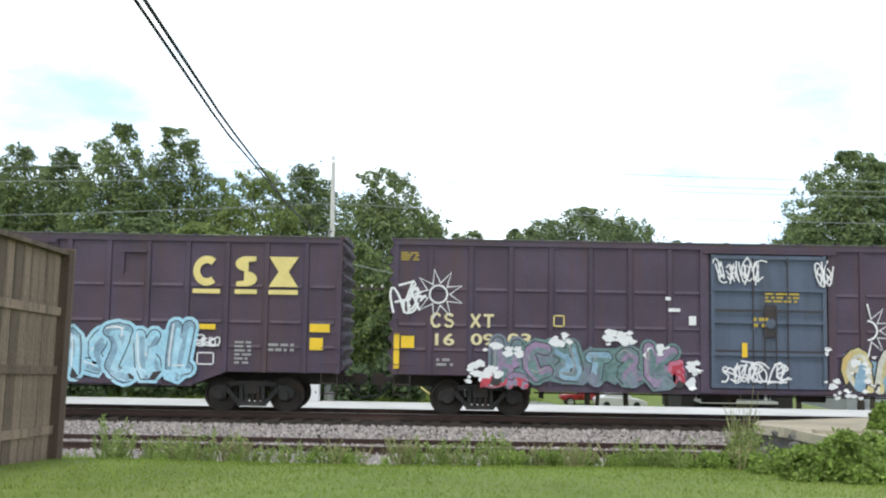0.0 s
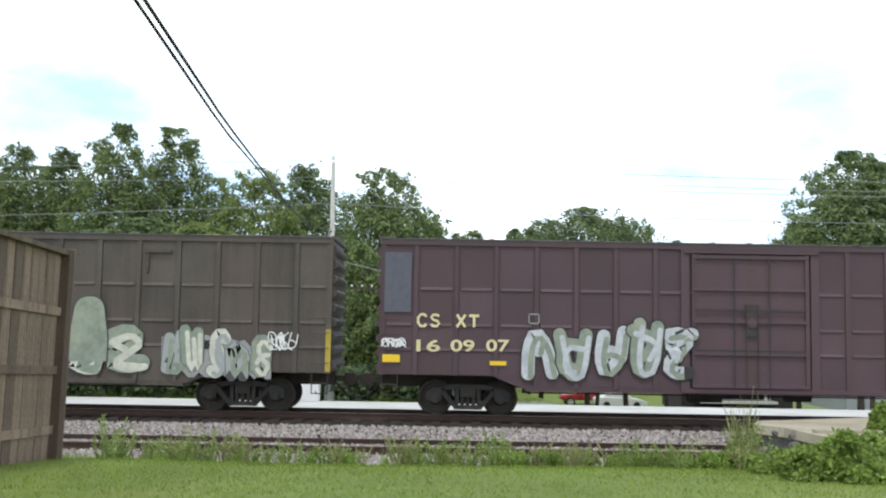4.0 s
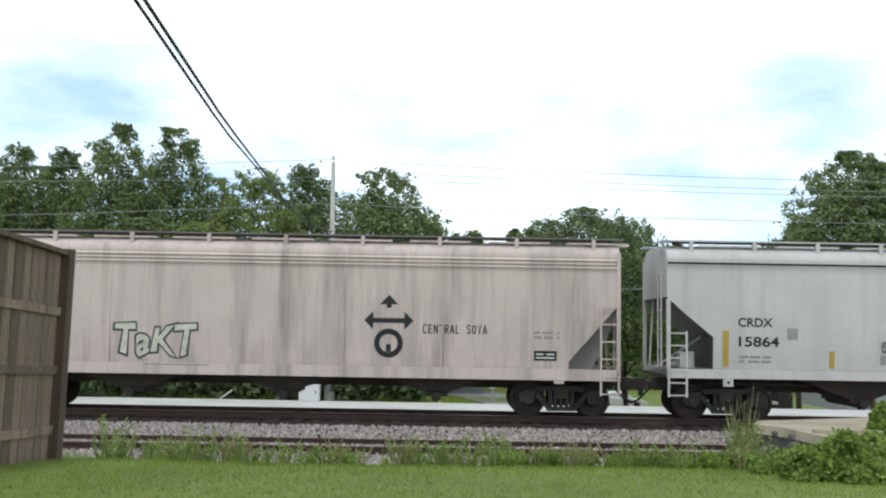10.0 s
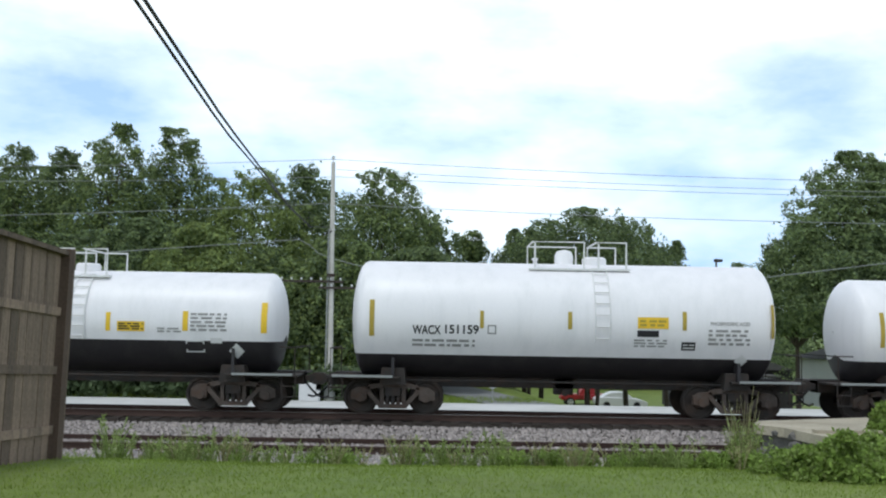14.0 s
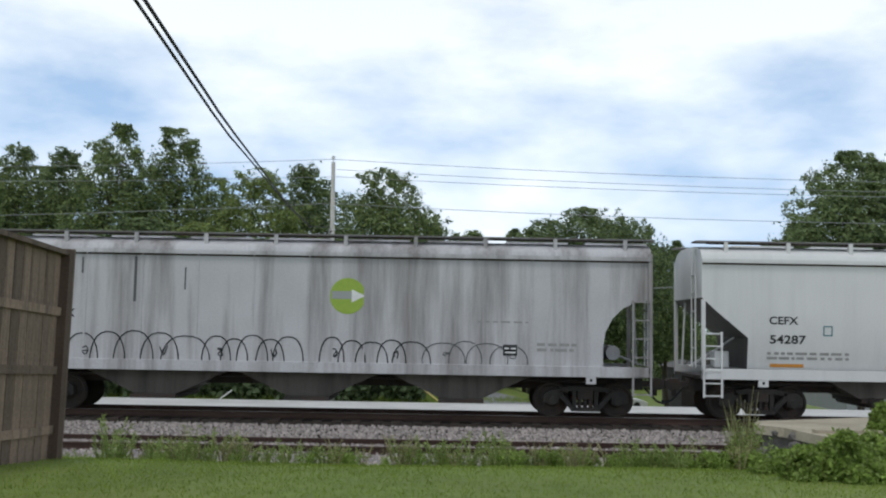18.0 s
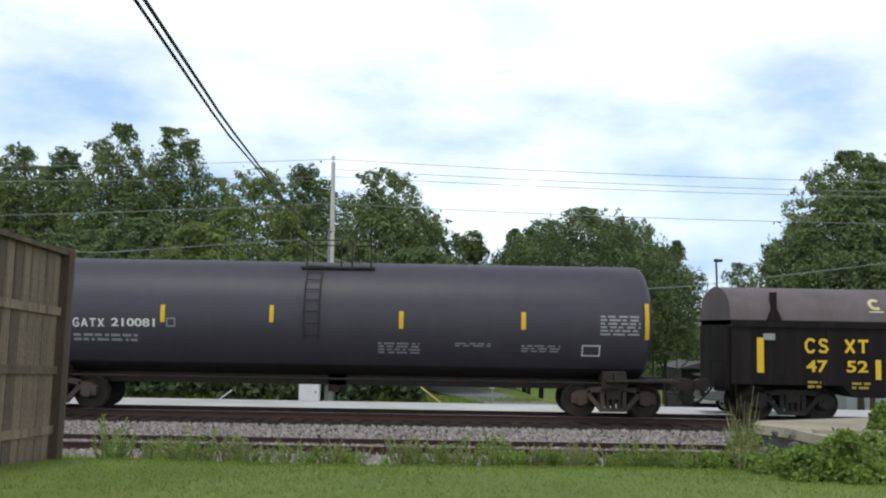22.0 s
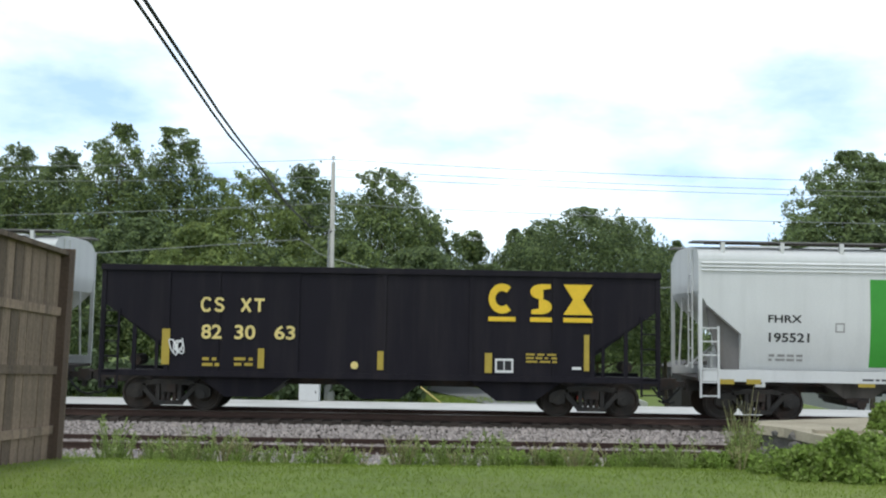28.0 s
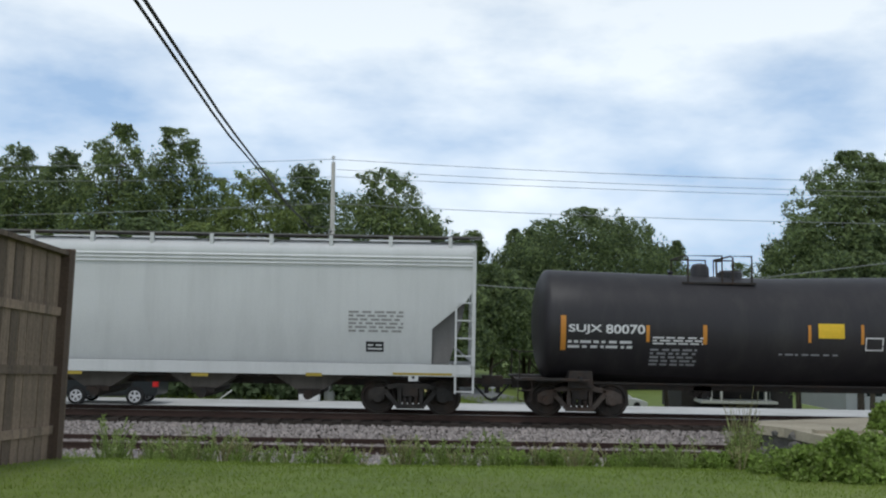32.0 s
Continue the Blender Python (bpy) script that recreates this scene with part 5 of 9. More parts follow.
c6 = boxcar("boxcar", "slate grey boxcar with bright yellow emblems and silver graffiti", 91.56, 19.55, SLATE, SLATE, (0.1, 3.2), POSTS, ROWS + (2.85,), hatch=5.2)
c7 = boxcar("boxcar", "purple-brown boxcar with cream and white graffiti", 112.21, 19.65, PURPLE, PURPLE, (0.05, 3.2), POSTS, ROWS, hatch=4.9)
HP = tuple(-7.4 + 1.48 * i for i in range(11))
c8 = covered_hopper("covered_hopper", "lavender-grey covered hopper with dark side seams", 132.39, 18.3, HOPPER_GREY, None, 3, HP, cut=(3.1, 0.05, 1.9, 1.3), chute="big",
                    beads=False, round_cut=True, tall=("left", "right"), under=HOPPER_SHADE, frame_kind="side_frame", brackets=10, post_mat=SEAM)
c9 = covered_hopper("covered_hopper", "weathered beige covered hopper with a black four-arrow emblem", 151.81, 17.85, HOPPER_BEIGE, None, 3, (-6.5, -4.6, 1.6, 4.2), cut=(3.0, 0.05, 1.5, 1.35),
                    tall=("left", "right"), under=M["steel_dark"], inset=1.5, brackets=9, bulge=0.08, sill=(1.0, 1.3))
c10 = covered_hopper("covered_hopper", "pale grey covered hopper with outlined graffiti", 171.95, 20.0, HOPPER_PALE, None, 3, (), beads=False, tall=("right",), under=M["steel_dark"], brackets=12, bulge=0.1, plated=False, walk_mat=M["silver"], sill=(1.12, 1.36))
c11 = boxcar("boxcar", "oxide red boxcar with white lettering and silver graffiti", 191.69, 16.55, OXIDE, OXIDE, (0.05, 3.1), (-7.2, -6.1, -5.0, -3.9, -2.8, -1.95, 2.3, 3.5, 4.7, 5.8, 6.9, 7.6), (),
             door_kind="panel", end_ribs=11, inset=2.1)
c12 = tank_car("tank_car", "white tank car with a black underside and yellow markers", 207.45, 12.65, 1.40, 2.37, TANK_WHITE, TANK_BLACK, 1.88, 1.23, (-0.5, 1.5), -0.15, ladder_at=0.95)
c13 = tank_car("tank_car", "large white tank car with a black underside", 221.39, 11.55, 1.60, 2.57, TANK_WHITE, TANK_BLACK, 1.62, 1.2, (-0.85, 1.7), 0.1, ladder_at=0.95)
c14 = tank_car("tank_car", "white tank car with brown markers and a black underside", 236.16, 14.25, 1.46, 2.40, TANK_WHITE, TANK_BLACK, 1.62, 1.2, (-1.0, 1.7), 0.0, ladder_at=0.9)
c15 = bulkhead_flat("bulkhead_flat_car", "empty violet-brown bulkhead flat car with stakes", 255.34, 19.45, FLAT_PURPLE)
for px, py, w, lab in ((-5.7, 0.3, 1.3, "pale loose timber plank lying on the flat car"), (-4.6, -0.4, 0.9, "pale loose timber plank lying on the flat car"), (6.0, 0.2, 0.7, "short pale timber block lying on the flat car")):
    plank = solid("timber_plank", Build().box(px - w / 2, px + w / 2, py - 0.14, py + 0.14, 1.162, 1.162 + (0.07 if w > 0.8 else 0.2)), M["pole"], lab, "plank", at=(255.34, TRACK, 0), bevel=0.008)
    CARS.append((plank, 255.34))
c16 = covered_hopper("covered_hopper", "streaked grey covered hopper with a round green emblem", 275.63, 18.2, HOPPER_STAINED, None, 3, HP, cut=(3.15, 0.05, 1.9, 1.3), chute="big", beads=False,
                     round_cut=True, tall=("left", "right"), under=HOPPER_SHADE, brackets=10)
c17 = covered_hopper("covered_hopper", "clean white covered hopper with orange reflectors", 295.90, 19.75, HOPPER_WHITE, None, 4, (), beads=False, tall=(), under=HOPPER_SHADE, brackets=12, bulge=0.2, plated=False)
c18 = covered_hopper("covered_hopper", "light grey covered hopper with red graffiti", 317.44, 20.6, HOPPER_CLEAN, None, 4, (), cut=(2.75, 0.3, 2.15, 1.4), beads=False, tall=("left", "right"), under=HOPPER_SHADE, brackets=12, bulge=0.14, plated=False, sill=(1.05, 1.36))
c19 = tank_car("tank_car", "long charcoal tank car with yellow markers", 337.59, 17.25, 1.57, 2.54, TANK_CHARCOAL, TANK_BLACK, 1.3, 1.15, (-0.9, 0.9), 0.0, rail_mat=M["steel_dark"], ladder_at=-0.6)
c20 = coil_car("coil_car", "black coil car with two rounded grey hoods and yellow emblems", 356.56, 16.9, COIL_BLACK, HOOD_GREY)
c21 = covered_hopper("covered_hopper", "blue-grey covered hopper with small black lettering", 375.65, 17.7, HOPPER_BLUE, None, 4, (), cut=(3.35, 0.3, 2.6, 1.35), beads=False, tall=("left", "right"), under=HOPPER_SHADE, brackets=10, bulge=0.22, top=3.95, rise=0.73, sill=(1.08, 1.34))
c22 = covered_hopper("covered_hopper", "off-white covered hopper with ribbed shoulders", 394.51, 17.4, HOPPER_WHITE, None, 4, (), cut=(3.3, 0.05, 2.0, 1.35), tall=("left", "right"), under=HOPPER_SHADE, brackets=11, bulge=0.24, sill=(1.05, 1.36))
c23 = covered_hopper("covered_hopper", "off-white covered hopper with black print and amber markers", 413.18, 17.5, HOPPER_WHITE, None, 4, (), cut=(3.2, 0.05, 2.0, 1.35), tall=("left", "right"), under=HOPPER_SHADE, brackets=11, bulge=0.24, sill=(1.05, 1.36))
c24 = open_hopper("open_hopper", "black open-top hopper with yellow emblems", 430.60, 14.8, HOPPER_BLACK)
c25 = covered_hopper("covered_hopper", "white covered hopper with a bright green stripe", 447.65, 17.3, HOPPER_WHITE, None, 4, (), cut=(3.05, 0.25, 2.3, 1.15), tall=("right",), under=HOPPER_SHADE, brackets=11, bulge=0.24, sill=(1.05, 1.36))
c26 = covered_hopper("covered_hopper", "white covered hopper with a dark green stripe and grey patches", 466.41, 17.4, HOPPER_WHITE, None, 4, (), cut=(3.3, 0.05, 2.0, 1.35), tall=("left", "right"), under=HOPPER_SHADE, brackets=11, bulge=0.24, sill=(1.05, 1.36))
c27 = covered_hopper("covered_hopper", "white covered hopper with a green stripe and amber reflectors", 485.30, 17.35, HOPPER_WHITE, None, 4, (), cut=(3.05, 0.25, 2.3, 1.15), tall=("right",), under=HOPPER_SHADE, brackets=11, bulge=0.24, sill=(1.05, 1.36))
c28 = tank_car("tank_car", "black tank car that dips towards its middle", 502.10, 13.0, 1.52, 2.50, TANK_BLACK, TANK_BLACK, 1.2, 1.2, (-2.4, -0.6), -1.8, sag=0.16, rail_mat=M["steel_dark"])
# long pipes under the blue-grey hopper
for pz in (0.42, 0.85):
    part("under_pipe", Build().rod((-4.8, -1.35, pz), (4.8, -1.35, pz), 0.04, 8), M["silver"], c21[0], smooth=True)
for px in (-4.6, -2.9, -0.4, 1.2, 2.9, 4.6):
    part("pipe_hanger", Build().box(px - 0.05, px + 0.05, -1.4, -1.3, 0.34, 1.08), M["steel_dark"], c21[0])


# ---- markings and graffiti of each car ----
M["grey_dark"] = material("marker_dark_grey", (0.09, 0.09, 0.095), 0.7, vary=0.2, bump=0)
M["patch_navyish"] = material("patch_slate", (0.10, 0.10, 0.125), 0.7, vary=0.2, bump=0)
M["hop_lilac"] = material("paint_lilac", (0.52, 0.46, 0.50), 0.65, vary=0.1, bump=0)
M["worn_silver"] = material("worn_silver_paint", (0.40, 0.33, 0.31), 0.7, vary=0.3, scale=3, fine=14, bump=0, dirt=(0.26, 0.12, 0.09), dirt_amount=0.9, dirt_scale=2.4)
M["worn_red"] = material("worn_red_paint", (0.24, 0.095, 0.07), 0.7, vary=0.3, scale=3, fine=14, bump=0, dirt=(0.40, 0.32, 0.30), dirt_amount=0.6, dirt_scale=2.0)
M["patch_green"] = material("lamp_green_paint", (0.10, 0.22, 0.13), 0.7, vary=0.2, bump=0)
M["porch_patch"] = material("patch_dark_grey", (0.06, 0.06, 0.065), 0.7, vary=0.2, bump=0)


def star(car, x, z, r, mat, turn=2.0):
    """A rayed sun, or a share of its turn, sprayed in one line."""
    b, pts = Build(), []
    for k in range(round(9 * turn) + 1 + round(2 - turn)):
        a = math.pi * turn * (k / (round(9 * turn) + round(2 - turn)) - 0.5)
        pts.append((x + math.cos(a) * r * (0.45 if k % 2 else 1.0), z + math.sin(a) * r * (0.45 if k % 2 else 1.0)))
    part("graffiti_tag", lay(b.ribbon(pts, 0.05, 0), car[1], 0.01), M[mat], car[0])
    b = Build()
    ring = [(x + math.cos(a) * r * 0.36, z + math.sin(a) * r * 0.36) for a in [math.pi * turn * (k / 12 - 0.5) for k in range(13)]]
    b.ribbon(ring, 0.05, 0)
    return part("graffiti_tag", lay(b, car[1], 0.01), M[mat], car[0])


def blobs(car, x0, z0, x1, z1, mat, n, seed):
    """Round puffs of sprayed paint."""
    rnd = random.Random(seed)
    for i in range(n * 2):
        x, z, r = rnd.uniform(x0, x1), rnd.uniform(z0, z1), rnd.uniform(0.04, 0.14)
        pts = [(x + math.cos(t) * r * rnd.uniform(0.7, 1.6), z + math.sin(t) * r * rnd.uniform(0.5, 1.0)) for t in [0.45 * k for k in range(14)]]
        part("graffiti_puff", lay(Build().fan(pts, -0.0006 * i), car[1], 0.016), M[mat], car[0])


def diamond(car, x, z, r, mat):
    return part("placard", lay(Build().fan([(x - r, z), (x, z - r), (x + r, z), (x, z + r)], 0), car[1], 0.03), M[mat], car[0])


def triangle(car, ax, az, bx, bz, cx, cz, mat, lift=0.0):
    return part("marking", lay(Build().fan([(ax, az), (bx, bz), (cx, cz)][::-1], 0), car[1], lift), M[mat], car[0])


def arrows(car, x, z, s):
    """A round emblem of four arrows over a ring."""
    b, w = Build(), s * 0.09
    up = z + s * 0.16
    b.ribbon([(x, z - s * 0.5), (x, z + s * 0.45)], w, 0)
    b.ribbon([(x - s * 0.4, up - s * 0.08), (x + s * 0.4, up - s * 0.08)], w, 0)
    for dx, dz in ((0, 1), (-1, 0), (1, 0)):
        cx, cz = x + dx * s * 0.46, (z + s * 0.56) if dz else up - s * 0.08
        b.fan([(cx, cz), (cx - s * 0.17, cz - s * 0.18), (cx + s * 0.17, cz - s * 0.18)] if dz else [(cx, cz), (cx - dx * s * 0.17, cz + dx * s * 0.17), (cx - dx * s * 0.17, cz - dx * s * 0.17)], -0.001)
    part("emblem", lay(b, car[1]), M["black"], car[0])
    circle(car, x, z - s * 0.34, s * 0.27, "black", s * 0.17, 0.001, "emblem")


csx(c1, 5.90, 3.14, 8.69, 4.14, 'faded_yellow')
piece(c1, 1.6, 0.70, 5.91, 2.44, ['sky_blue', 'slate_blue'], 'porch', 6, 11, 'sky_blue', 0.42, 0.028, 'sky_blue', 'white', 0.12)
rect(c1, 6.04, 2.19, 6.54, 2.33, 'yellow')
rect(c1, 9.03, 2.16, 9.56, 2.38, 'yellow')
rect(c1, 9.04, 1.69, 9.39, 2.01, 'yellow')
tag(c1, 5.87, 1.70, 6.59, 2.05, 'white', 4, 0.035, 4)
outline_box(c1, 6.07, 1.26, 6.53, 1.59, 'white')
bars(c1, 7.06, 1.28, 7.50, 1.92, 'faint', 6, 3)
bars(c1, 7.95, 1.62, 8.63, 1.88, 'faint', 2, 4)
bars(c2, -9.65, 4.10, -9.17, 4.34, 'dull_yellow', 4, 5)
tag(c2, -9.83, 2.63, -8.99, 3.63, 'white', 5, 0.06, 3)
star(c2, -8.64, 3.22, 0.66, 'white')
block_row(c2, ('ring', 'stack', None, 'hourglass', 'pillar'), -8.83, 2.36, -7.16, 2.71, 'pale_yellow', 0.22)
text(c2, "16", -8.71, 1.87, -8.20, 2.19, 'pale_yellow')
text(c2, "09", -7.77, 1.89, -7.15, 2.20, 'pale_yellow')
text(c2, "03", -6.80, 1.90, -6.17, 2.22, 'pale_yellow')
rect(c2, -9.80, 1.24, -9.65, 2.17, 'yellow')
rect(c2, -9.61, 1.79, -9.26, 2.11, 'yellow')
outline_box(c2, -5.59, 2.41, -5.29, 2.72, 'faded_yellow')
bars(c2, -8.67, 1.31, -8.22, 1.56, 'faint', 2, 6)
rect(c2, -2.62, 3.16, -2.48, 3.25, 'white')
rect(c2, -2.54, 2.86, -2.23, 2.95, 'white')
rect(c2, -2.00, 2.51, -1.81, 2.75, 'white')
piece(c2, -7.30, 0.79, -2.30, 2.10, ['sea_green', 'mauve', 'sea_green', 'slate_blue'], 'porch', 6, 21, 'sea_green', 0.34, 0.028, 'sea_green', 'faint', 0.1)
piece(c2, -7.50, 0.74, -6.23, 1.22, ['red', 'mauve'], 'porch', 2, 22, None, 0.4, 0.02, 'red')
piece(c2, -3.04, 0.82, -2.07, 1.58, ['red', 'pink'], 'porch', 2, 23, None, 0.4, 0.02, 'mauve')
blobs(c2, -7.83, 0.88, -6.98, 1.46, 'white', 9, 31)
blobs(c2, -7.39, 1.63, -6.47, 1.88, 'white', 4, 36)
blobs(c2, -5.65, 1.92, -5.13, 2.21, 'white', 5, 32)
blobs(c2, -4.16, 1.95, -3.48, 2.29, 'white', 6, 34)
blobs(c2, -3.14, 1.55, -2.44, 1.95, 'white', 6, 35)
blobs(c2, -2.02, 0.82, -1.70, 1.56, 'white', 7, 33)
tag(c2, -1.20, 3.60, -0.16, 4.34, 'white', 7, 0.035, 6)
bars(c2, -0.01, 3.13, 0.89, 3.42, 'dull_yellow', 3, 7)
bars(c2, -0.34, 2.46, 0.07, 2.78, 'dull_yellow', 2, 8)
rect(c2, -0.63, 1.69, -0.49, 2.07, 'yellow')
tag(c2, -1.17, 0.98, 0.56, 1.60, 'white', 9, 0.045, 7)
star(c2, 2.72, 2.45, 0.70, 'white', 1.0)
csx(c2, 5.84, 3.23, 8.48, 4.08, 'faded_yellow')
piece(c2, 2.08, 0.69, 7.92, 2.0, ['sand', 'cream', 'sand', 'orange'], 'porch', 7, 43, None, 0.32, 0.04, 'slate_blue')
blobs(c2, 1.56, 0.64, 3.02, 2.02, 'white', 12, 42)
blobs(c2, 6.26, 1.00, 8.74, 1.95, 'white', 14, 43)
rect(c2, 8.99, 1.81, 9.28, 2.12, 'yellow')
rect(c2, 9.32, 1.22, 9.48, 2.18, 'yellow')
tag(c2, 1.44, 3.52, 1.76, 4.27, 'white', 10, 0.04, 2)
block_row(c3, ('ring', 'stack', None, 'hourglass', 'pillar'), -8.59, 2.41, -6.95, 2.72, 'pale_yellow', 0.22)
text(c3, "16", -8.58, 1.88, -8.03, 2.20, 'pale_yellow')
text(c3, "09", -7.64, 1.90, -7.05, 2.22, 'pale_yellow')
text(c3, "83", -6.64, 1.92, -6.09, 2.23, 'pale_yellow')
tag(c3, -9.68, 2.24, -8.96, 2.52, 'faint', 11, 0.04, 4)
tag(c3, -9.67, 1.79, -9.11, 2.08, 'faint', 12, 0.04, 3)
tag(c3, -9.67, 1.31, -8.88, 1.59, 'faint', 13, 0.04, 4)
rect(c3, -9.88, 1.17, -9.76, 2.10, 'yellow')
piece(c3, -6.05, 0.86, -3.0, 2.30, ['slate_blue', 'silver', 'slate_blue', 'sea_green'], 'porch', 3, 51, 'silver', 0.34, 0.04, None, 'white', 0.09)
piece(c3, -7.02, 0.95, -6.12, 1.70, ['slate_blue', 'sea_green'], 'porch', 1, 54, 'silver', 0.3, 0.03, None, None, 0.06)
rect(c3, -6.0, 0.80, -3.05, 1.06, 'silver', 'graffiti_ground')
tag(c3, -8.70, 1.53, -8.02, 1.82, 'silver', 55, 0.05, 4)
tag(c3, -7.74, 1.50, -7.0, 1.84, 'silver', 56, 0.06, 4)
bars(c3, -8.58, 1.28, -8.05, 1.46, 'faint', 2, 57)
bars(c3, -7.65, 1.28, -7.1, 1.46, 'faint', 2, 58)
blobs(c3, -7.7, 0.82, -7.1, 1.0, 'white', 4, 59)
rect(c3, -2.79, 3.13, -2.37, 3.23, 'white')
rect(c3, -2.36, 2.85, -2.18, 2.92, 'white')
rect(c3, -2.62, 1.37, -2.29, 1.57, 'silver')
bars(c3, -1.07, 3.07, -0.44, 3.30, 'dull_yellow', 2, 14)
bars(c3, 0.20, 2.98, 1.03, 3.32, 'faded_yellow', 3, 15)
circle(c3, -0.07, 2.72, 0.09, 'faded_yellow', 0.06)
rect(c3, 0.46, 1.59, 0.76, 1.86, 'cream')
rect(c3, -1.50, 1.42, -1.32, 1.56, 'yellow')
tag(c3, 1.75, 0.97, 5.46, 2.18, 'white', 8, 0.07, 4, False)
csx(c3, 6.04, 2.91, 8.82, 3.90, 'pale_yellow')
text(c3, "DU", 6.35, 1.47, 7.69, 1.99, 'white', 0.01, name='graffiti_tag')
tag(c3, 6.06, 0.92, 7.96, 1.42, 'silver', 19, 0.06, 4)
rect(c3, 6.28, 0.92, 7.92, 1.00, 'dull_yellow')
stencil(c3, 8.07, 1.66, 8.62, 1.99)
tag(c3, 8.93, 1.27, 9.41, 1.68, 'white', 20, 0.04, 2)
rect(c3, 9.76, 1.28, 9.90, 2.20, 'yellow')
rect(c4, -9.99, 0.93, -9.82, 2.04, 'yellow')
block_row(c4, ('ring', 'stack', None, 'hourglass', 'pillar'), -8.98, 2.51, -7.17, 2.83, 'pale_yellow', 0.22)
text(c4, "16", -8.96, 1.95, -8.35, 2.27, 'pale_yellow')
text(c4, "66", -8.03, 1.97, -7.35, 2.28, 'pale_yellow')
text(c4, "38", -6.99, 1.98, -6.31, 2.30, 'pale_yellow')
text(c4, "HUNT", -8.07, 1.64, -7.30, 1.93, 'slate_blue')
tag(c4, -5.97, 2.15, -5.40, 2.39, 'white', 22, 0.03, 3)
piece(c4, -7.09, 0.69, -2.5, 1.85, ['cream', 'patch_grey', 'silver'], 'porch', 9, 63, None, 0.26, 0.03)
piece(c4, -6.2, 0.70, -3.0, 1.2, ['cream', 'patch_grey'], 'porch_patch', 6, 64, None, 0.4, 0.015)
rect(c4, -2.77, 1.64, -2.15, 2.01, 'patch_grey')
rect(c4, -2.55, 3.37, -2.19, 3.47, 'white')
circle(c4, 0.03, 2.69, 0.09, 'white', 0.06)
outline_box(c4, 0.51, 2.05, 0.96, 2.28, 'white')
tag(c4, -1.08, 1.23, 1.41, 1.85, 'silver', 23, 0.035, 5)
rect(c4, -1.07, 0.93, -0.60, 1.02, 'yellow')
rect(c4, 0.34, 0.95, 0.79, 1.04, 'yellow')
bars(c4, -6.94, 1.54, -6.29, 1.87, 'white', 2, 24)
piece(c4, 1.80, 0.80, 4.97, 2.30, ['moss', 'cream'], 'porch_patch', 3, 74, None, 0.42, 0.018, None)
dome(c4, 3.45, 1.3, 0.84, 1.72, 'moss', 'porch_patch', 0.026)
piece(c4, 5.39, 0.78, 8.30, 2.27, ['patch_grey', 'moss', 'cream'], 'porch_patch', 5, 73, None, 0.5, 0.018, 'faint')
stencil(c4, 6.26, 1.60, 6.71, 1.95)
tag(c4, 8.28, 1.63, 8.85, 2.17, 'white', 25, 0.03, 4)
rect(c4, 9.71, 1.13, 9.85, 2.24, 'dull_yellow')
rect(c5, -9.69, 2.73, -8.98, 4.32, 'patch_navyish')
block_row(c5, ('ring', 'stack', None, 'hourglass', 'pillar'), -8.81, 2.36, -7.17, 2.69, 'pale_yellow', 0.22)
text(c5, "16", -8.82, 1.70, -8.19, 2.02, 'pale_yellow')
text(c5, "09", -7.92, 1.71, -7.28, 2.03, 'pale_yellow')
text(c5, "07", -6.98, 1.73, -6.36, 2.05, 'pale_yellow')
outline_box(c5, -5.87, 2.47, -5.57, 2.75, 'faint')
rect(c5, -9.71, 1.41, -9.25, 1.61, 'yellow')
rect(c5, -6.88, 1.37, -6.44, 1.48, 'yellow')
rect(c5, -5.05, 1.40, -4.61, 1.51, 'yellow')
tag(c5, -9.74, 1.79, -9.12, 2.07, 'white', 26, 0.03, 4)
piece(c5, -6.05, 0.92, -1.46, 2.58, ['silver', 'moss'], 'porch', 5, 81, None, 0.38, 0.04)
csx(c5, 5.89, 3.21, 8.48, 4.17, 'faded_yellow')
rect(c5, 5.92, 1.35, 6.50, 2.00, 'cream')
stencil(c5, 5.99, 1.71, 6.42, 1.96)
piece(c5, 3.6, 0.80, 6.79, 1.93, ['moss', 'cream'], 'porch', 4, 82, None, 0.42, 0.02, 'moss')
tag(c5, 6.82, 1.47, 7.54, 1.83, 'white', 27, 0.045, 3)
rect(c5, 6.84, 1.30, 7.36, 1.41, 'yellow')
tag(c5, 8.71, 1.75, 9.46, 2.08, 'cream', 28, 0.045, 4)
tag(c5, 8.77, 1.26, 9.45, 1.56, 'cream', 29, 0.045, 4)
tag(c5, 8.77, 2.84, 9.32, 3.43, 'faint', 30, 0.03, 3)
block_row(c6, ('ring', 'stack', None, 'hourglass', 'pillar'), -8.85, 2.30, -7.23, 2.62, 'faded_yellow', 0.22)
text(c6, "16", -8.81, 1.81, -8.22, 2.13, 'faded_yellow')
text(c6, "07", -7.81, 1.83, -7.14, 2.15, 'faded_yellow')
text(c6, "77", -6.79, 1.85, -6.11, 2.17, 'faded_yellow')
rect(c6, -9.53, 1.74, -9.23, 2.04, 'orange')
bars(c6, -8.68, 1.39, -8.11, 1.76, 'dull_yellow', 3, 31)
bars(c6, -7.90, 1.40, -7.30, 1.78, 'dull_yellow', 3, 32)
outline_box(c6, -4.51, 2.28, -4.24, 2.56, 'faded_yellow')
rect(c6, -2.49, 1.55, -1.81, 1.94, 'teal')
piece(c6, -7.04, 0.72, -2.03, 2.08, ['silver', 'cream', 'silver', 'sand'], 'black', 6, 95, 'cream', 0.44, 0.035, 'cream', None, 0.07)
bars(c6, -0.73, 3.19, -0.30, 3.39, 'dull_yellow', 2, 33)
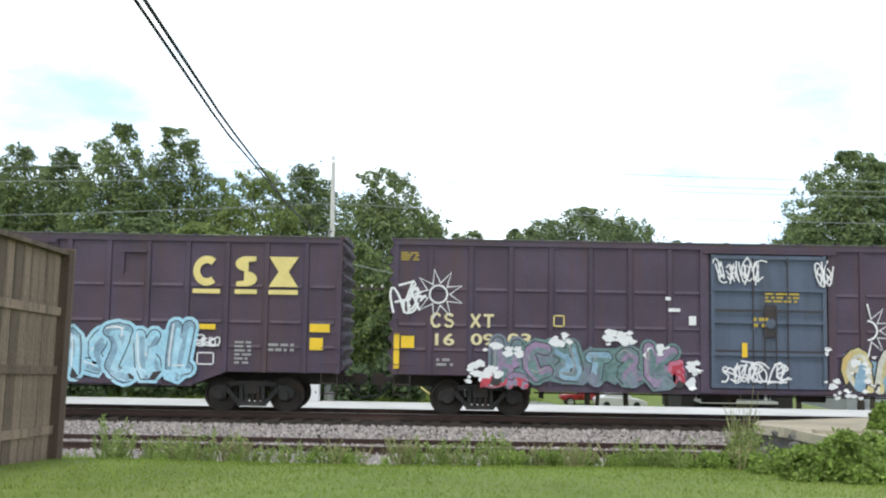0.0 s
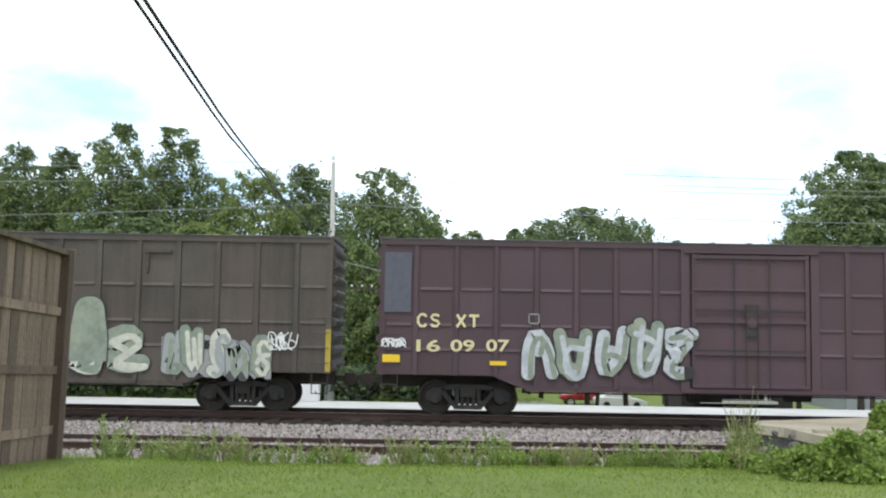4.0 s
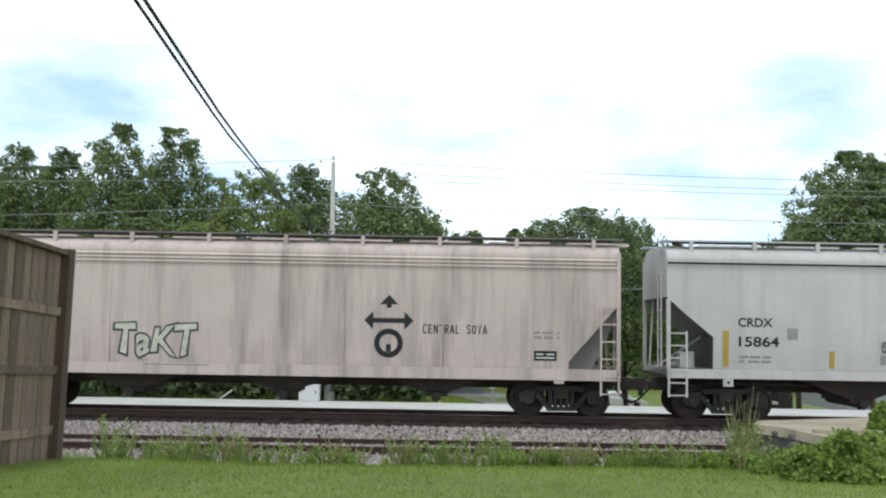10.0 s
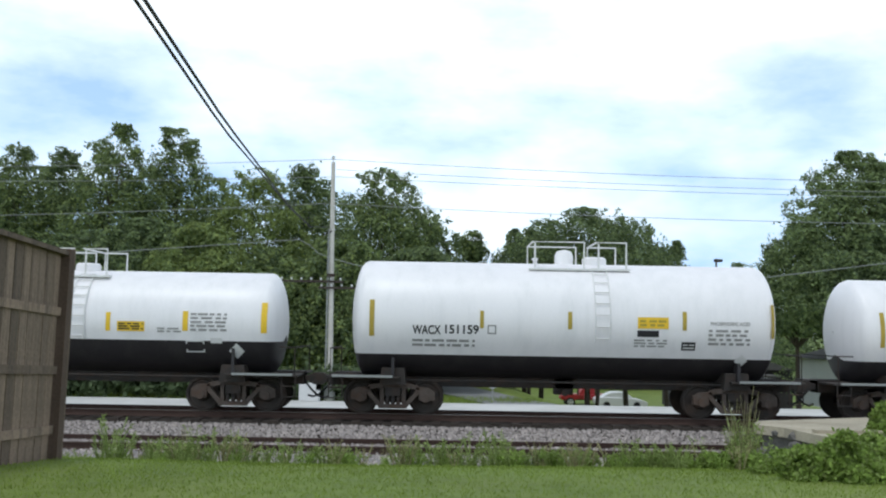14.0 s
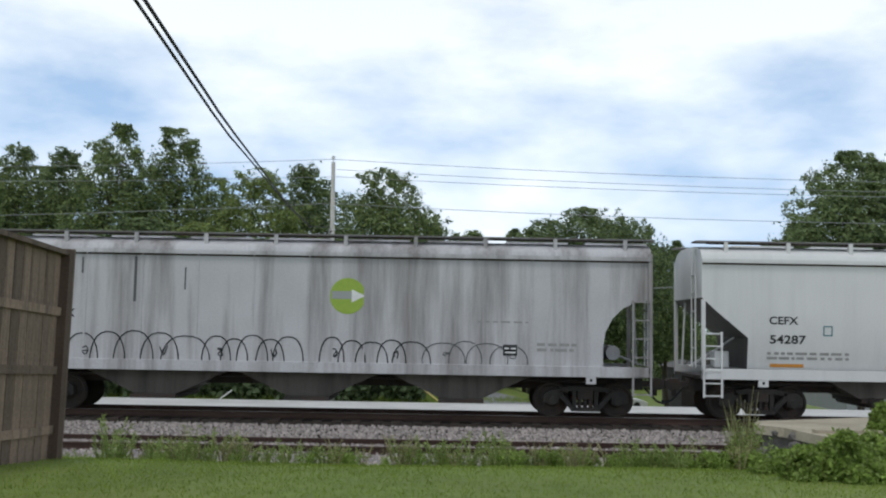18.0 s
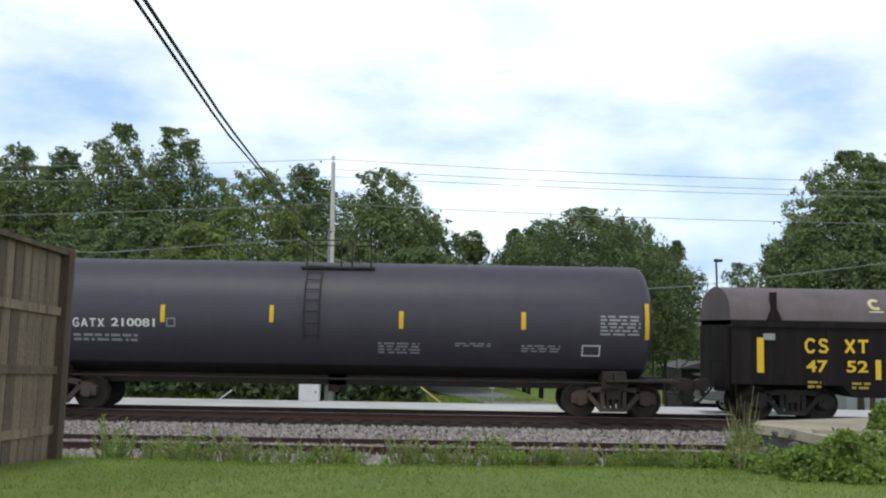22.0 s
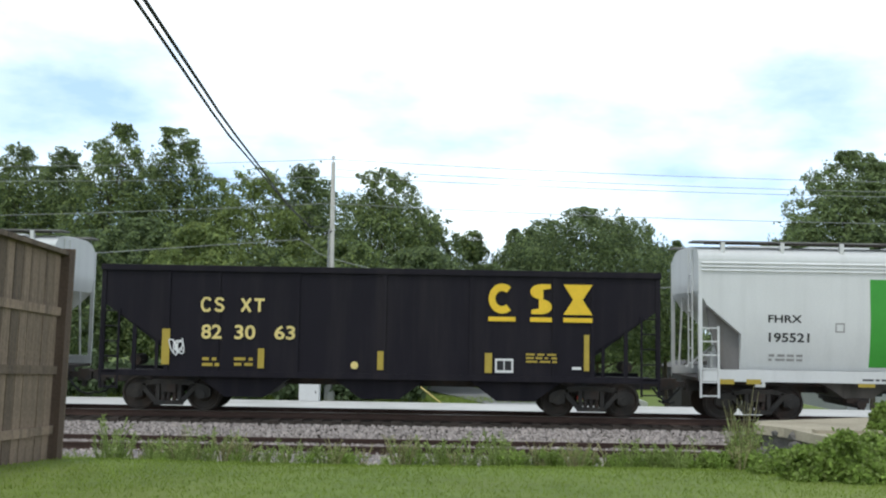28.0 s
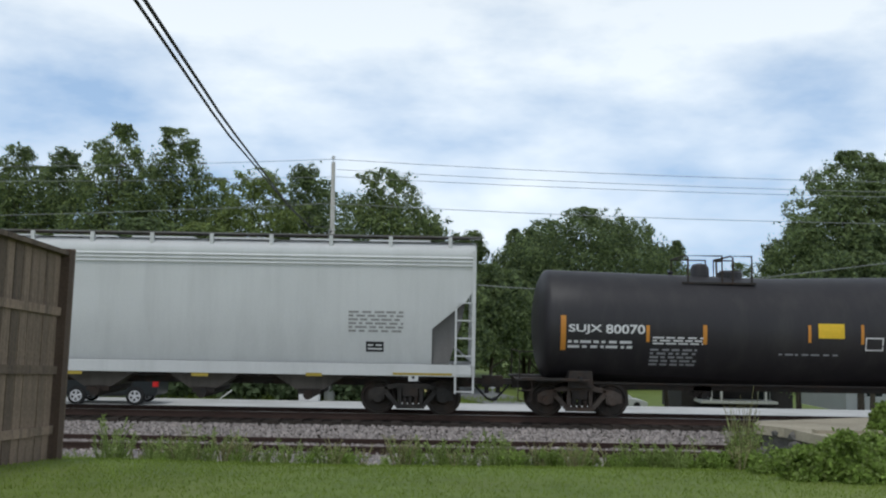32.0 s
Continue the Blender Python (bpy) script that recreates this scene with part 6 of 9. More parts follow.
bars(c6, 0.35, 3.09, 1.14, 3.42, 'faded_yellow', 3, 34)
bars(c6, -0.06, 2.29, 0.38, 2.55, 'dull_yellow', 2, 35)
rect(c6, -1.03, 2.95, -0.78, 3.13, 'white')
rect(c6, -0.70, 1.56, -0.28, 1.94, 'patch_grey')
rect(c6, 0.47, 1.73, 1.12, 1.99, 'teal')
rect(c6, 0.42, 1.49, 0.87, 1.63, 'yellow')
rect(c6, -1.26, 1.52, -1.11, 1.69, 'orange')
tag(c6, -3.05, 2.77, -2.45, 3.27, 'white', 36, 0.04, 2)
tag(c6, -2.97, 2.29, -2.33, 2.67, 'white', 37, 0.04, 3)
piece(c6, 2.27, 0.74, 5.06, 2.07, ['silver'], 'black', 4, 92, None, 0.52, 0.025, 'silver')
piece(c6, 5.11, 0.95, 5.83, 1.76, ['silver'], 'black', 1, 93, None, 0.3, 0.03)
rect(c6, 5.97, 1.51, 6.77, 2.00, 'teal')
csx(c6, 5.14, 3.36, 7.72, 4.19, 'yellow')
stencil(c6, 7.12, 1.66, 7.63, 2.00)
rect(c6, 8.03, 1.55, 8.39, 2.02, 'dull_yellow')
rect(c6, 8.03, 1.39, 8.51, 1.52, 'dull_yellow')
rect(c6, 9.03, 1.79, 9.33, 2.13, 'orange')
tag(c6, 6.90, 1.02, 7.81, 1.32, 'white', 38, 0.05, 5)
tag(c6, 9.51, 1.17, 9.71, 1.94, 'white', 39, 0.04, 2)
rect(c6, 7.32, 1.41, 7.76, 1.52, 'dull_yellow')
rect(c7, -9.55, 1.76, -9.22, 2.08, 'yellow')
rect(c7, -9.70, 1.18, -9.22, 1.39, 'yellow')
block_row(c7, ('ring', 'stack', None, 'hourglass', 'pillar'), -8.73, 2.31, -7.07, 2.64, 'pale_yellow', 0.22)
text(c7, "16", -8.65, 1.80, -8.16, 2.09, 'pale_yellow')
text(c7, "04", -7.71, 1.82, -7.15, 2.11, 'pale_yellow')
text(c7, "09", -6.74, 1.84, -6.18, 2.12, 'pale_yellow')
rect(c7, -8.75, 1.55, -8.17, 1.78, 'teal')
bars(c7, -9.59, 4.06, -9.13, 4.29, 'dull_yellow', 3, 41)
outline_box(c7, -5.56, 2.34, -5.28, 2.62, 'faded_yellow')
word_graffiti(c7, "SION", -5.84, 0.69, -3.18, 1.92, 'navy', 'white')
tag(c7, -2.82, 0.99, -2.16, 1.63, 'white', 42, 0.03, 4)
tag(c7, -6.56, 0.72, -5.87, 1.09, 'white', 43, 0.03, 4)
tag(c7, -3.14, 0.68, -2.66, 1.00, 'white', 44, 0.04, 2)
rect(c7, -2.50, 2.75, -2.12, 2.84, 'white')
rect(c7, -2.57, 2.35, -2.24, 2.40, 'white')
rect(c7, -1.95, 3.03, -1.65, 3.10, 'white')
rect(c7, -1.94, 2.76, -1.70, 2.83, 'white')
rect(c7, -1.38, 2.89, -1.20, 3.20, 'faded_yellow')
bars(c7, -0.78, 3.19, -0.33, 3.35, 'dull_yellow', 2, 45)
bars(c7, 0.27, 3.03, 1.06, 3.39, 'faded_yellow', 3, 46)
circle(c7, 0.05, 2.73, 0.09, 'faded_yellow', 0.06)
tag(c7, -1.04, 1.49, -0.38, 1.89, 'white', 47, 0.05, 4)
tag(c7, 0.47, 1.43, 1.11, 1.77, 'silver', 48, 0.045, 4)
piece(c7, 1.69, 0.80, 6.3, 2.15, ['cream', 'moss', 'cream', 'sand'], 'porch', 6, 107, 'white', 0.38, 0.03, 'moss', None, 0.06)
stencil(c7, 5.99, 1.72, 6.47, 2.01)
rect(c7, -2.54, 0.97, -2.10, 1.07, 'yellow')
rect(c7, 0.51, 0.97, 1.03, 1.06, 'yellow')
csx(c7, 5.97, 3.31, 8.36, 4.11, 'faded_yellow')
bars(c7, 6.97, 1.33, 7.36, 1.77, 'dull_yellow', 3, 49)
rect(c7, 7.90, 1.31, 8.62, 1.96, 'teal')
tag(c7, 7.91, 1.20, 8.60, 1.64, 'silver', 50, 0.045, 4)
rect(c7, 8.97, 1.79, 9.31, 2.08, 'yellow')
rect(c7, 8.99, 1.19, 9.49, 1.39, 'yellow')
tag(c7, 8.76, 1.21, 9.07, 1.61, 'white', 51, 0.04, 1)
tag(c7, 6.1, 0.85, 7.01, 1.35, 'white', 52, 0.025, 3)
rect(c8, -7.93, 1.64, -7.69, 2.63, 'yellow')
text(c8, "BNGX", -7.67, 2.65, -6.69, 2.86, 'black')
text(c8, "30015", -7.66, 2.13, -6.71, 2.41, 'black')
bars(c8, -7.65, 1.83, -6.80, 2.07, 'faint', 2, 53)
outline_box(c8, -5.66, 2.41, -5.39, 2.64, 'faint')
rect(c8, -4.76, 1.68, -4.59, 2.16, 'yellow')
rect(c8, -1.61, 1.74, -1.46, 2.22, 'yellow')
rect(c8, 1.38, 1.79, 1.49, 2.19, 'yellow')
rect(c8, 1.36, 1.64, 1.52, 2.11, 'yellow')
rect(c8, 4.50, 1.66, 4.65, 2.10, 'yellow')
rect(c8, 7.65, 1.62, 7.87, 2.60, 'yellow')
stencil(c8, 5.64, 1.71, 6.05, 1.94, "black", "white")
bars(c8, 6.56, 1.81, 7.49, 2.05, 'faint', 3, 54)
bars(c8, 2.52, 1.79, 2.90, 1.92, 'faint', 1, 55)
bars(c8, -0.22, 1.69, 0.11, 1.81, 'faint', 1, 56)
text(c9, "CSYX", -7.31, 2.38, -6.46, 2.59, 'black')
text(c9, "12607", -7.34, 1.89, -6.49, 2.11, 'black')
bars(c9, -7.34, 1.44, -6.52, 1.69, 'faint', 2, 57)
word_graffiti(c9, "TaKT", -4.54, 1.45, -2.24, 2.34, 'cream', 'grey_dark')
arrows(c9, 2.80, 2.39, 1.42)
block_row(c9, ('ring', 'comb', 'zig', 'pillar', 'flag', 'gable', 'foot', None, 'stack', 'hoop', 'fork', 'gable'), 3.70, 2.18, 5.40, 2.42, 'black')
stencil(c9, 6.65, 1.51, 7.25, 1.77, "black", "white")
bars(c9, 6.64, 2.06, 7.32, 2.31, 'faint', 2, 58)
rect(c9, -3.62, 1.24, -1.91, 1.27, 'faint', lift=0.06)
text(c10, "CRDX", -8.10, 2.49, -7.18, 2.73, 'black')
text(c10, "15864", -8.08, 1.97, -7.01, 2.24, 'black')
rect(c10, -6.80, 2.18, -6.52, 2.47, 'faint')
bars(c10, -8.06, 1.52, -7.22, 1.76, 'faint', 2, 59)
rect(c10, -8.50, 1.43, -8.34, 2.38, 'dull_yellow')
rect(c10, -5.68, 1.43, -5.54, 1.88, 'dull_yellow')
rect(c10, 0.11, 1.46, 0.24, 1.87, 'dull_yellow')
rect(c10, 2.84, 1.43, 2.95, 1.90, 'dull_yellow')
rect(c10, 5.82, 1.55, 5.93, 1.95, 'dull_yellow')
rect(c10, 8.62, 1.67, 8.73, 2.49, 'dull_yellow')
word_graffiti(c10, "WISDOM", -3.63, 1.42, 0.04, 2.16, 'white', 'black')
circle(c10, -3.96, 2.32, 0.15, 'black', 0.11)
circle(c10, 0.13, 2.38, 0.25, 'grey_dark', 0.18)
circle(c10, 4.32, 2.34, 0.15, 'black', 0.11)
tag(c10, -4.26, 1.81, -3.69, 2.23, 'grey_dark', 60, 0.03, 3)
for x, z, r in ((-3.96, 2.32, 0.1), (4.32, 2.34, 0.1)):
    for s in (-1, 1):
        part("marking", lay(Build().ribbon([(x - r, z - s * r), (x + r, z + s * r)], 0.035, -0.0007 * s), c10[1], 0.002), M["black"], c10[0])
rect(c10, -4.33, 1.54, -3.83, 1.80, 'faint')
rect(c10, 4.11, 1.56, 4.62, 1.82, 'faint')
bars(c10, 0.98, 1.53, 1.68, 1.80, 'faint', 3, 61)
bars(c10, 7.12, 1.69, 7.64, 1.87, 'faint', 2, 62)
stencil(c10, 7.87, 1.65, 8.25, 1.87, "black", "white")
block_row(c11, ('stack', 'hoop', 'cup', 'pillar', 'gate', 'comb', 'flag', 'zig'), -7.24, 3.50, -2.38, 4.17, 'white', 0.14)
circle(c11, -6.37, 3.835, 0.17, 'patch_green', lift=0.004)
text(c11, "GIVES A GREEN LIGHT TO INNOVATIONS", -7.24, 2.94, -2.42, 3.16, 'white')
letters(c11, "528113", -6.20, 2.15, -3.28, 2.58, 'white')
rect(c11, -6.65, 1.25, -4.83, 1.67, 'porch')
bars(c11, -6.62, 1.30, -6.21, 1.59, 'white', 2, 63, lift=0.004)
bars(c11, -5.61, 1.32, -5.23, 1.61, 'white', 2, 64, lift=0.004)
rect(c11, -7.66, 1.24, -7.18, 1.47, 'yellow')
outline_box(c11, -2.42, 2.32, -2.08, 2.65, 'faint')
rect(c11, -4.29, 0.83, -3.85, 0.92, 'yellow')
rect(c11, -1.92, 0.84, -1.46, 0.95, 'yellow')
rect(c11, -0.35, 0.85, 0.10, 0.96, 'yellow')
rect(c11, 1.17, 0.87, 1.62, 0.98, 'yellow')
rect(c11, 3.48, 0.93, 3.92, 1.02, 'yellow')
tag(c11, -5.54, 0.73, -3.44, 1.95, 'worn_silver', 65, 0.05, 4)
tag(c11, -3.42, 0.75, -2.46, 1.35, 'white', 66, 0.045, 4)
rect(c11, -2.88, 1.48, -2.33, 1.86, 'porch')
bars(c11, -0.47, 2.04, 0.31, 2.23, 'white', 2, 67)
rect(c11, -0.92, 1.71, -0.32, 1.78, 'white')
rect(c11, 0.28, 1.73, 0.87, 1.80, 'white')
bars(c11, -0.20, 1.29, 0.08, 1.67, 'white', 3, 68)
block_row(c11, ('stack', 'hoop', 'cup', 'pillar', 'gate', 'comb', 'flag', 'zig'), 2.66, 3.52, 6.34, 3.82, 'white', 0.42)
letters(c11, "SERVES", 3.15, 2.83, 5.81, 3.16, 'white', 0.42)
letters(c11, "THESOUTH", 2.71, 2.17, 6.36, 2.51, 'white', 0.42)
piece(c11, 1.98, 0.90, 6.44, 2.25, ['worn_silver', 'worn_red', 'worn_red'], 'worn_silver', 7, 111, None, 0.3, 0.035)
piece(c11, 2.52, 0.69, 4.69, 1.16, ['worn_silver', 'worn_red'], 'silver', 3, 112, None, 0.3, 0.018)
piece(c11, 4.52, 0.64, 5.9, 1.34, ['worn_silver'], 'silver', 2, 113, None, 0.45, 0.018, 'worn_silver')
stencil(c11, 6.75, 1.54, 7.30, 1.88)
rect(c11, 6.68, 1.25, 7.19, 1.48, 'yellow')
bars(c11, 6.78, 4.26, 7.27, 4.40, 'white', 1, 69)
rect(c11, 1.26, 0.88, 1.71, 0.99, 'yellow')
rect(c11, 3.49, 0.86, 4.02, 0.95, 'yellow')
rect(c12, -5.88, 1.95, -5.65, 2.92, 'yellow')
rect(c12, -3.66, 2.06, -3.50, 2.54, 'yellow')
rect(c12, -0.51, 2.06, -0.34, 2.56, 'yellow')
rect(c12, 1.72, 2.11, 1.84, 2.60, 'yellow')
rect(c12, 3.76, 2.14, 3.90, 2.66, 'yellow')
rect(c12, 5.84, 2.11, 6.00, 2.92, 'yellow')
block_row(c12, ('hook', 'gable', 'pillar', 'hourglass'), -4.63, 2.04, -3.80, 2.27, 'black')
text(c12, "52826", -3.45, 2.02, -2.43, 2.27, 'black')
rect(c12, 2.02, 2.11, 2.75, 2.37, 'yellow')
bars(c12, 2.06, 2.14, 2.72, 2.34, 'black', 3, 70, lift=0.004)
bars(c12, -4.62, 1.62, -2.53, 1.87, 'white', 2, 71)
bars(c12, -1.79, 1.45, -0.96, 1.87, 'grey_mark', 4, 72)
bars(c12, 3.97, 2.12, 4.93, 2.64, 'faint', 5, 73)
bars(c12, -1.79, 2.03, -0.85, 2.17, 'faint', 2, 74)
bars(c12, 3.09, 2.08, 3.72, 2.23, 'faint', 2, 75)
outline_box(c12, 3.84, 1.57, 4.33, 1.89, 'white')
rect(c12, 4.50, 1.82, 4.81, 1.96, 'white')
diamond(c12, 5.19, 1.62, 0.21, 'white')
text(c13, "WACX", -4.07, 2.16, -3.32, 2.40, 'black')
text(c13, "151159", -3.21, 2.18, -2.32, 2.42, 'black')
outline_box(c13, -2.09, 2.19, -1.86, 2.43, 'faint')
rect(c13, -5.21, 2.09, -5.08, 3.05, 'dull_yellow')
rect(c13, -2.29, 2.34, -2.19, 2.80, 'dull_yellow')
rect(c13, 0.03, 2.35, 0.14, 2.81, 'dull_yellow')
rect(c13, 3.05, 2.37, 3.16, 2.86, 'dull_yellow')
rect(c13, 5.39, 2.19, 5.49, 3.08, 'dull_yellow')
rect(c13, 1.87, 2.40, 2.68, 2.70, 'yellow')
bars(c13, 1.93, 2.44, 2.62, 2.65, 'dull_yellow', 2, 76, lift=0.004)
rect(c13, 1.86, 2.18, 2.43, 2.35, 'black')
stencil(c13, 3.04, 1.84, 3.41, 2.06, "black", "white")
text(c13, "PHOSPHORIC ACID", 3.79, 2.51, 4.83, 2.61, 'faint')
bars(c13, 3.74, 1.97, 4.84, 2.43, 'faint', 4, 77)
bars(c13, -4.07, 1.82, -2.42, 2.06, 'faint', 2, 78)
bars(c13, 1.78, 1.90, 2.65, 2.13, 'faint', 3, 79)
diamond(c13, 4.66, 1.58, 0.18, 'white')
text(c14, "WACX", -5.39, 1.91, -4.69, 2.12, 'black')
text(c14, "151196", -4.50, 1.93, -3.63, 2.14, 'black')
rect(c14, -6.44, 2.00, -6.32, 2.93, 'dull_yellow')
rect(c14, -3.60, 2.26, -3.51, 2.72, 'dull_yellow')
rect(c14, -0.73, 2.28, -0.64, 2.72, 'dull_yellow')
tag(c14, -2.78, 1.89, -1.66, 2.17, 'faint', 80, 0.03, 5)
bars(c14, -5.39, 1.56, -3.83, 1.80, 'white', 2, 81)
outline_box(c14, -3.27, 1.94, -3.04, 2.16, 'faint')
rect(c15, -8.48, 0.66, -7.98, 0.81, 'yellow')
rect(c15, -4.91, 0.61, -4.41, 0.77, 'yellow')
rect(c15, -2.23, 0.61, -1.71, 0.78, 'yellow')
rect(c15, 1.51, 0.60, 2.02, 0.76, 'yellow')
rect(c15, 4.23, 0.61, 4.73, 0.76, 'yellow')
rect(c15, 7.92, 0.67, 8.37, 0.82, 'yellow')
rect(c15, 9.50, 0.75, 9.93, 0.97, 'yellow')
rect(c15, 9.52, 0.99, 9.92, 1.11, 'white')
text(c15, "JTSX", -7.20, 0.66, -6.72, 0.89, 'white')
text(c15, "54828", -6.31, 0.69, -5.78, 0.91, 'white')
outline_box(c15, -1.22, 0.63, -0.94, 0.89, 'white')
stencil(c15, 5.44, 0.68, 5.88, 0.97)
bars(c15, -3.61, 0.63, -3.22, 0.92, 'faint', 3, 82)
text(c16, "CGEX", -7.12, 2.46, -6.17, 2.68, 'black')
text(c16, "1999", -7.09, 2.01, -6.27, 2.22, 'black')
bars(c16, -7.12, 1.65, -6.34, 1.85, 'faint', 2, 83)
rect(c16, -6.05, 3.63, -6.00, 4.05, 'grey_dark')
rect(c16, -4.65, 2.90, -4.58, 4.10, 'grey_dark')
rect(c16, -3.31, 3.23, -3.27, 3.82, 'grey_dark')
arches(c16, -6.3, 1.22, -2.87, 2.15, 'black', 5, 121)
arches(c16, -2.64, 1.27, -0.27, 2.12, 'black', 5, 122)
arches(c16, 0.38, 1.29, 3.01, 2.05, 'black', 5, 123)
arches(c16, 3.3, 1.4, 5.6, 2.0, 'grey_dark', 4, 124, 0.022)
circle(c16, 1.03, 3.13, 0.48, 'lime')
rect(c16, 0.60, 3.05, 1.13, 3.26, 'patch_grey', lift=0.004)
triangle(c16, 1.13, 3.31, 1.50, 3.14, 1.13, 2.96, 'white', 0.004)
stencil(c16, 5.16, 1.63, 5.53, 1.92, "black", "white")
bars(c16, 6.05, 1.73, 7.10, 2.01, 'faint', 2, 84)
bars(c16, 4.48, 2.48, 5.82, 2.55, 'faint', 1, 85)
text(c17, "CEFX", -8.07, 2.57, -7.30, 2.78, 'black')
text(c17, "54287", -8.05, 2.06, -7.09, 2.29, 'black')
outline_box(c17, -6.64, 2.28, -6.39, 2.55, 'teal')
bars(c17, -8.11, 1.62, -5.94, 1.87, 'faint', 2, 86)
rect(c17, -8.02, 1.44, -7.13, 1.53, 'orange')
rect(c17, -4.94, 1.42, -4.49, 1.52, 'orange')
rect(c17, -2.46, 1.42, -1.97, 1.53, 'orange')
rect(c17, -0.04, 1.43, 0.40, 1.53, 'orange')
rect(c17, 2.30, 1.46, 2.77, 1.55, 'orange')
rect(c17, 4.75, 1.48, 5.17, 1.58, 'orange')
rect(c17, 7.28, 1.53, 8.12, 1.64, 'orange')
bars(c17, -0.66, 2.04, 1.06, 2.32, 'faint', 3, 87)
bars(c17, 6.44, 2.01, 7.21, 2.25, 'faint', 3, 88)
stencil(c17, 7.57, 1.72, 7.89, 1.95, "black", "white")
rect(c17, 0.97, 3.45, 1.02, 3.75, 'grey_dark')
text(c18, "EQUX", -8.33, 2.46, -7.39, 2.73, 'black')
text(c18, "641020", -8.32, 2.08, -7.21, 2.30, 'black')
outline_box(c18, -5.80, 2.21, -5.52, 2.49, 'faint')
rect(c18, -8.73, 1.63, -8.60, 2.56, 'dull_yellow')
rect(c18, -6.34, 1.64, -6.23, 2.09, 'dull_yellow')
rect(c18, -3.37, 1.72, -3.27, 2.12, 'dull_yellow')
rect(c18, 0.03, 1.65, 0.10, 2.17, 'dull_yellow')
bars(c18, -8.33, 1.66, -7.40, 1.91, 'faint', 2, 89)
arches(c18, -1.0, 1.2, 0.7, 1.5, 'pink', 5, 90, 0.045)
tag(c18, -0.75, 1.55, 0.6, 1.9, 'hop_lilac', 90, 0.04, 4)
piece(c18, 3.16, 1.16, 6.39, 2.29, ['hop_lilac'], 'pink', 6, 137, None, 0.33, 0.035)
rect(c18, 6.03, 1.65, 6.22, 2.16, 'orange')
stencil(c18, 3.41, 1.92, 3.82, 2.21, "black", "white")
bars(c18, 7.23, 1.72, 7.95, 2.51, 'faint', 6, 91)
rect(c18, 8.50, 1.64, 8.62, 2.56, 'dull_yellow')
tag(c18, 9.27, 3.16, 10.02, 3.44, 'pink', 92, 0.03, 4)
tag(c18, 6.46, 1.24, 9.52, 1.49, 'red', 93, 0.025, 10)
rect(c18, 0.04, 1.62, 0.17, 2.09, 'dull_yellow')
rect(c18, 2.95, 1.64, 3.06, 2.07, 'dull_yellow')
block_row(c19, ('hook', 'gable', 'pillar', 'hourglass'), -6.88, 2.21, -6.06, 2.43, 'white')
text(c19, "210081", -5.87, 2.23, -4.72, 2.45, 'white')
outline_box(c19, -4.42, 2.24, -4.18, 2.48, 'faint')
rect(c19, -7.88, 2.12, -7.73, 3.04, 'yellow')
rect(c19, -4.58, 2.36, -4.46, 2.82, 'yellow')
rect(c19, -1.70, 2.40, -1.59, 2.85, 'yellow')
bars(c19, -6.88, 1.82, -5.12, 2.06, 'grey_mark', 2, 94)
rect(c19, 1.72, 2.29, 1.84, 2.75, 'yellow')
rect(c19, 4.95, 2.32, 5.07, 2.78, 'yellow')
rect(c19, 8.21, 2.10, 8.34, 3.06, 'yellow')
bars(c19, 7.04, 2.19, 8.10, 2.75, 'grey_mark', 6, 95)
outline_box(c19, 6.57, 1.64, 7.06, 1.94, 'white')
bars(c19, 1.17, 1.62, 2.28, 1.94, 'grey_mark', 4, 96)
bars(c19, 3.21, 1.84, 4.15, 1.96, 'grey_mark', 2, 97)
bars(c19, 4.97, 1.72, 6.00, 1.93, 'grey_mark', 3, 98)
block_row(c20, ('ring', 'stack', None, 'hourglass', 'pillar'), -6.52, 1.85, -4.85, 2.20, 'yellow', 0.22)
text(c20, "47", -6.50, 1.33, -5.93, 1.65, 'yellow')
text(c20, "52", -5.43, 1.34, -4.86, 1.65, 'yellow')
text(c20, "14", -4.27, 1.31, -3.81, 1.63, 'yellow')
csx(c20, 3.90, 1.40, 6.61, 2.24, 'yellow')
rect(c20, -7.79, 1.30, -7.61, 2.22, 'yellow')
rect(c20, -4.67, 1.16, -4.52, 1.68, 'yellow')
rect(c20, -1.66, 1.14, -1.53, 1.70, 'yellow')
rect(c20, 1.72, 1.17, 1.85, 1.68, 'yellow')
rect(c20, 4.68, 1.22, 4.80, 1.73, 'yellow')
rect(c20, 7.63, 1.27, 7.76, 2.21, 'yellow')
rect(c20, -7.62, 2.16, -7.31, 2.33, 'patch_grey')
stencil(c20, 5.90, 0.89, 6.39, 1.21)
rect(c20, -0.40, 1.47, 0.47, 1.90, 'porch_patch')
rect(c20, -2.34, 1.21, -2.05, 2.05, 'porch_patch')
csx(c20, -4.79, 2.92, -3.29, 3.29, 'pale_yellow')
csx(c20, 3.61, 2.94, 5.05, 3.31, 'pale_yellow')
bars(c20, -6.46, 0.90, -6.11, 1.13, 'dull_yellow', 2, 99)
bars(c20, -5.30, 0.89, -4.81, 1.11, 'dull_yellow', 2, 100)
text(c21, "ADMX", -6.68, 2.23, -5.71, 2.48, 'black')
text(c21, "50028", -5.52, 2.25, -4.56, 2.50, 'black')
outline_box(c21, -4.47, 2.26, -4.17, 2.52, 'faint')
bars(c21, -6.67, 1.74, -5.50, 1.95, 'faint', 2, 101)
bars(c21, -2.52, 1.73, -1.30, 1.97, 'faint', 3, 102)
bars(c21, -0.43, 1.77, 0.64, 1.87, 'faint', 1, 103)
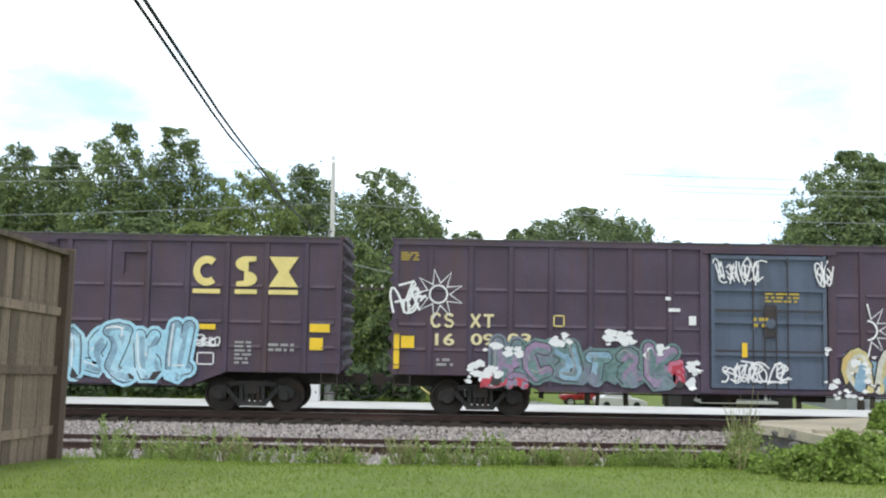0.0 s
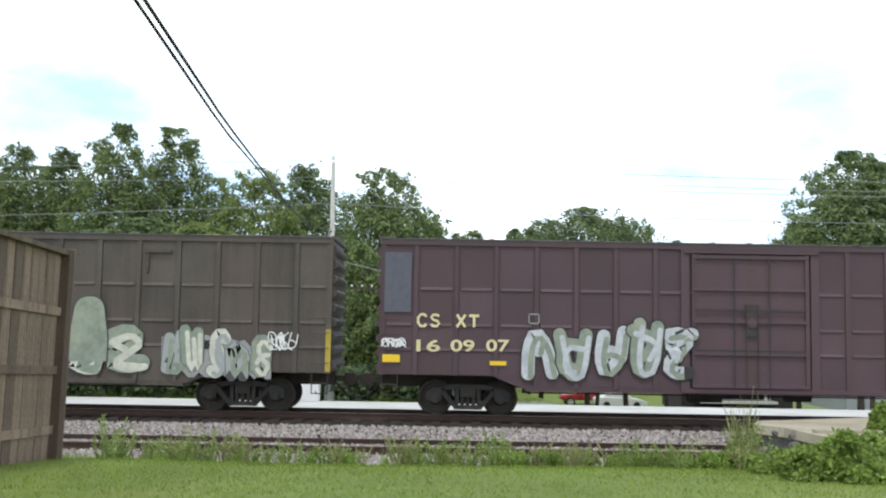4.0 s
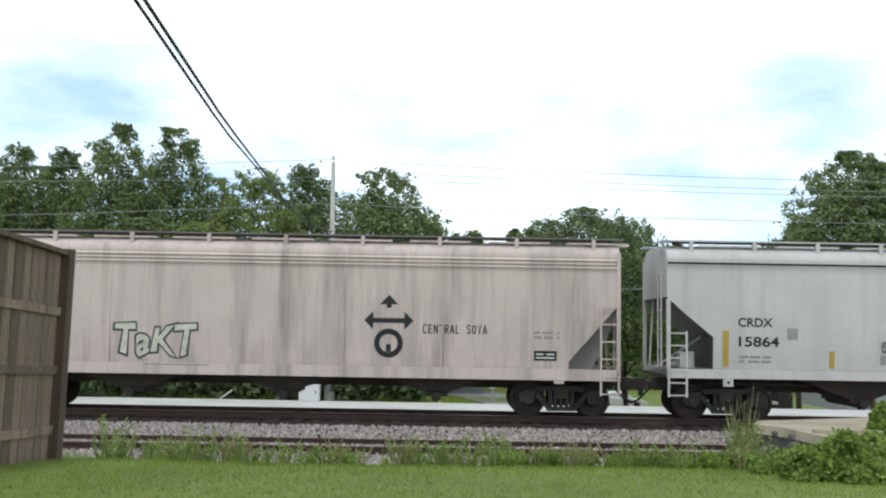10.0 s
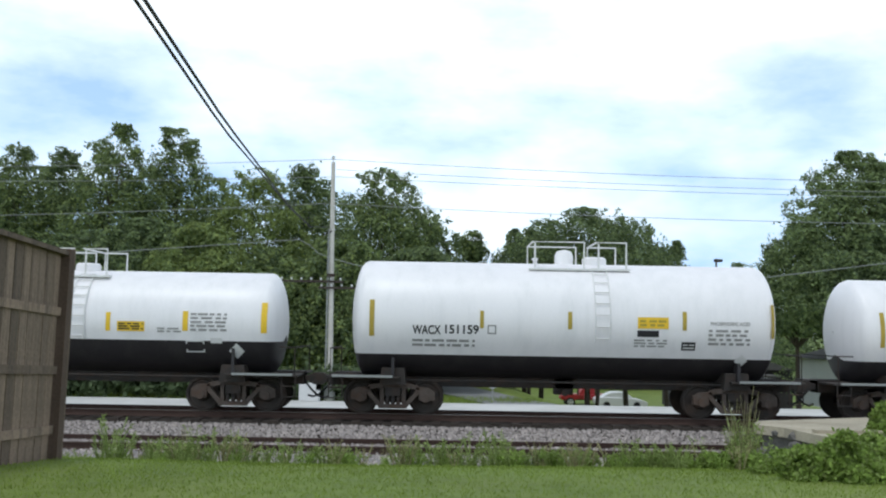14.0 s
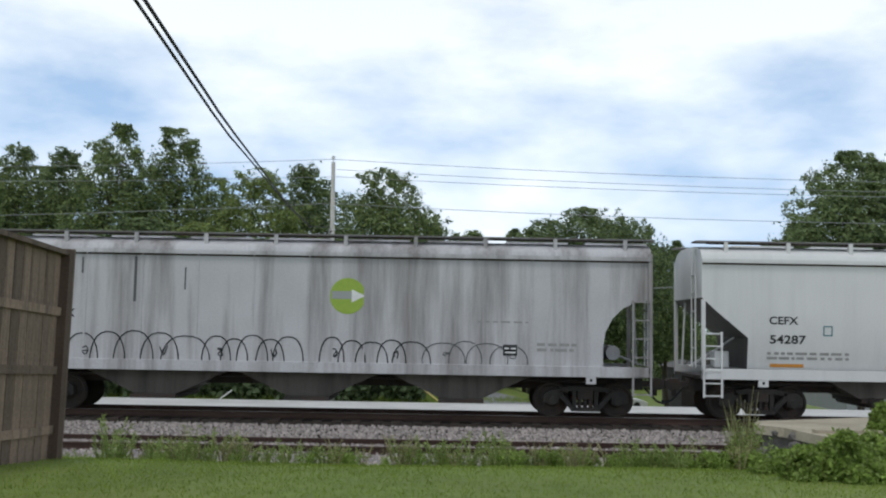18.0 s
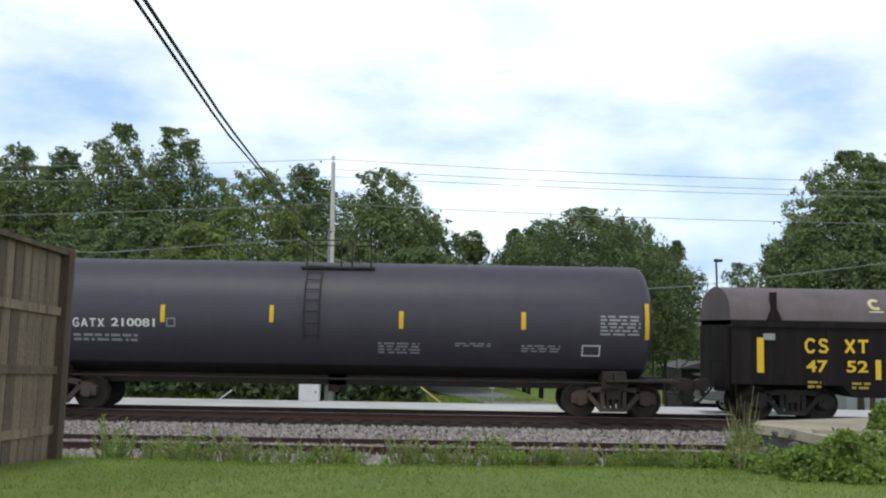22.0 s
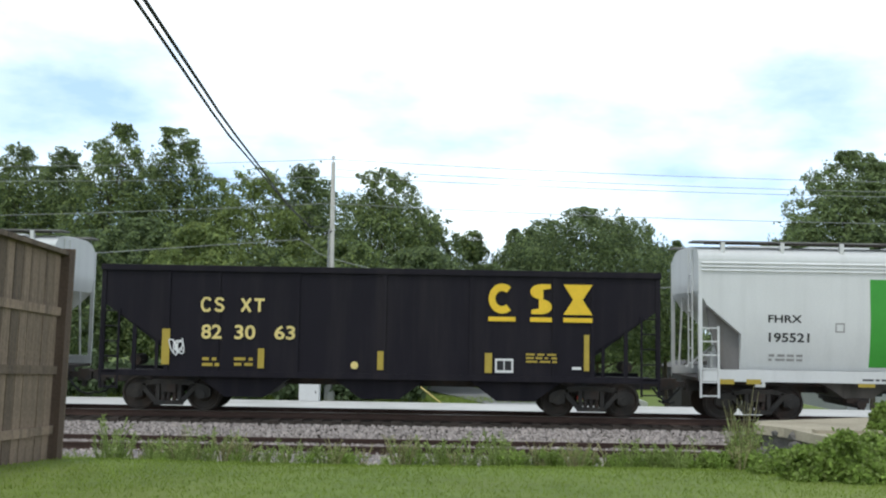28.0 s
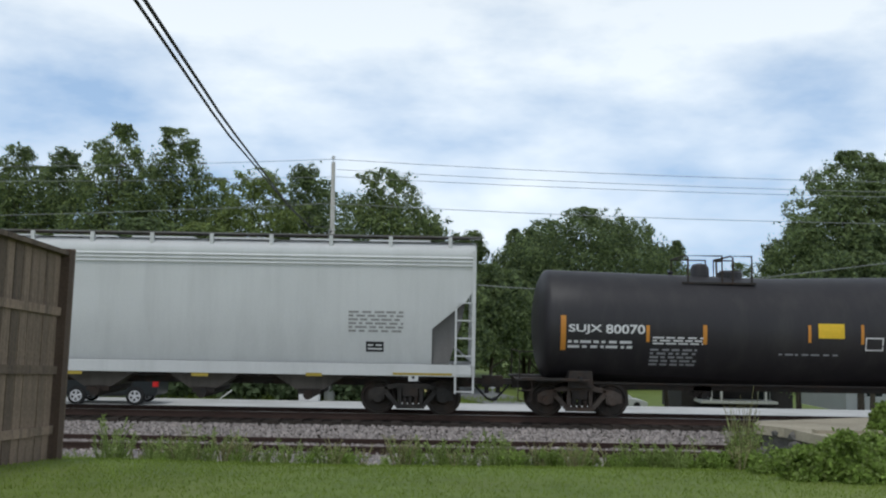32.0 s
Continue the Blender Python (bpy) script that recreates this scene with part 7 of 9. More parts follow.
stencil(c21, 5.84, 1.75, 6.28, 2.07, "black", "white")
rect(c21, -8.78, 0.98, -8.06, 1.05, 'dull_yellow', lift=0.06)
rect(c21, -5.16, 0.93, -4.71, 1.04, 'dull_yellow', lift=0.06)
rect(c21, -2.66, 0.98, -1.89, 1.07, 'dull_yellow', lift=0.06)
rect(c21, -0.03, 1.02, 0.79, 1.13, 'dull_yellow', lift=0.06)
rect(c21, 2.50, 1.06, 3.17, 1.15, 'dull_yellow', lift=0.06)
rect(c21, 5.41, 1.09, 5.78, 1.22, 'dull_yellow', lift=0.06)
rect(c21, 6.75, 1.27, 6.92, 1.42, 'white', lift=0.06)
text(c22, "ACFX", -6.59, 2.72, -5.95, 2.93, 'black')
text(c22, "59325", -6.62, 2.23, -5.76, 2.43, 'black')
outline_box(c22, -6.51, 1.91, -6.10, 2.01, 'black')
bars(c22, -6.61, 1.65, -5.89, 1.88, 'faint', 2, 104)
bars(c22, -4.70, 1.16, -3.52, 1.27, 'grey_dark', 1, 105, lift=0.06)
bars(c22, 5.13, 2.18, 6.13, 2.78, 'faint', 6, 106)
stencil(c22, 6.03, 1.71, 6.40, 1.97, "black", "white")
bars(c23, 4.90, 2.04, 6.05, 2.80, 'faint', 8, 107)
rect(c23, 7.22, 1.60, 7.37, 2.57, 'orange')
rect(c23, 4.25, 1.67, 4.36, 2.15, 'orange')
stencil(c23, 6.15, 1.65, 6.58, 1.92, "black", "white")
bars(c23, 4.93, 1.58, 5.69, 1.86, 'faint', 2, 108)
block_row(c24, ('ring', 'stack', None, 'hourglass', 'pillar'), -4.75, 2.67, -3.07, 3.02, 'faded_yellow', 0.22)
text(c24, "82", -4.72, 1.94, -4.18, 2.32, 'faded_yellow')
text(c24, "30", -3.84, 1.94, -3.29, 2.32, 'faded_yellow')
text(c24, "63", -2.79, 1.95, -2.24, 2.32, 'faded_yellow')
csx(c24, 2.85, 2.53, 5.60, 3.53, 'yellow')
rect(c24, -5.75, 1.25, -5.54, 2.19, 'dull_yellow')
rect(c24, -3.21, 1.19, -3.04, 1.71, 'dull_yellow')
rect(c24, -0.06, 1.20, 0.10, 1.69, 'dull_yellow')
rect(c24, 2.77, 1.17, 2.96, 1.69, 'dull_yellow')
rect(c24, 5.38, 1.26, 5.52, 2.21, 'dull_yellow')
circle(c24, -0.66, 1.31, 0.10, 'faded_yellow')
stencil(c24, 3.04, 1.18, 3.52, 1.55)
tag(c24, -5.45, 1.48, -5.15, 1.97, 'white', 109, 0.03, 2)
bars(c24, 3.85, 1.44, 4.67, 1.72, 'dull_yellow', 3, 110)
bars(c24, -4.67, 1.20, -4.22, 1.49, 'dull_yellow', 2, 111)
bars(c24, -3.83, 1.22, -3.34, 1.50, 'dull_yellow', 2, 112)
rect(c24, 5.07, 1.29, 5.31, 1.36, 'white')
text(c25, "FHRX", -6.79, 2.62, -5.89, 2.82, 'black')
text(c25, "195521", -6.77, 2.10, -5.69, 2.35, 'black')
outline_box(c25, -5.01, 2.38, -4.76, 2.63, 'faint')
bars(c25, -6.75, 1.58, -5.85, 1.81, 'faint', 2, 113)
rect(c25, -4.08, 1.47, -3.36, 3.80, 'green')
bars(c25, 5.36, 2.17, 6.82, 2.78, 'faint', 6, 114)
stencil(c25, 5.92, 1.68, 6.40, 1.95, "black", "white")
rect(c25, -8.14, 0.98, -7.72, 1.11, 'dull_yellow', lift=0.06)
rect(c25, -7.40, 0.99, -7.02, 1.12, 'dull_yellow', lift=0.06)
rect(c25, -4.46, 0.96, -4.02, 1.05, 'dull_yellow', lift=0.06)
rect(c25, -1.29, 0.95, -0.85, 1.05, 'dull_yellow', lift=0.06)
rect(c25, 0.98, 0.97, 1.43, 1.07, 'dull_yellow', lift=0.06)
rect(c25, 4.02, 1.01, 4.46, 1.10, 'dull_yellow', lift=0.06)
rect(c25, 6.52, 1.06, 7.41, 1.16, 'dull_yellow', lift=0.06)
bars(c25, -4.35, 1.10, -3.19, 1.20, 'grey_dark', 1, 115, lift=0.06)
text(c26, "BPRX", -6.93, 2.60, -6.07, 2.81, 'black')
letters(c26, "206226", -7.10, 2.09, -5.54, 2.31, 'black')
tag(c26, -7.11, 1.76, -6.28, 2.03, 'black', 116, 0.035, 4)
rect(c26, -7.37, 1.39, -7.24, 2.35, 'yellow')
rect(c26, -5.09, 1.43, -4.99, 1.87, 'yellow')
bars(c26, -7.10, 1.46, -5.08, 1.66, 'faint', 2, 117)
rect(c26, -4.27, 1.41, -3.59, 3.75, 'deep_green')
rect(c26, -3.60, 1.45, -1.77, 2.22, 'patch_grey')
rect(c26, -1.81, 1.39, -0.46, 2.55, 'patch_grey', lift=0.003)
rect(c26, -0.47, 1.51, 5.47, 2.32, 'patch_grey')
rect(c26, -4.55, 1.06, 5.05, 1.29, 'patch_grey', lift=0.035)
tag(c26, -1.43, 1.55, -0.49, 1.81, 'black', 118, 0.05, 3)
stencil(c26, 5.65, 1.70, 6.10, 1.98, "black", "white")
circle(c26, -5.67, 2.57, 0.06, 'black')
bars(c26, -0.47, 2.40, 1.03, 2.50, 'faint', 1, 119)
tag(c26, 6.89, 2.54, 7.57, 2.74, 'black', 120, 0.05, 3)
rect(c26, 7.13, 1.45, 7.32, 2.39, 'yellow')
text(c27, "FHRX", -6.84, 2.64, -5.95, 2.85, 'black')
text(c27, "195533", -6.85, 2.15, -5.65, 2.37, 'black')
outline_box(c27, -5.10, 2.40, -4.85, 2.65, 'faint')
bars(c27, -6.83, 1.60, -5.94, 1.83, 'faint', 2, 121)
rect(c27, -4.17, 1.49, -3.45, 3.79, 'green')
bars(c27, 5.31, 2.17, 6.76, 2.77, 'faint', 6, 122)
stencil(c27, 5.78, 1.67, 6.25, 1.94, "black", "white")
rect(c27, -8.75, 0.95, -8.27, 1.05, 'dull_yellow', lift=0.06)
rect(c27, -7.53, 1.00, -7.08, 1.10, 'dull_yellow', lift=0.06)
rect(c27, -4.69, 0.97, -4.24, 1.07, 'dull_yellow', lift=0.06)
rect(c27, -2.13, 0.96, -1.65, 1.05, 'dull_yellow', lift=0.06)
rect(c27, 1.22, 0.96, 1.67, 1.05, 'dull_yellow', lift=0.06)
rect(c27, 4.23, 1.01, 4.65, 1.10, 'dull_yellow', lift=0.06)
rect(c27, 6.51, 1.08, 8.07, 1.14, 'dull_yellow', lift=0.06)
bars(c27, -4.29, 1.10, -3.09, 1.20, 'grey_dark', 1, 123, lift=0.06)
text(c28, "SUJX", -5.66, 2.23, -4.77, 2.49, 'white')
text(c28, "80070", -4.68, 2.25, -3.64, 2.50, 'white')
rect(c28, -5.87, 1.80, -5.73, 2.72, 'orange')
rect(c28, -3.61, 2.05, -3.52, 2.49, 'orange')
rect(c28, -2.11, 2.01, -2.00, 2.52, 'orange')
rect(c28, 0.67, 2.10, 0.75, 2.56, 'orange')
rect(c28, 2.07, 2.08, 2.15, 2.59, 'orange')
rect(c28, 0.94, 2.22, 1.63, 2.61, 'yellow')
bars(c28, -5.68, 1.84, -3.97, 2.10, 'white', 2, 124)
bars(c28, -3.44, 1.98, -2.10, 2.21, 'white', 3, 125)
bars(c28, -3.49, 1.41, -2.25, 1.90, 'grey_mark', 5, 126)
outline_box(c28, 2.19, 1.91, 2.67, 2.26, 'white')
bars(c28, -0.09, 1.74, 1.48, 1.82, 'grey_mark', 1, 127)


# ---- woods and trees ----
def leaf_cloud(lobes, count, size, seed, flat_share=0.0):
    """Small bent leaf clumps scattered in and over the lobes of a crown."""
    rng = np.random.default_rng(seed)
    w = np.array([l[3] * l[4] * l[5] for l in lobes]) ** 0.75
    pick = rng.choice(len(lobes), count, p=w / w.sum())
    lob = np.array(lobes)[pick]
    d = rng.normal(size=(count, 3))
    d /= np.linalg.norm(d, axis=1)[:, None]
    r = np.where(rng.random(count) < 0.16, rng.uniform(1.0, 1.4, count), rng.uniform(0.4, 1.08, count) ** 0.5)
    p = lob[:, :3] + d * lob[:, 3:6] * r[:, None]
    a = rng.normal(size=(count, 3))
    a /= np.linalg.norm(a, axis=1)[:, None]
    b = np.cross(a, rng.normal(size=(count, 3)))
    b /= np.linalg.norm(b, axis=1)[:, None]
    s = size * rng.uniform(0.6, 1.3, count)[:, None]
    c = np.cross(a, b)
    v = np.stack([p - a * s, p + b * s * 0.55 + c * s * 0.15, p + a * s, p - b * s * 0.55 + c * s * 0.15], 1).reshape(-1, 3)
    return v


def waves(p, length, seed):
    """A soft random field with about the given wavelength, near zero mean and unit spread."""
    rng = np.random.default_rng(seed)
    f = np.zeros(len(p))
    for k in range(9):
        d = rng.normal(size=3)
        d *= 2 * np.pi / (length * rng.uniform(0.7, 1.5)) / np.linalg.norm(d)
        f += np.sin(p @ d + rng.uniform(0, 6.28))
    return f * 0.47


def crown_cloud(width, h, low, count, size, seed, shape):
    """Leaves spread through a ragged crown with hollows, most of them turned outwards and up."""
    rng = np.random.default_rng(seed)
    n = count * 4
    u = rng.random(n) ** 0.85
    edge = width * 0.53 * np.sin(np.pi * np.minimum(0.955, 0.30 + 0.655 * u)) ** 0.65
    rho, a = np.sqrt(rng.random(n)) * 1.12, rng.uniform(0, 2 * np.pi, n)
    p = np.stack([np.cos(a) * rho * edge, np.sin(a) * rho * edge * 0.75, h * (low + (1 - low) * u * 1.03)], 1)

    def clumps(q):
        return waves(q, 1.9, shape) * 0.6 + waves(q, 0.8, shape + 1) * 0.5

    field = clumps(p) + rng.normal(0, 0.3, n)
    limit = -0.55 + 1.25 * np.clip((rho - 0.55) / 0.55, 0, 1) + 0.95 * np.clip((u - 0.7) / 0.3, 0, 1)
    p = p[(field > limit) & (p[:, 2] < h * 1.02)][:count]
    count = len(p)
    out = p - np.array([0, 0, h * (low + 0.4 * (1 - low))])
    out /= np.linalg.norm(out, axis=1)[:, None] + 1e-6
    slope = np.stack([clumps(p + e) - clumps(p - e) for e in np.eye(3) * 0.15], 1)
    slope /= np.linalg.norm(slope, axis=1)[:, None] + 1e-6
    nrm = rng.normal(size=(count, 3)) * 0.32 + out * 0.35 - slope * 0.75 + np.array([0, 0, 0.4])
    nrm /= np.linalg.norm(nrm, axis=1)[:, None]
    a = np.cross(nrm, rng.normal(size=(count, 3)))
    a /= np.linalg.norm(a, axis=1)[:, None]
    b = np.cross(nrm, a)
    s = size * rng.uniform(0.6, 1.35, count)[:, None]
    return np.stack([p - a * s, p + b * s * 0.55, p + a * s, p - b * s * 0.55], 1).reshape(-1, 3)


def leaf_mesh(name, v, mat):
    n = len(v) // 4
    me = bpy.data.meshes.new(name)
    me.vertices.add(len(v))
    me.vertices.foreach_set("co", v.astype(np.float32).ravel())
    me.loops.add(n * 4)
    me.loops.foreach_set("vertex_index", np.arange(n * 4, dtype=np.int32))
    me.polygons.add(n)
    me.polygons.foreach_set("loop_start", np.arange(0, n * 4, 4, dtype=np.int32))
    me.materials.append(mat)
    me.update()
    me.validate()
    return me


def tree(label, x, y, top, width, low, seed, mats, leaves=7000, size=0.30, airy=0.0):
    """A trunk with limbs and a crown made of many lobes of leaves."""
    rnd = random.Random(seed)
    g = ground_height(x, y)
    t = thing("tree", label, "tree", "trees behind the road", (x, y, g - 0.1))
    h = top - g
    trunk = Build()
    pts, r = [(0, 0, 0)], 0.013 * h + 0.03
    px = py = 0.0
    for k in range(1, 6):
        px, py = px + rnd.uniform(-0.15, 0.15), py + rnd.uniform(-0.15, 0.15)
        pts.append((px, py, h * 0.17 * k))
    for k in range(5):
        trunk.rod(pts[k], pts[k + 1], r * (1 - 0.18 * k), 9, r * (1 - 0.18 * (k + 1)))
    part("trunk", trunk, M["bark"], t)
    limbs = Build()
    for k in range(22):
        f = (k + 0.5) / 22
        z = h * (low + (1 - low) * (0.05 + 0.85 * f))
        spread = width * 0.45 * (math.sin(math.pi * min(0.955, 0.30 + 0.66 * f)) ** 0.65)
        a = k * 2.4 + rnd.uniform(-0.6, 0.6)
        d = spread * rnd.uniform(0.5, 1.0)
        limbs.rod(pts[min(5, max(1, int(z / h * 5)))], (math.cos(a) * d, math.sin(a) * d * 0.7, z), 0.04 + 0.003 * h, 5, 0.015)
    tagged(part("branchwork", limbs, M["bark"], t), kind="stuff")
    for k, m in enumerate(mats):
        part("crown", leaf_mesh("crown", crown_cloud(width, h, low, int(leaves * 1.12 * (0.5, 0.32, 0.18)[k]), size * 0.5, seed * 7 + k, seed), M[m]), None, t)
    return t


GREEN = ("leaf", "leaf_dark", "leaf_light")
DARK = ("leaf_dark", "leaf", "leaf")
BRIGHT = ("leaf", "leaf_light", "leaf_light")
tree("tall broad-leaved tree with a loose green crown", -27.4, 62, 13.5, 6.6, 0.12, 3, GREEN, 22000, 0.21)
tree("tall open-crowned tree with dark green leaves", -20.4, 60, 14.4, 6.3, 0.2, 4, GREEN, 22000, 0.21)
tree("tall open-crowned tree with dark green leaves", -17.5, 63, 14.8, 6.2, 0.2, 5, GREEN, 22000, 0.21)
tree("dark green tree among taller neighbours", -25.8, 66, 14.0, 5.1, 0.15, 6, DARK, 22000, 0.21)
tree("broad light green tree behind the utility pole", -12.3, 64, 12.5, 9.4, 0.05, 7, BRIGHT, 34000, 0.21)
tree("thin-crowned tree behind the utility pole", -9.6, 68, 13.7, 6.2, 0.1, 8, DARK, 22000, 0.21)
tree("broad dense green tree at the wood edge", -3.7, 62, 12.3, 8.7, 0.05, 9, GREEN, 34000, 0.21)
tree("dark green tree at the wood edge", -0.8, 66, 10.2, 5.6, 0.05, 10, DARK, 22000, 0.21)
tree("small green tree at the wood edge", 1.9, 72, 9.7, 5.0, 0.05, 11, GREEN, 22000, 0.21)
tree("wide round-crowned dark green tree", 10.1, 68, 10.7, 13.9, 0.27, 12, DARK, 44000, 0.21)
tree("dark green tree beside the wide one", 6.1, 72, 9.6, 6.6, 0.3, 13, DARK, 22000, 0.21)
tree("low dark green tree", 16.5, 72, 8.9, 6.1, 0.3, 14, DARK, 22000, 0.21)
tree("distant dark green tree", 27.3, 88, 8.5, 8.1, 0.05, 15, DARK, 22000, 0.21)
tree("dark green tree beside the large one", 23.2, 64, 9.6, 5.9, 0.4, 16, DARK, 22000, 0.21)
tree("large leafy tree with a full green crown", 25.5, 60, 13.4, 9.8, 0.36, 17, ("leaf", "leaf_dark", "leaf"), 40000, 0.21)
tree("large leafy tree with a full green crown", 30.9, 62, 14.8, 10.5, 0.3, 18, ("leaf", "leaf_dark", "leaf"), 40000, 0.21)
tree("low dark tree at the wood edge", -16.4, 54, 8.0, 8.3, 0.2, 19, DARK, 34000, 0.21)
tree("low light green tree at the wood edge", -12.8, 52, 7.6, 6.6, 0.2, 20, BRIGHT, 22000, 0.21)
tree("low dark tree at the wood edge", -20.2, 55, 7.4, 7.7, 0.2, 21, DARK, 34000, 0.21)
tree("low green tree at the wood edge", -5.6, 53, 6.9, 8.2, 0.2, 22, GREEN, 34000, 0.21)
tree("low green tree at the wood edge", -9.1, 52, 6.4, 6.6, 0.2, 23, GREEN, 22000, 0.21)
tree("low dark tree at the wood edge", -1.4, 54, 6.7, 7.6, 0.2, 24, DARK, 34000, 0.21)
tree("low dark tree under the wide one", 5.9, 66, 6.3, 9.3, 0.34, 25, DARK, 34000, 0.21)
tree("low dark tree under the wide one", 10.6, 67, 6.2, 7.0, 0.36, 26, DARK, 22000, 0.21)
tree("low dark tree at the wood edge", 3.0, 60, 6.2, 6.3, 0.25, 27, DARK, 22000, 0.21)
tree("tall leafy tree at the wood edge", -30.6, 60, 12.3, 8.4, 0.1, 28, GREEN, 34000, 0.21)
tree("low dark tree at the wood edge", 24.9, 57, 8.1, 8.8, 0.42, 29, DARK, 34000, 0.21)
tree("dark tree filling the wood behind", -29.6, 72, 13.6, 9.1, 0.05, 60, DARK, 14000, 0.24)
tree("dark tree filling the wood behind", -23.1, 74, 14.0, 10.3, 0.05, 61, DARK, 14000, 0.24)
tree("green tree filling the wood behind", -17.0, 72, 13.0, 6.8, 0.05, 62, GREEN, 14000, 0.24)
tree("dark tree filling the wood behind", -9.3, 74, 13.2, 8.9, 0.05, 63, DARK, 14000, 0.24)
tree("dark tree filling the wood behind", -4.5, 74, 12.4, 10.3, 0.05, 64, DARK, 14000, 0.24)
tree("dark tree filling the wood behind", 28.6, 72, 13.3, 7.8, 0.05, 65, DARK, 14000, 0.24)
tree("dark tree filling the wood behind", -32.9, 72, 12.3, 7.3, 0.05, 66, DARK, 14000, 0.24)
tree("green tree beside the wide one", 13.9, 74, 10.8, 8.4, 0.3, 67, GREEN, 14000, 0.24)
tree("green tree beside the wide one", 7.3, 72, 10.2, 7.8, 0.3, 68, GREEN, 14000, 0.24)
for k in range(8):
    tree("distant dark tree beyond the lawn", 3 + 5.4 * k, 116 + 3 * (k % 3), 3.6 + 0.9 * (k % 2), 9.5, 0.0, 80 + k, DARK, 7000, 0.34)


# ---- beyond the road ----
pole = thing("utility_pole", "tall weathered grey wooden utility pole by the road", "utility pole", at=(-5.33, 47, -1.3))
part("shaft", Build().rod((0.06, 0, 0), (-0.05, 0, 11.55), 0.14, 14, 0.10), M["pole"], pole, smooth=True)
part("base_sleeve", Build().rod((0.06, 0, 0), (0.05, 0, 1.0), 0.27, 14), M["concrete"], pole)
part("pin", Build().rod((-0.05, 0, 11.55), (-0.05, 0, 11.75), 0.03).lathe([(11.7, 0.05), (11.76, 0.09), (11.84, 0.09), (11.88, 0.04)], 10, "z", (-0.05, 0, 0)), M["cabinet"], pole)
part("bracket", Build().pipe([(0, -0.1, 8.2), (-0.45, -0.12, 8.0)], 0.03).box(-0.18, 0.18, -0.3, -0.12, 6.0, 6.14), M["steel_dark"], pole)
part("conduit", Build().rod((-0.15, -0.15, 0.2), (-0.17, -0.12, 8.3), 0.035), M["wire_grey"], pole)
for z, x0, x1 in ((5.72, -2.5, 0.6), (5.42, -0.6, 2.6)):
    arm = part("crossarm", Build().box(x0, x1, -0.2, -0.1, z, z + 0.09), M["sleeper"], pole)
    for i in range(7):
        x = x0 + 0.15 + (x1 - x0 - 0.3) * i / 6
        part("insulator", Build().lathe([(z + 0.1, 0.02), (z + 0.13, 0.04), (z + 0.2, 0.04), (z + 0.23, 0.015)], 8, "z", (x, -0.15, 0)), M["cabinet"], arm)


def cable(label, pts, r, mat, sag=0.0):
    line = []
    for (a, c) in zip(pts, pts[1:]):
        a, c = Vector(a), Vector(c)
        n = 14 if sag > 0.05 else 1
        line += [a.lerp(c, k / n) - Vector((0, 0, sag * 4 * (k / n) * (1 - k / n))) for k in range(n)]
    b = Build().pipe(line + [Vector(pts[-1])], r, 5)
    return solid("overhead_cable", b, M[mat], label, "cable", "overhead cables")


cable("thin grey power line along the road", [(-60, 47, 10.4), (-5.38, 47, 10.4), (55, 47, 10.6)], 0.013, "wire_grey", 0.75)
cable("thin grey power line along the road", [(-5.2, 47, 9.9), (55, 47, 9.9)], 0.013, "wire_grey", 0.65)
cable("thin grey power line along the road", [(-60, 47.2, 9.6), (-5.2, 47.2, 9.58), (55, 47.2, 9.7)], 0.013, "wire_grey", 0.6)
cable("pale cable along the road", [(-60, 47, 7.3), (-5.5, 47, 8.25), (55, 47, 8.6)], 0.015, "wire_grey", 0.7)
cable("pale telephone cable with a slack loop", [(-60, 46.8, 6.4), (-16.3, 46.8, 5.66), (-6.9, 46.8, 6.45), (-6.4, 46.8, 6.2), (-5.95, 46.8, 5.8), (-5.4, 46.8, 5.62)], 0.017, "wire_grey", 0.02)
cable("pale telephone cable sagging along the road", [(-5.25, 46.8, 5.55), (-0.63, 46.8, 4.6), (5.88, 46.8, 4.24), (12.1, 46.8, 4.56), (40, 46.8, 8.5)], 0.017, "wire_grey", 0.06)
cable("black service cable dropping from the pole", [(-2.3, -4, 4.6), (-2.93, 9.0, 5.34), (-3.37, 14.0, 5.37), (-3.79, 17.0, 5.63), (-4.26, 21.5, 5.91), (-4.93, 29.0, 6.21), (-5.21, 33.0, 6.29), (-5.62, 41.0, 6.48), (-5.64, 46.9, 7.09)], 0.019, "wire")
cable("black service cable dropping from the pole", [(-2.15, -4, 4.6), (-2.84, 9.0, 5.34), (-3.27, 14.0, 5.37), (-3.67, 17.0, 5.63), (-4.16, 21.5, 5.91), (-4.88, 29.0, 6.21), (-5.15, 33.0, 6.29), (-5.55, 41.0, 6.48), (-5.56, 46.9, 7.09)], 0.021, "wire")

box = thing("utility_cabinet", "white metal utility cabinet beside the pole", "cabinet", at=(-6.05, 45.7, -1.2))
part("housing", Build().box(-0.46, 0.46, -0.3, 0.3, 0.06, 0.9), M["cabinet"], box, bevel=0.02)
part("plinth", Build().box(-0.5, 0.5, -0.34, 0.34, 0, 0.07), M["concrete"], box)
part("door_leaf", Build().box(-0.42, 0.42, -0.315, -0.298, 0.12, 0.84), M["cabinet"], box)
part("latch", Build().box(0.3, 0.34, -0.335, -0.314, 0.45, 0.55), M["steel_dark"], box)

sign = thing("road_sign", "grey octagonal road sign on a thin post", "road sign", at=(2.5, 47.6, -1.25))
part("post", Build().box(-0.03, 0.03, -0.02, 0.02, 0, 1.3), M["wire_grey"], sign)
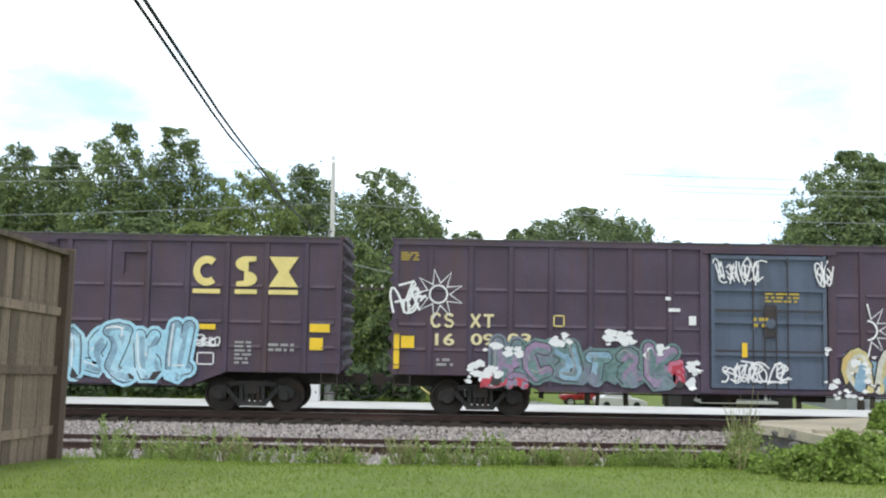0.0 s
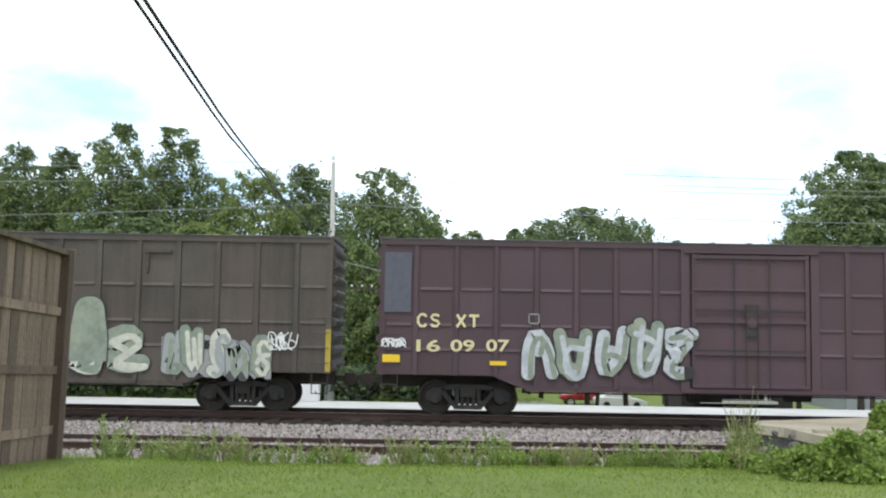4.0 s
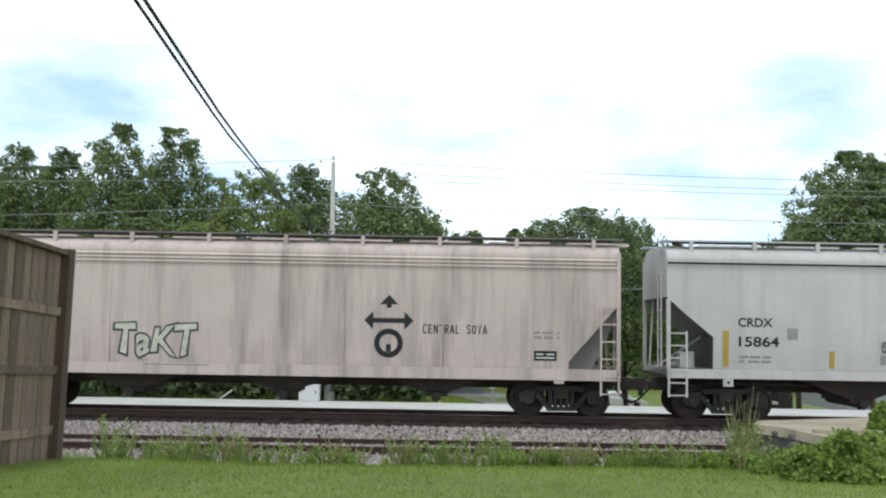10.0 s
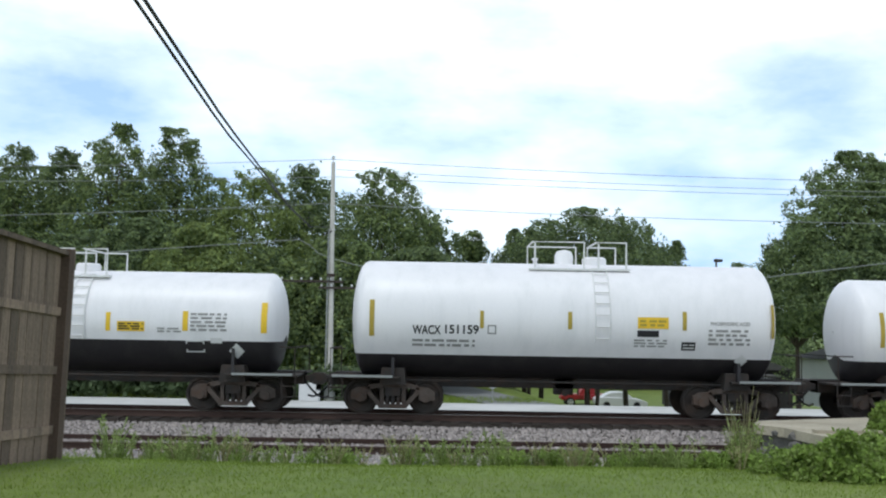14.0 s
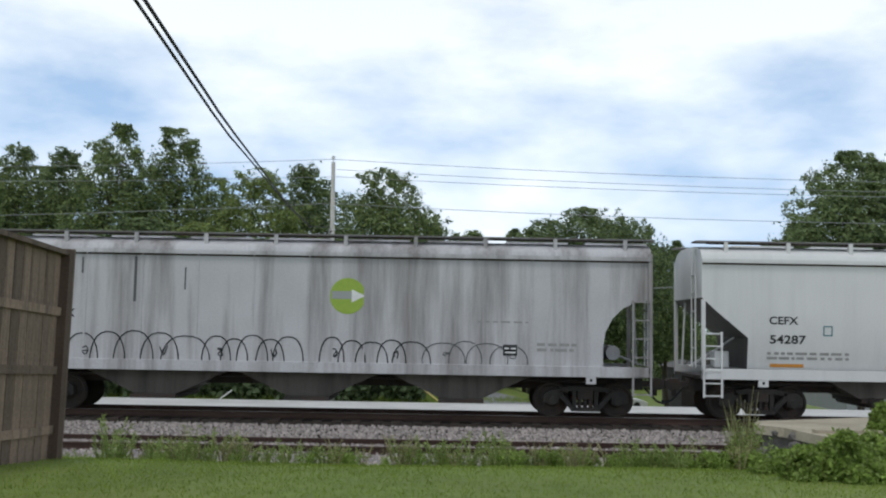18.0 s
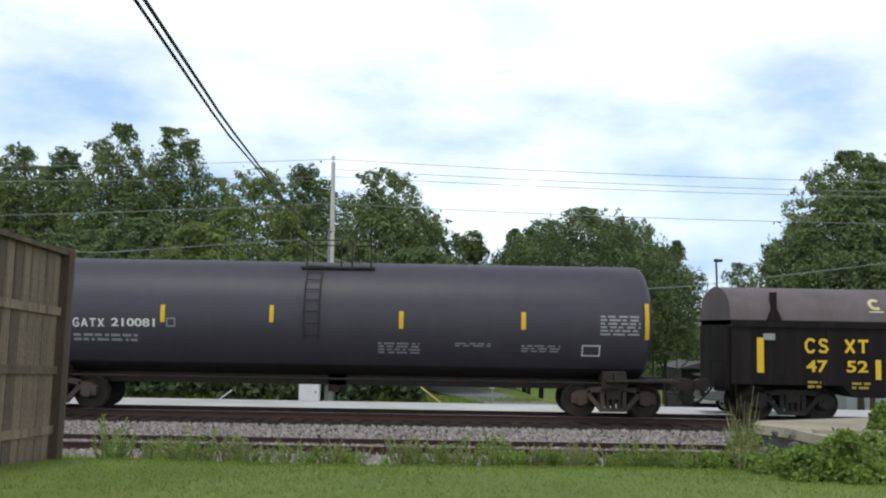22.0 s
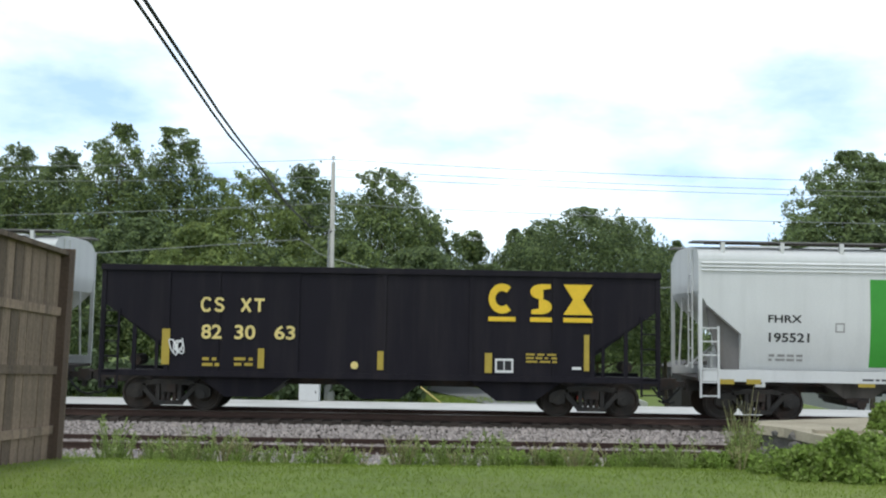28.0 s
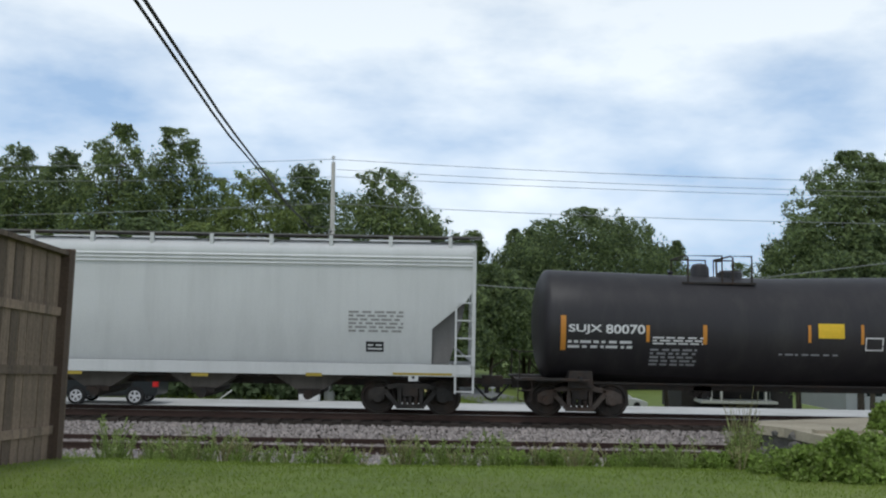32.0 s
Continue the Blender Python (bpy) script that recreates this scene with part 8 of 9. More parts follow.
part("panel", Build().lathe([(-0.035, 0.30), (-0.02, 0.30)], 8, "y", (0, 0, 1.0)), M["sign_red"], sign)

for x0, x1, z1, mat, lab in ((0.1, -0.95, -0.5, "faded_yellow", "yellow guard on a slanting guy wire"), (-10.5, -9.85, -0.8, "white", "white guard on a slanting guy wire")):
    guy = thing("guy_wire", lab, "guy wire", at=(x0, 46.7, -1.3))
    part("guard", Build().rod((0, 0, 0.05), (x1 - x0, 0, z1 + 1.35), 0.035, 8), M[mat], guy)
    part("anchor", Build().rod((0, 0, -0.1), (0, 0, 0.08), 0.05, 8), M["steel_dark"], guy)

drive = Build()
dv = [(2.4 + 3.4 * u - 6.2 * t + 1.2 * t * t, 45.9 + 17 * t) for t in [k / 8 for k in range(9)] for u in (0, 1)]
drive.add([(x, y, ground_height(x, y) + 0.06) for x, y in dv], [(2 * k, 2 * k + 1, 2 * k + 3, 2 * k + 2) for k in range(8)])
solid("side_road", drive, M["side_road"], "grey asphalt side road leading off the main road", "road", kind="structure")

rnd = random.Random(31)
for i in range(17):
    x, y = -22 + 1.35 * i + rnd.uniform(-0.3, 0.3), rnd.uniform(47.2, 48.4)
    if -1.5 < x < 2.0:
        continue
    hedge = thing("shrub", "dark green shrub at the edge of the wood", "shrub", "shrubs beyond the road", (x, y, ground_height(x, y)))
    hh = rnd.uniform(1.0, 2.4)
    lob = [(rnd.uniform(-0.8, 0.8), rnd.uniform(-0.4, 0.4), hh * rnd.uniform(0.08, 0.8), 0.55, 0.5, 0.45) for _ in range(14)]
    part("crown", leaf_mesh("crown", leaf_cloud(lob, 900, 0.2, i), M["leaf_dark"]), None, hedge)
    part("stem", Build().rod((0, 0, -0.1), (0.1, 0, hh * 0.5), 0.04, 5, 0.02), M["bark"], hedge)

far_pole = thing("far_lamp_pole", "thin leaning lamp pole among the far trees", "lamp pole", at=(24.6, 88, -3.0))
part("shaft", Build().rod((0.3, 0, 0), (0, 0, 12.0), 0.14, 10, 0.09), M["bark"], far_pole)
part("lamp_head", Build().box(-0.2, 0.55, -0.12, 0.12, 11.7, 11.95), M["steel_dark"], far_pole)


def house(label, x, y, w, d, h, mat, windows, roof_h=1.4):
    g = ground_height(x, y)
    hs = thing("house", label, "house", at=(x, y, g - 0.1))
    part("wall", Build().box(0, w, 0, d, 0, h), mat, hs)
    part("roof", Build().plate([(-0.3, h), (w + 0.3, h), (w / 2, h + roof_h)], -0.3, d + 0.3), M["roof"], hs)
    for wx, wz, ww, wh in windows:
        win = part("window", Build().box(wx - 0.06, wx + ww + 0.06, -0.05, 0, wz - 0.06, wz + wh + 0.06), M["cabinet"], hs)
        part("pane", Build().box(wx, wx + ww / 2 - 0.02, -0.06, -0.045, wz, wz + wh), M["glass"], win)
        part("pane", Build().box(wx + ww / 2 + 0.02, wx + ww, -0.06, -0.045, wz, wz + wh), M["glass"], win)
    return hs


house("pale grey-green house with a sash window", 24.6, 60, 9, 8, 3.1, M["house"], ((1.25, 1.0, 0.95, 1.3), (4.6, 1.0, 1.0, 1.3)))
porch = house("small dark house with a white-posted porch", 19.5, 80, 9, 7, 3.4, M["porch"], ((1.2, 0.9, 0.9, 1.1), (6.2, 0.9, 0.9, 1.1)))
part("porch_floor", Build().box(1.0, 7.0, -2.4, 0, 0.8, 1.0), M["cabinet"], porch)
for x in (1.7, 2.5, 6.0):
    part("porch_post", Build().box(x, x + 0.16, -2.35, -2.2, 1.0, 2.9), M["cabinet"], porch)
part("porch_roof", Build().box(0.8, 7.2, -2.6, 0, 2.9, 3.05), M["roof"], porch)
for x in (-12.0, -11.5, -9.2):
    st = thing("marker_post", "short white marker post at the wood edge", "post", "white marker posts", at=(x, 49, ground_height(x, 49)))
    part("stake", Build().box(-0.05, 0.05, -0.05, 0.05, 0, 0.75), M["cabinet"], st)
rail_fence = thing("rail_fence", "pale low rail fence on a mown verge", "fence", at=(7.6, 84, -3.1))
for i in range(6):
    part("post", Build().box(-2 + 1.5 * i, -1.88 + 1.5 * i, -0.06, 0.06, 0, 1.2), M["bark"], rail_fence)
part("top_rail", Build().box(-2.2, 5.8, -0.08, 0.08, 1.15, 1.3), M["cabinet"], rail_fence)


# ---- motor vehicles: noses towards -x ----
def wheel(vehicle, x, y, r, rim):
    w = part("wheel", Build().lathe([(-0.1, r * 0.7), (-0.11, r * 0.96), (-0.08, r), (0.08, r), (0.11, r * 0.96), (0.1, r * 0.7)], 24, "y"), M["tyre"], vehicle, at=(x, y, r))
    b, y = Build(), -0.075
    for k in range(20):
        a0, a1 = 2 * math.pi * k / 20, 2 * math.pi * (k + 1) / 20
        b.add([(math.cos(a) * r * q, y, math.sin(a) * r * q) for a, q in ((a0, 0.58), (a1, 0.58), (a1, 0.72), (a0, 0.72))], [(0, 1, 2, 3)])
    for k in range(5):
        a = 2 * math.pi * k / 5 + 0.3
        c, n = (math.cos(a), math.sin(a)), (-math.sin(a), math.cos(a))
        b.add([((c[0] * u + n[0] * v) * r, y - 0.006 * (u < 0.3), (c[1] * u + n[1] * v) * r) for u, v in ((0.05, -0.09), (0.6, -0.15), (0.6, 0.15), (0.05, 0.09))], [(0, 1, 2, 3)])
    b.lathe([(y - 0.012, 0.0), (y - 0.012, r * 0.17), (y, r * 0.19)], 12, "y")
    part("rim", b, rim, w, at=(0, -0.05, 0))
    part("brake_disc", Build().lathe([(-0.03, r * 0.05), (-0.03, r * 0.6), (-0.01, r * 0.6)], 18, "y"), M["tyre"], w)
    return w


def vehicle(name, label, body_mat, lower, cabin, wheels, r, at, width=1.8, rim="alloy", glass=None, category="car", tail=None, turn=0.0):
    v = thing(name, label, category, "", at)
    v.rotation_euler = (0, 0, turn)
    hw = width / 2
    part("body", Build().plate(lower, -hw, hw), M[body_mat], v, smooth=True, bevel=0.07)
    if cabin:
        part("cabin", Build().plate(cabin, -hw + 0.12, hw - 0.12), M[body_mat], v, smooth=True, bevel=0.06)
    for g in glass or ():
        part("side_window", Build().plate(g, -hw + 0.108, -hw + 0.122), M["glass"], v)
    for x in wheels:
        part("wheel_arch", Build().lathe([(-hw - 0.004, r * 0.9), (-hw - 0.004, r * 1.15), (-hw + 0.05, r * 1.17)], 22, "y", (x, 0, r * 1.03)), M["tyre"], v)
        wheel(v, x, -hw + 0.015, r, M[rim])
        wheel(v, x, hw - 0.015, r, M[rim])
    if tail:
        part("tail_lamp", Build().box(*tail[0], -hw - 0.01, -hw + 0.2, *tail[1]), M["tail"], v)
    part("mirror", Build().box(wheels[0] + 0.75, wheels[0] + 0.95, -hw - 0.16, -hw + 0.02, lower[-2][1] - 0.02, lower[-2][1] + 0.12), M[body_mat], v)
    part("lower_trim", Build().box(wheels[0] + 0.5, wheels[1] - 0.5, -hw - 0.008, -hw + 0.02, lower[1][1] + 0.01, lower[1][1] + 0.11), M["tyre"], v)
    return v


SEDAN = [(-2.3, 0.3), (-2.2, 0.22), (2.2, 0.24), (2.32, 0.4), (2.3, 0.82), (2.05, 0.98), (1.2, 1.0), (-0.8, 0.95), (-1.7, 0.82), (-2.2, 0.66), (-2.34, 0.48)]
SEDAN_TOP = [(-1.1, 0.9), (1.75, 0.94), (1.35, 1.22), (0.85, 1.42), (0.2, 1.47), (-0.35, 1.42), (-0.75, 1.2)]
SEDAN_GLASS = [[(-0.72, 0.98), (0.28, 1.0), (0.28, 1.38), (-0.2, 1.36), (-0.45, 1.2)], [(0.34, 1.0), (1.3, 1.02), (1.1, 1.2), (0.8, 1.36), (0.34, 1.4)]]
LANE = -1.1
white_sedan = vehicle("sedan", "clean white four-door sedan with alloy wheels", "car_white", SEDAN, SEDAN_TOP, (-1.4, 1.3), 0.33, (6, 42.6, LANE), glass=SEDAN_GLASS, tail=((2.1, 2.31), (0.72, 0.86)))
silver_sedan = vehicle("sedan", "silver four-door sedan with alloy wheels", "car_silver", SEDAN, SEDAN_TOP, (-1.42, 1.42), 0.33, (6, 42.6, LANE), glass=SEDAN_GLASS, tail=((2.1, 2.31), (0.72, 0.86)))
PICKUP = [(-2.8, 0.66), (-2.7, 0.58), (2.5, 0.6), (2.58, 0.7), (2.56, 1.12), (-0.6, 1.12), (-1.9, 1.1), (-2.7, 0.98), (-2.84, 0.7)]
PICKUP_TOP = [(-1.2, 1.08), (0.7, 1.08), (0.6, 1.8), (0.3, 1.86), (-0.3, 1.84), (-0.75, 1.6)]
pickup = vehicle("pickup_truck", "dark pickup truck with bright alloy wheels", "car_grey", PICKUP, PICKUP_TOP, (-1.43, 1.77), 0.39, (6, 42.6, LANE), 1.95,
                 glass=[[(-0.8, 1.2), (0.45, 1.2), (0.45, 1.7), (-0.35, 1.72)]], category="pickup truck", tail=((2.42, 2.57), (0.85, 1.08)))
SUV = [(-2.1, 0.42), (-2.0, 0.34), (2.05, 0.38), (2.12, 0.55), (2.1, 1.12), (1.0, 1.14), (-0.75, 1.1), (-1.9, 0.98), (-2.12, 0.7)]
SUV_TOP = [(-0.95, 1.06), (2.05, 1.1), (1.9, 1.6), (1.7, 1.74), (0, 1.76), (-0.35, 1.68)]
suv = vehicle("sport_utility_vehicle", "blue-grey sport utility vehicle with a red tail lamp", "car_dark", SUV, SUV_TOP, (-1.25, 1.22), 0.35, (6, 42.6, LANE), 1.8,
              glass=[[(-0.5, 1.16), (0.3, 1.17), (0.3, 1.66), (-0.15, 1.64)], [(0.38, 1.17), (1.1, 1.18), (1.1, 1.66), (0.38, 1.66)], [(1.18, 1.18), (1.85, 1.2), (1.75, 1.6), (1.18, 1.66)]],
              category="car", tail=((1.93, 2.13), (0.76, 1.1)))
VAN = [(-2.7, 0.5), (-2.6, 0.36), (2.7, 0.42), (2.8, 0.6), (2.78, 1.15), (-0.6, 1.15), (-1.85, 1.12), (-2.6, 1.02), (-2.75, 0.7)]
utility = vehicle("pickup_truck", "white pickup truck with plain steel wheels", "car_white", VAN, PICKUP_TOP, (-1.75, 1.7), 0.40, (6, 42.6, LANE), 1.95,
                  glass=[[(-0.8, 1.2), (0.45, 1.2), (0.45, 1.7), (-0.35, 1.72)]], category="pickup truck", tail=((2.62, 2.79), (0.85, 1.08)))
vehicle("sedan", "white sedan parked on the verge", "car_white", SEDAN, SEDAN_TOP, (-1.35, 1.3), 0.31, (15.95, 88, ground_height(15.95, 88)), glass=SEDAN_GLASS, turn=math.pi)
vehicle("pickup_truck", "red pickup truck parked on the verge", "car_red", [(x * 0.8, z) for x, z in PICKUP], [(x * 0.8 + 0.3, z) for x, z in PICKUP_TOP], (-1.4, 1.3), 0.38, (13.1, 90, ground_height(13.1, 90)), 1.9, category="pickup truck")


def vehicles_drive():
    """Each passes along the road at an even speed: its place at one time, and its speed."""
    for v, x, t, speed in ((utility, 5.37, 2.0, 16.4), (pickup, -1.95, 23.0, 15.9), (silver_sedan, 4.7, 24.0, 16.5), (white_sedan, 5.1, 25.0, 16.7), (suv, -6.48, 31.5, 15.2)):
        walk(v, [(k, pose(x - speed * (k - t), 42.6, LANE)) for k in (0, 8, 16, 24, 32)])


# ---- near ground: fence, slab, weeds and lawn ----
fence = thing("fence", "weathered brown vertical-board timber fence with a dark end post", "fence", at=(-3.43, 8.62, 1.1))
fence.rotation_euler = (0, -0.05, math.atan2(-1.0, -0.02))
BOARD = Build().plate([(-0.067, 0), (0.067, 0), (0.067, 1.80), (-0.067, 1.80)], -0.01, 0.01).mesh("board", M["fence"])
rnd = random.Random(3)
for i in range(30):
    o = part("board", BOARD, None, fence, at=(0.14 + 0.147 * i, 0.05 + rnd.uniform(-0.003, 0.003), 0.02 + rnd.uniform(-0.012, 0.012)))
    o.rotation_euler = (0, rnd.uniform(-0.006, 0.006), rnd.uniform(-0.02, 0.02))
for z in (0.28, 0.79, 1.30):
    part("rail", Build().box(0.05, 4.5, 0.058, 0.085, z - 0.036, z + 0.036), M["fence"], fence)
part("cap", Build().box(-0.02, 4.5, 0.0, 0.12, 1.80, 1.84), M["fence"], fence)
for x in (0.0, 2.4, 4.5):
    part("post", Build().box(x - 0.05, x + 0.05, 0.03, 0.13, -0.2, 1.86), M["fence_post"], fence, bevel=0.006)
part("end_board", Build().box(-0.075, -0.052, 0.0, 0.13, 0, 1.87), M["fence"], fence)

slab = thing("loading_slab", "old tan concrete loading slab on a dark stone edge", "slab", kind="structure")
part("deck", Build().add([(7.35, 23.0, 0.3), (7.0, 22.1, 0.3), (7.42, 21.4, 0.3), (7.6, 20.1, 0.3), (7.95, 17.4, 0.3), (40, 15.0, 0.3), (40, 24.6, 0.3), (10.8, 24.6, 0.3)][::1]
     + [(7.35, 23.0, 0.1), (7.0, 22.1, 0.1), (7.42, 21.4, 0.1), (7.6, 20.1, 0.1), (7.95, 17.4, 0.1), (40, 15.0, 0.1), (40, 24.6, 0.1), (10.8, 24.6, 0.1)],
     [(7, 6, 5, 4, 3, 2, 1, 0)[::-1]] + [(i, 8 + i, 8 + (i + 1) % 8, (i + 1) % 8) for i in range(8)]), M["slab"], slab)
part("kerb", Build().box(0, 14, -0.12, 0.12, 0, 0.07), M["slab"], slab, at=(7.7, 20.4, 0.3)).rotation_euler = (0, 0, 0.02)
rnd = random.Random(8)
for i in range(46):
    t = rnd.random()
    k = min(3, int(t * 4))
    pts = [(7.35, 23.0), (7.0, 22.1), (7.42, 21.4), (7.6, 20.1), (7.95, 17.4)]
    f = t * 4 - k
    x, y = pts[k][0] + (pts[k + 1][0] - pts[k][0]) * f, pts[k][1] + (pts[k + 1][1] - pts[k][1]) * f
    s = rnd.uniform(0.1, 0.22)
    b = bmesh.new()
    bmesh.ops.create_icosphere(b, subdivisions=1, radius=s)
    for vert in b.verts:
        vert.co *= rnd.uniform(0.75, 1.15)
        vert.co.z *= 0.75
    me = bpy.data.meshes.new("edge_stone")
    b.to_mesh(me)
    b.free()
    me.materials.append(M["old_stone"])
    part("edge_stone", me, None, slab, at=(x + rnd.uniform(-0.12, 0.1), y, rnd.uniform(-0.75, 0.16)))
part("footing", Build().add([(x + 0.1, y, z) for z in (0.1, -1.0) for x, y in ((7.35, 23.0), (7.1, 22.1), (7.45, 21.4), (7.65, 20.1), (8.0, 17.4), (40, 15.0), (40, 24.6), (10.8, 24.6))],
     [(i, 8 + i, 8 + (i + 1) % 8, (i + 1) % 8) for i in range(8)]), M["old_stone"], slab)


def blades(n, x0, x1, y0, y1, h, w, mat, seed, name, label, category, gaps=0.0, follow=True, lean=0.5):
    """Upright blades scattered over the ground."""
    rng = np.random.default_rng(seed)
    x, y = rng.uniform(x0, x1, n), rng.uniform(y0, y1, n)
    z = np.array([ground_height(a, c) for a, c in zip(x, y)]) - 0.01
    hh = h * rng.uniform(0.5, 1.3, n)
    a = rng.uniform(0, np.pi, n)
    dx, dy = np.cos(a) * w / 2, np.sin(a) * w / 2
    lx, ly = rng.normal(0, lean, n) * hh, rng.normal(0, lean, n) * hh
    v = np.stack([np.stack([x - dx, y - dy, z], 1), np.stack([x + dx, y + dy, z], 1), np.stack([x + lx + dx * 0.3, y + ly + dy * 0.3, z + hh], 1), np.stack([x + lx - dx * 0.3, y + ly - dy * 0.3, z + hh], 1)], 1)
    return tagged(new(name, leaf_mesh(name, v.reshape(-1, 3), M[mat])), label, category, kind="stuff")


blades(70000, -5, 5.5, 5.3, 10.0, 0.026, 0.008, "grass", 1, "lawn_grass", "short mown green lawn grass", "grass")
blades(5000, -6, 7, 9.6, 11.5, 0.06, 0.012, "weed", 2, "rough_grass", "rough grass on the bank above the siding", "grass")
blades(7000, -13, 13, 18.5, 21.2, 0.16, 0.016, "dry_weed", 3, "verge_grass", "thin dry grass beside the siding", "grass")
blades(5000, -22, 5, 47, 50, 0.2, 0.03, "grass", 4, "road_verge_grass", "green grass verge beyond the road", "grass")


def ballast_stones(n, x0, x1, y0, y1, zf, seed, name, label):
    rng = np.random.default_rng(seed)
    base = np.array([(-1, -1, -1), (1, -1, -1), (1, 1, -1), (-1, 1, -1), (-0.7, -0.7, 1), (0.8, -0.6, 0.9), (0.6, 0.8, 1), (-0.8, 0.6, 0.8)]) * 0.5
    faces = [(3, 2, 1, 0), (4, 5, 6, 7), (0, 1, 5, 4), (1, 2, 6, 5), (2, 3, 7, 6), (3, 0, 4, 7)]
    x, y, s, a = rng.uniform(x0, x1, n), rng.uniform(y0, y1, n), rng.uniform(0.03, 0.068, n), rng.uniform(0, 6.28, n)
    sq = rng.uniform(0.6, 1.3, (n, 3))
    vs = base[None] * sq[:, None, :] * s[:, None, None] * rng.uniform(0.75, 1.2, (n, 8, 1))
    tilt = rng.uniform(-0.7, 0.7, n)
    X = vs[..., 0] * np.cos(a)[:, None] - vs[..., 1] * np.sin(a)[:, None]
    Y = vs[..., 0] * np.sin(a)[:, None] + vs[..., 1] * np.cos(a)[:, None]
    Z = vs[..., 2] + X * np.sin(tilt)[:, None]
    z = np.array([zf(c) for c in y]) + s * 0.2
    V = np.stack([X + x[:, None], Y + y[:, None], Z + z[:, None]], 2).reshape(-1, 3)
    k = (np.arange(n) * 8)[:, None, None] + np.array(faces)[None]
    me = bpy.data.meshes.new(name)
    me.from_pydata(V.tolist(), [], k.reshape(-1, 4).tolist())
    me.materials.append(M["stone"])
    return tagged(new(name, me), label, "gravel", kind="stuff")


ballast_stones(19000, -13, 13, 23.9, 26.12, lambda y: float(np.interp(y, [24.9, 26.1], [-0.53, -0.29])), 1, "ballast_stones", "light grey crushed stone between the tracks")
ballast_stones(9000, -13, 13, 20.9, 24.1, lambda y: float(np.interp(y, [21.0, 21.7, 24.1], [-0.7, -0.55, -0.54])), 2, "siding_stones", "pale crushed stone around the siding")


def weed_meshes(seed, h, leaves, mat, spread, leaf):
    rng = random.Random(seed)
    stems, pts = Build(), []
    for k in range(max(3, leaves // 14)):
        a, lean = rng.uniform(0, 6.28), rng.uniform(0.05, 0.35) * h
        hh = h * rng.uniform(0.55, 1.0)
        p0 = (math.cos(a) * spread * 0.2, math.sin(a) * spread * 0.2, -0.05)
        p1 = (math.cos(a) * (spread * 0.5 + lean * 0.4), math.sin(a) * (spread * 0.5 + lean * 0.4), hh * 0.6)
        p2 = (math.cos(a) * (spread * 0.6 + lean), math.sin(a) * (spread * 0.6 + lean), hh)
        stems.pipe([p0, p1, p2], 0.006, 4)
        for t in [rng.random() for _ in range(14)]:
            q = Vector(p0).lerp(Vector(p1), t * 2) if t < 0.5 else Vector(p1).lerp(Vector(p2), t * 2 - 1)
            pts.append(q)
    v = []
    for q in pts:
        d = Vector((rng.gauss(0, 1), rng.gauss(0, 1), rng.uniform(-0.2, 0.8))).normalized()
        w = d.cross(Vector((rng.gauss(0, 1), rng.gauss(0, 1), 1))).normalized()
        s = leaf * rng.uniform(0.6, 1.4)
        v += [q, q + d * s * 0.5 + w * s * 0.22, q + d * s, q + d * s * 0.5 - w * s * 0.22]
    return stems.mesh("stems", M[mat], False), leaf_mesh("leaves", np.array([tuple(p) for p in v]), M[mat])


KINDS = [weed_meshes(1, 0.34, 170, "weed", 0.16, 0.045), weed_meshes(2, 0.28, 220, "weed", 0.2, 0.048), weed_meshes(3, 0.42, 130, "dry_weed", 0.14, 0.04),
         weed_meshes(4, 0.5, 180, "weed", 0.15, 0.05), weed_meshes(5, 0.24, 220, "bush", 0.22, 0.048)]


def weed(kind, x, y, z, s, label):
    w = thing("weed", label, "weed", "weeds along the lawn edge", (x, y, z))
    stems, leaves = KINDS[kind]
    tagged(part("stalk", stems, None, w), kind="stuff")
    part("leaves", leaves, None, w)
    w.scale = (s, s, s)
    w.rotation_euler = (0, 0, x * 7)
    return w


WEED_LABELS = ("leafy green weed at the lawn edge", "low bushy green weed at the lawn edge", "dry yellowish weed at the lawn edge", "upright green weed at the lawn edge", "bright green low weed at the lawn edge")
rnd = random.Random(12)
for i in range(104):
    x = rnd.choice((-3.4, -2.6, -1.9, -1.0, -0.2, 0.9, 1.7, 2.5, 3.2)) + rnd.gauss(0, 0.28) if i % 3 else rnd.uniform(-4.3, 5.0)
    y = rnd.uniform(9.1, 10.5)
    k = rnd.choice((0, 1, 2, 2, 3, 4, 4))
    weed(k, x * y / 11, y, ground_height(x * y / 11, y), rnd.uniform(0.35, 0.75), WEED_LABELS[k])
for i in range(9):
    x, y, k = rnd.uniform(-3.6, 3.4), rnd.uniform(10.4, 11.0), rnd.choice((2, 3))
    weed(k, x, y, ground_height(x, y), rnd.uniform(0.6, 0.85), WEED_LABELS[k])
for cx in (-3.1, -2.8, -2.5, -2.1, -1.3, -1.05, -0.3, 0.1, 0.62, 0.95, 1.2, 1.6, 2.05, 2.3, 2.55, 2.8):
    for i in range(3):
        x, y, k = cx + rnd.gauss(0, 0.08), rnd.uniform(9.5, 10.6), rnd.choice((0, 1, 3, 4))
        weed(k, x, y, ground_height(x, y), rnd.uniform(0.4, 0.85), WEED_LABELS[k])
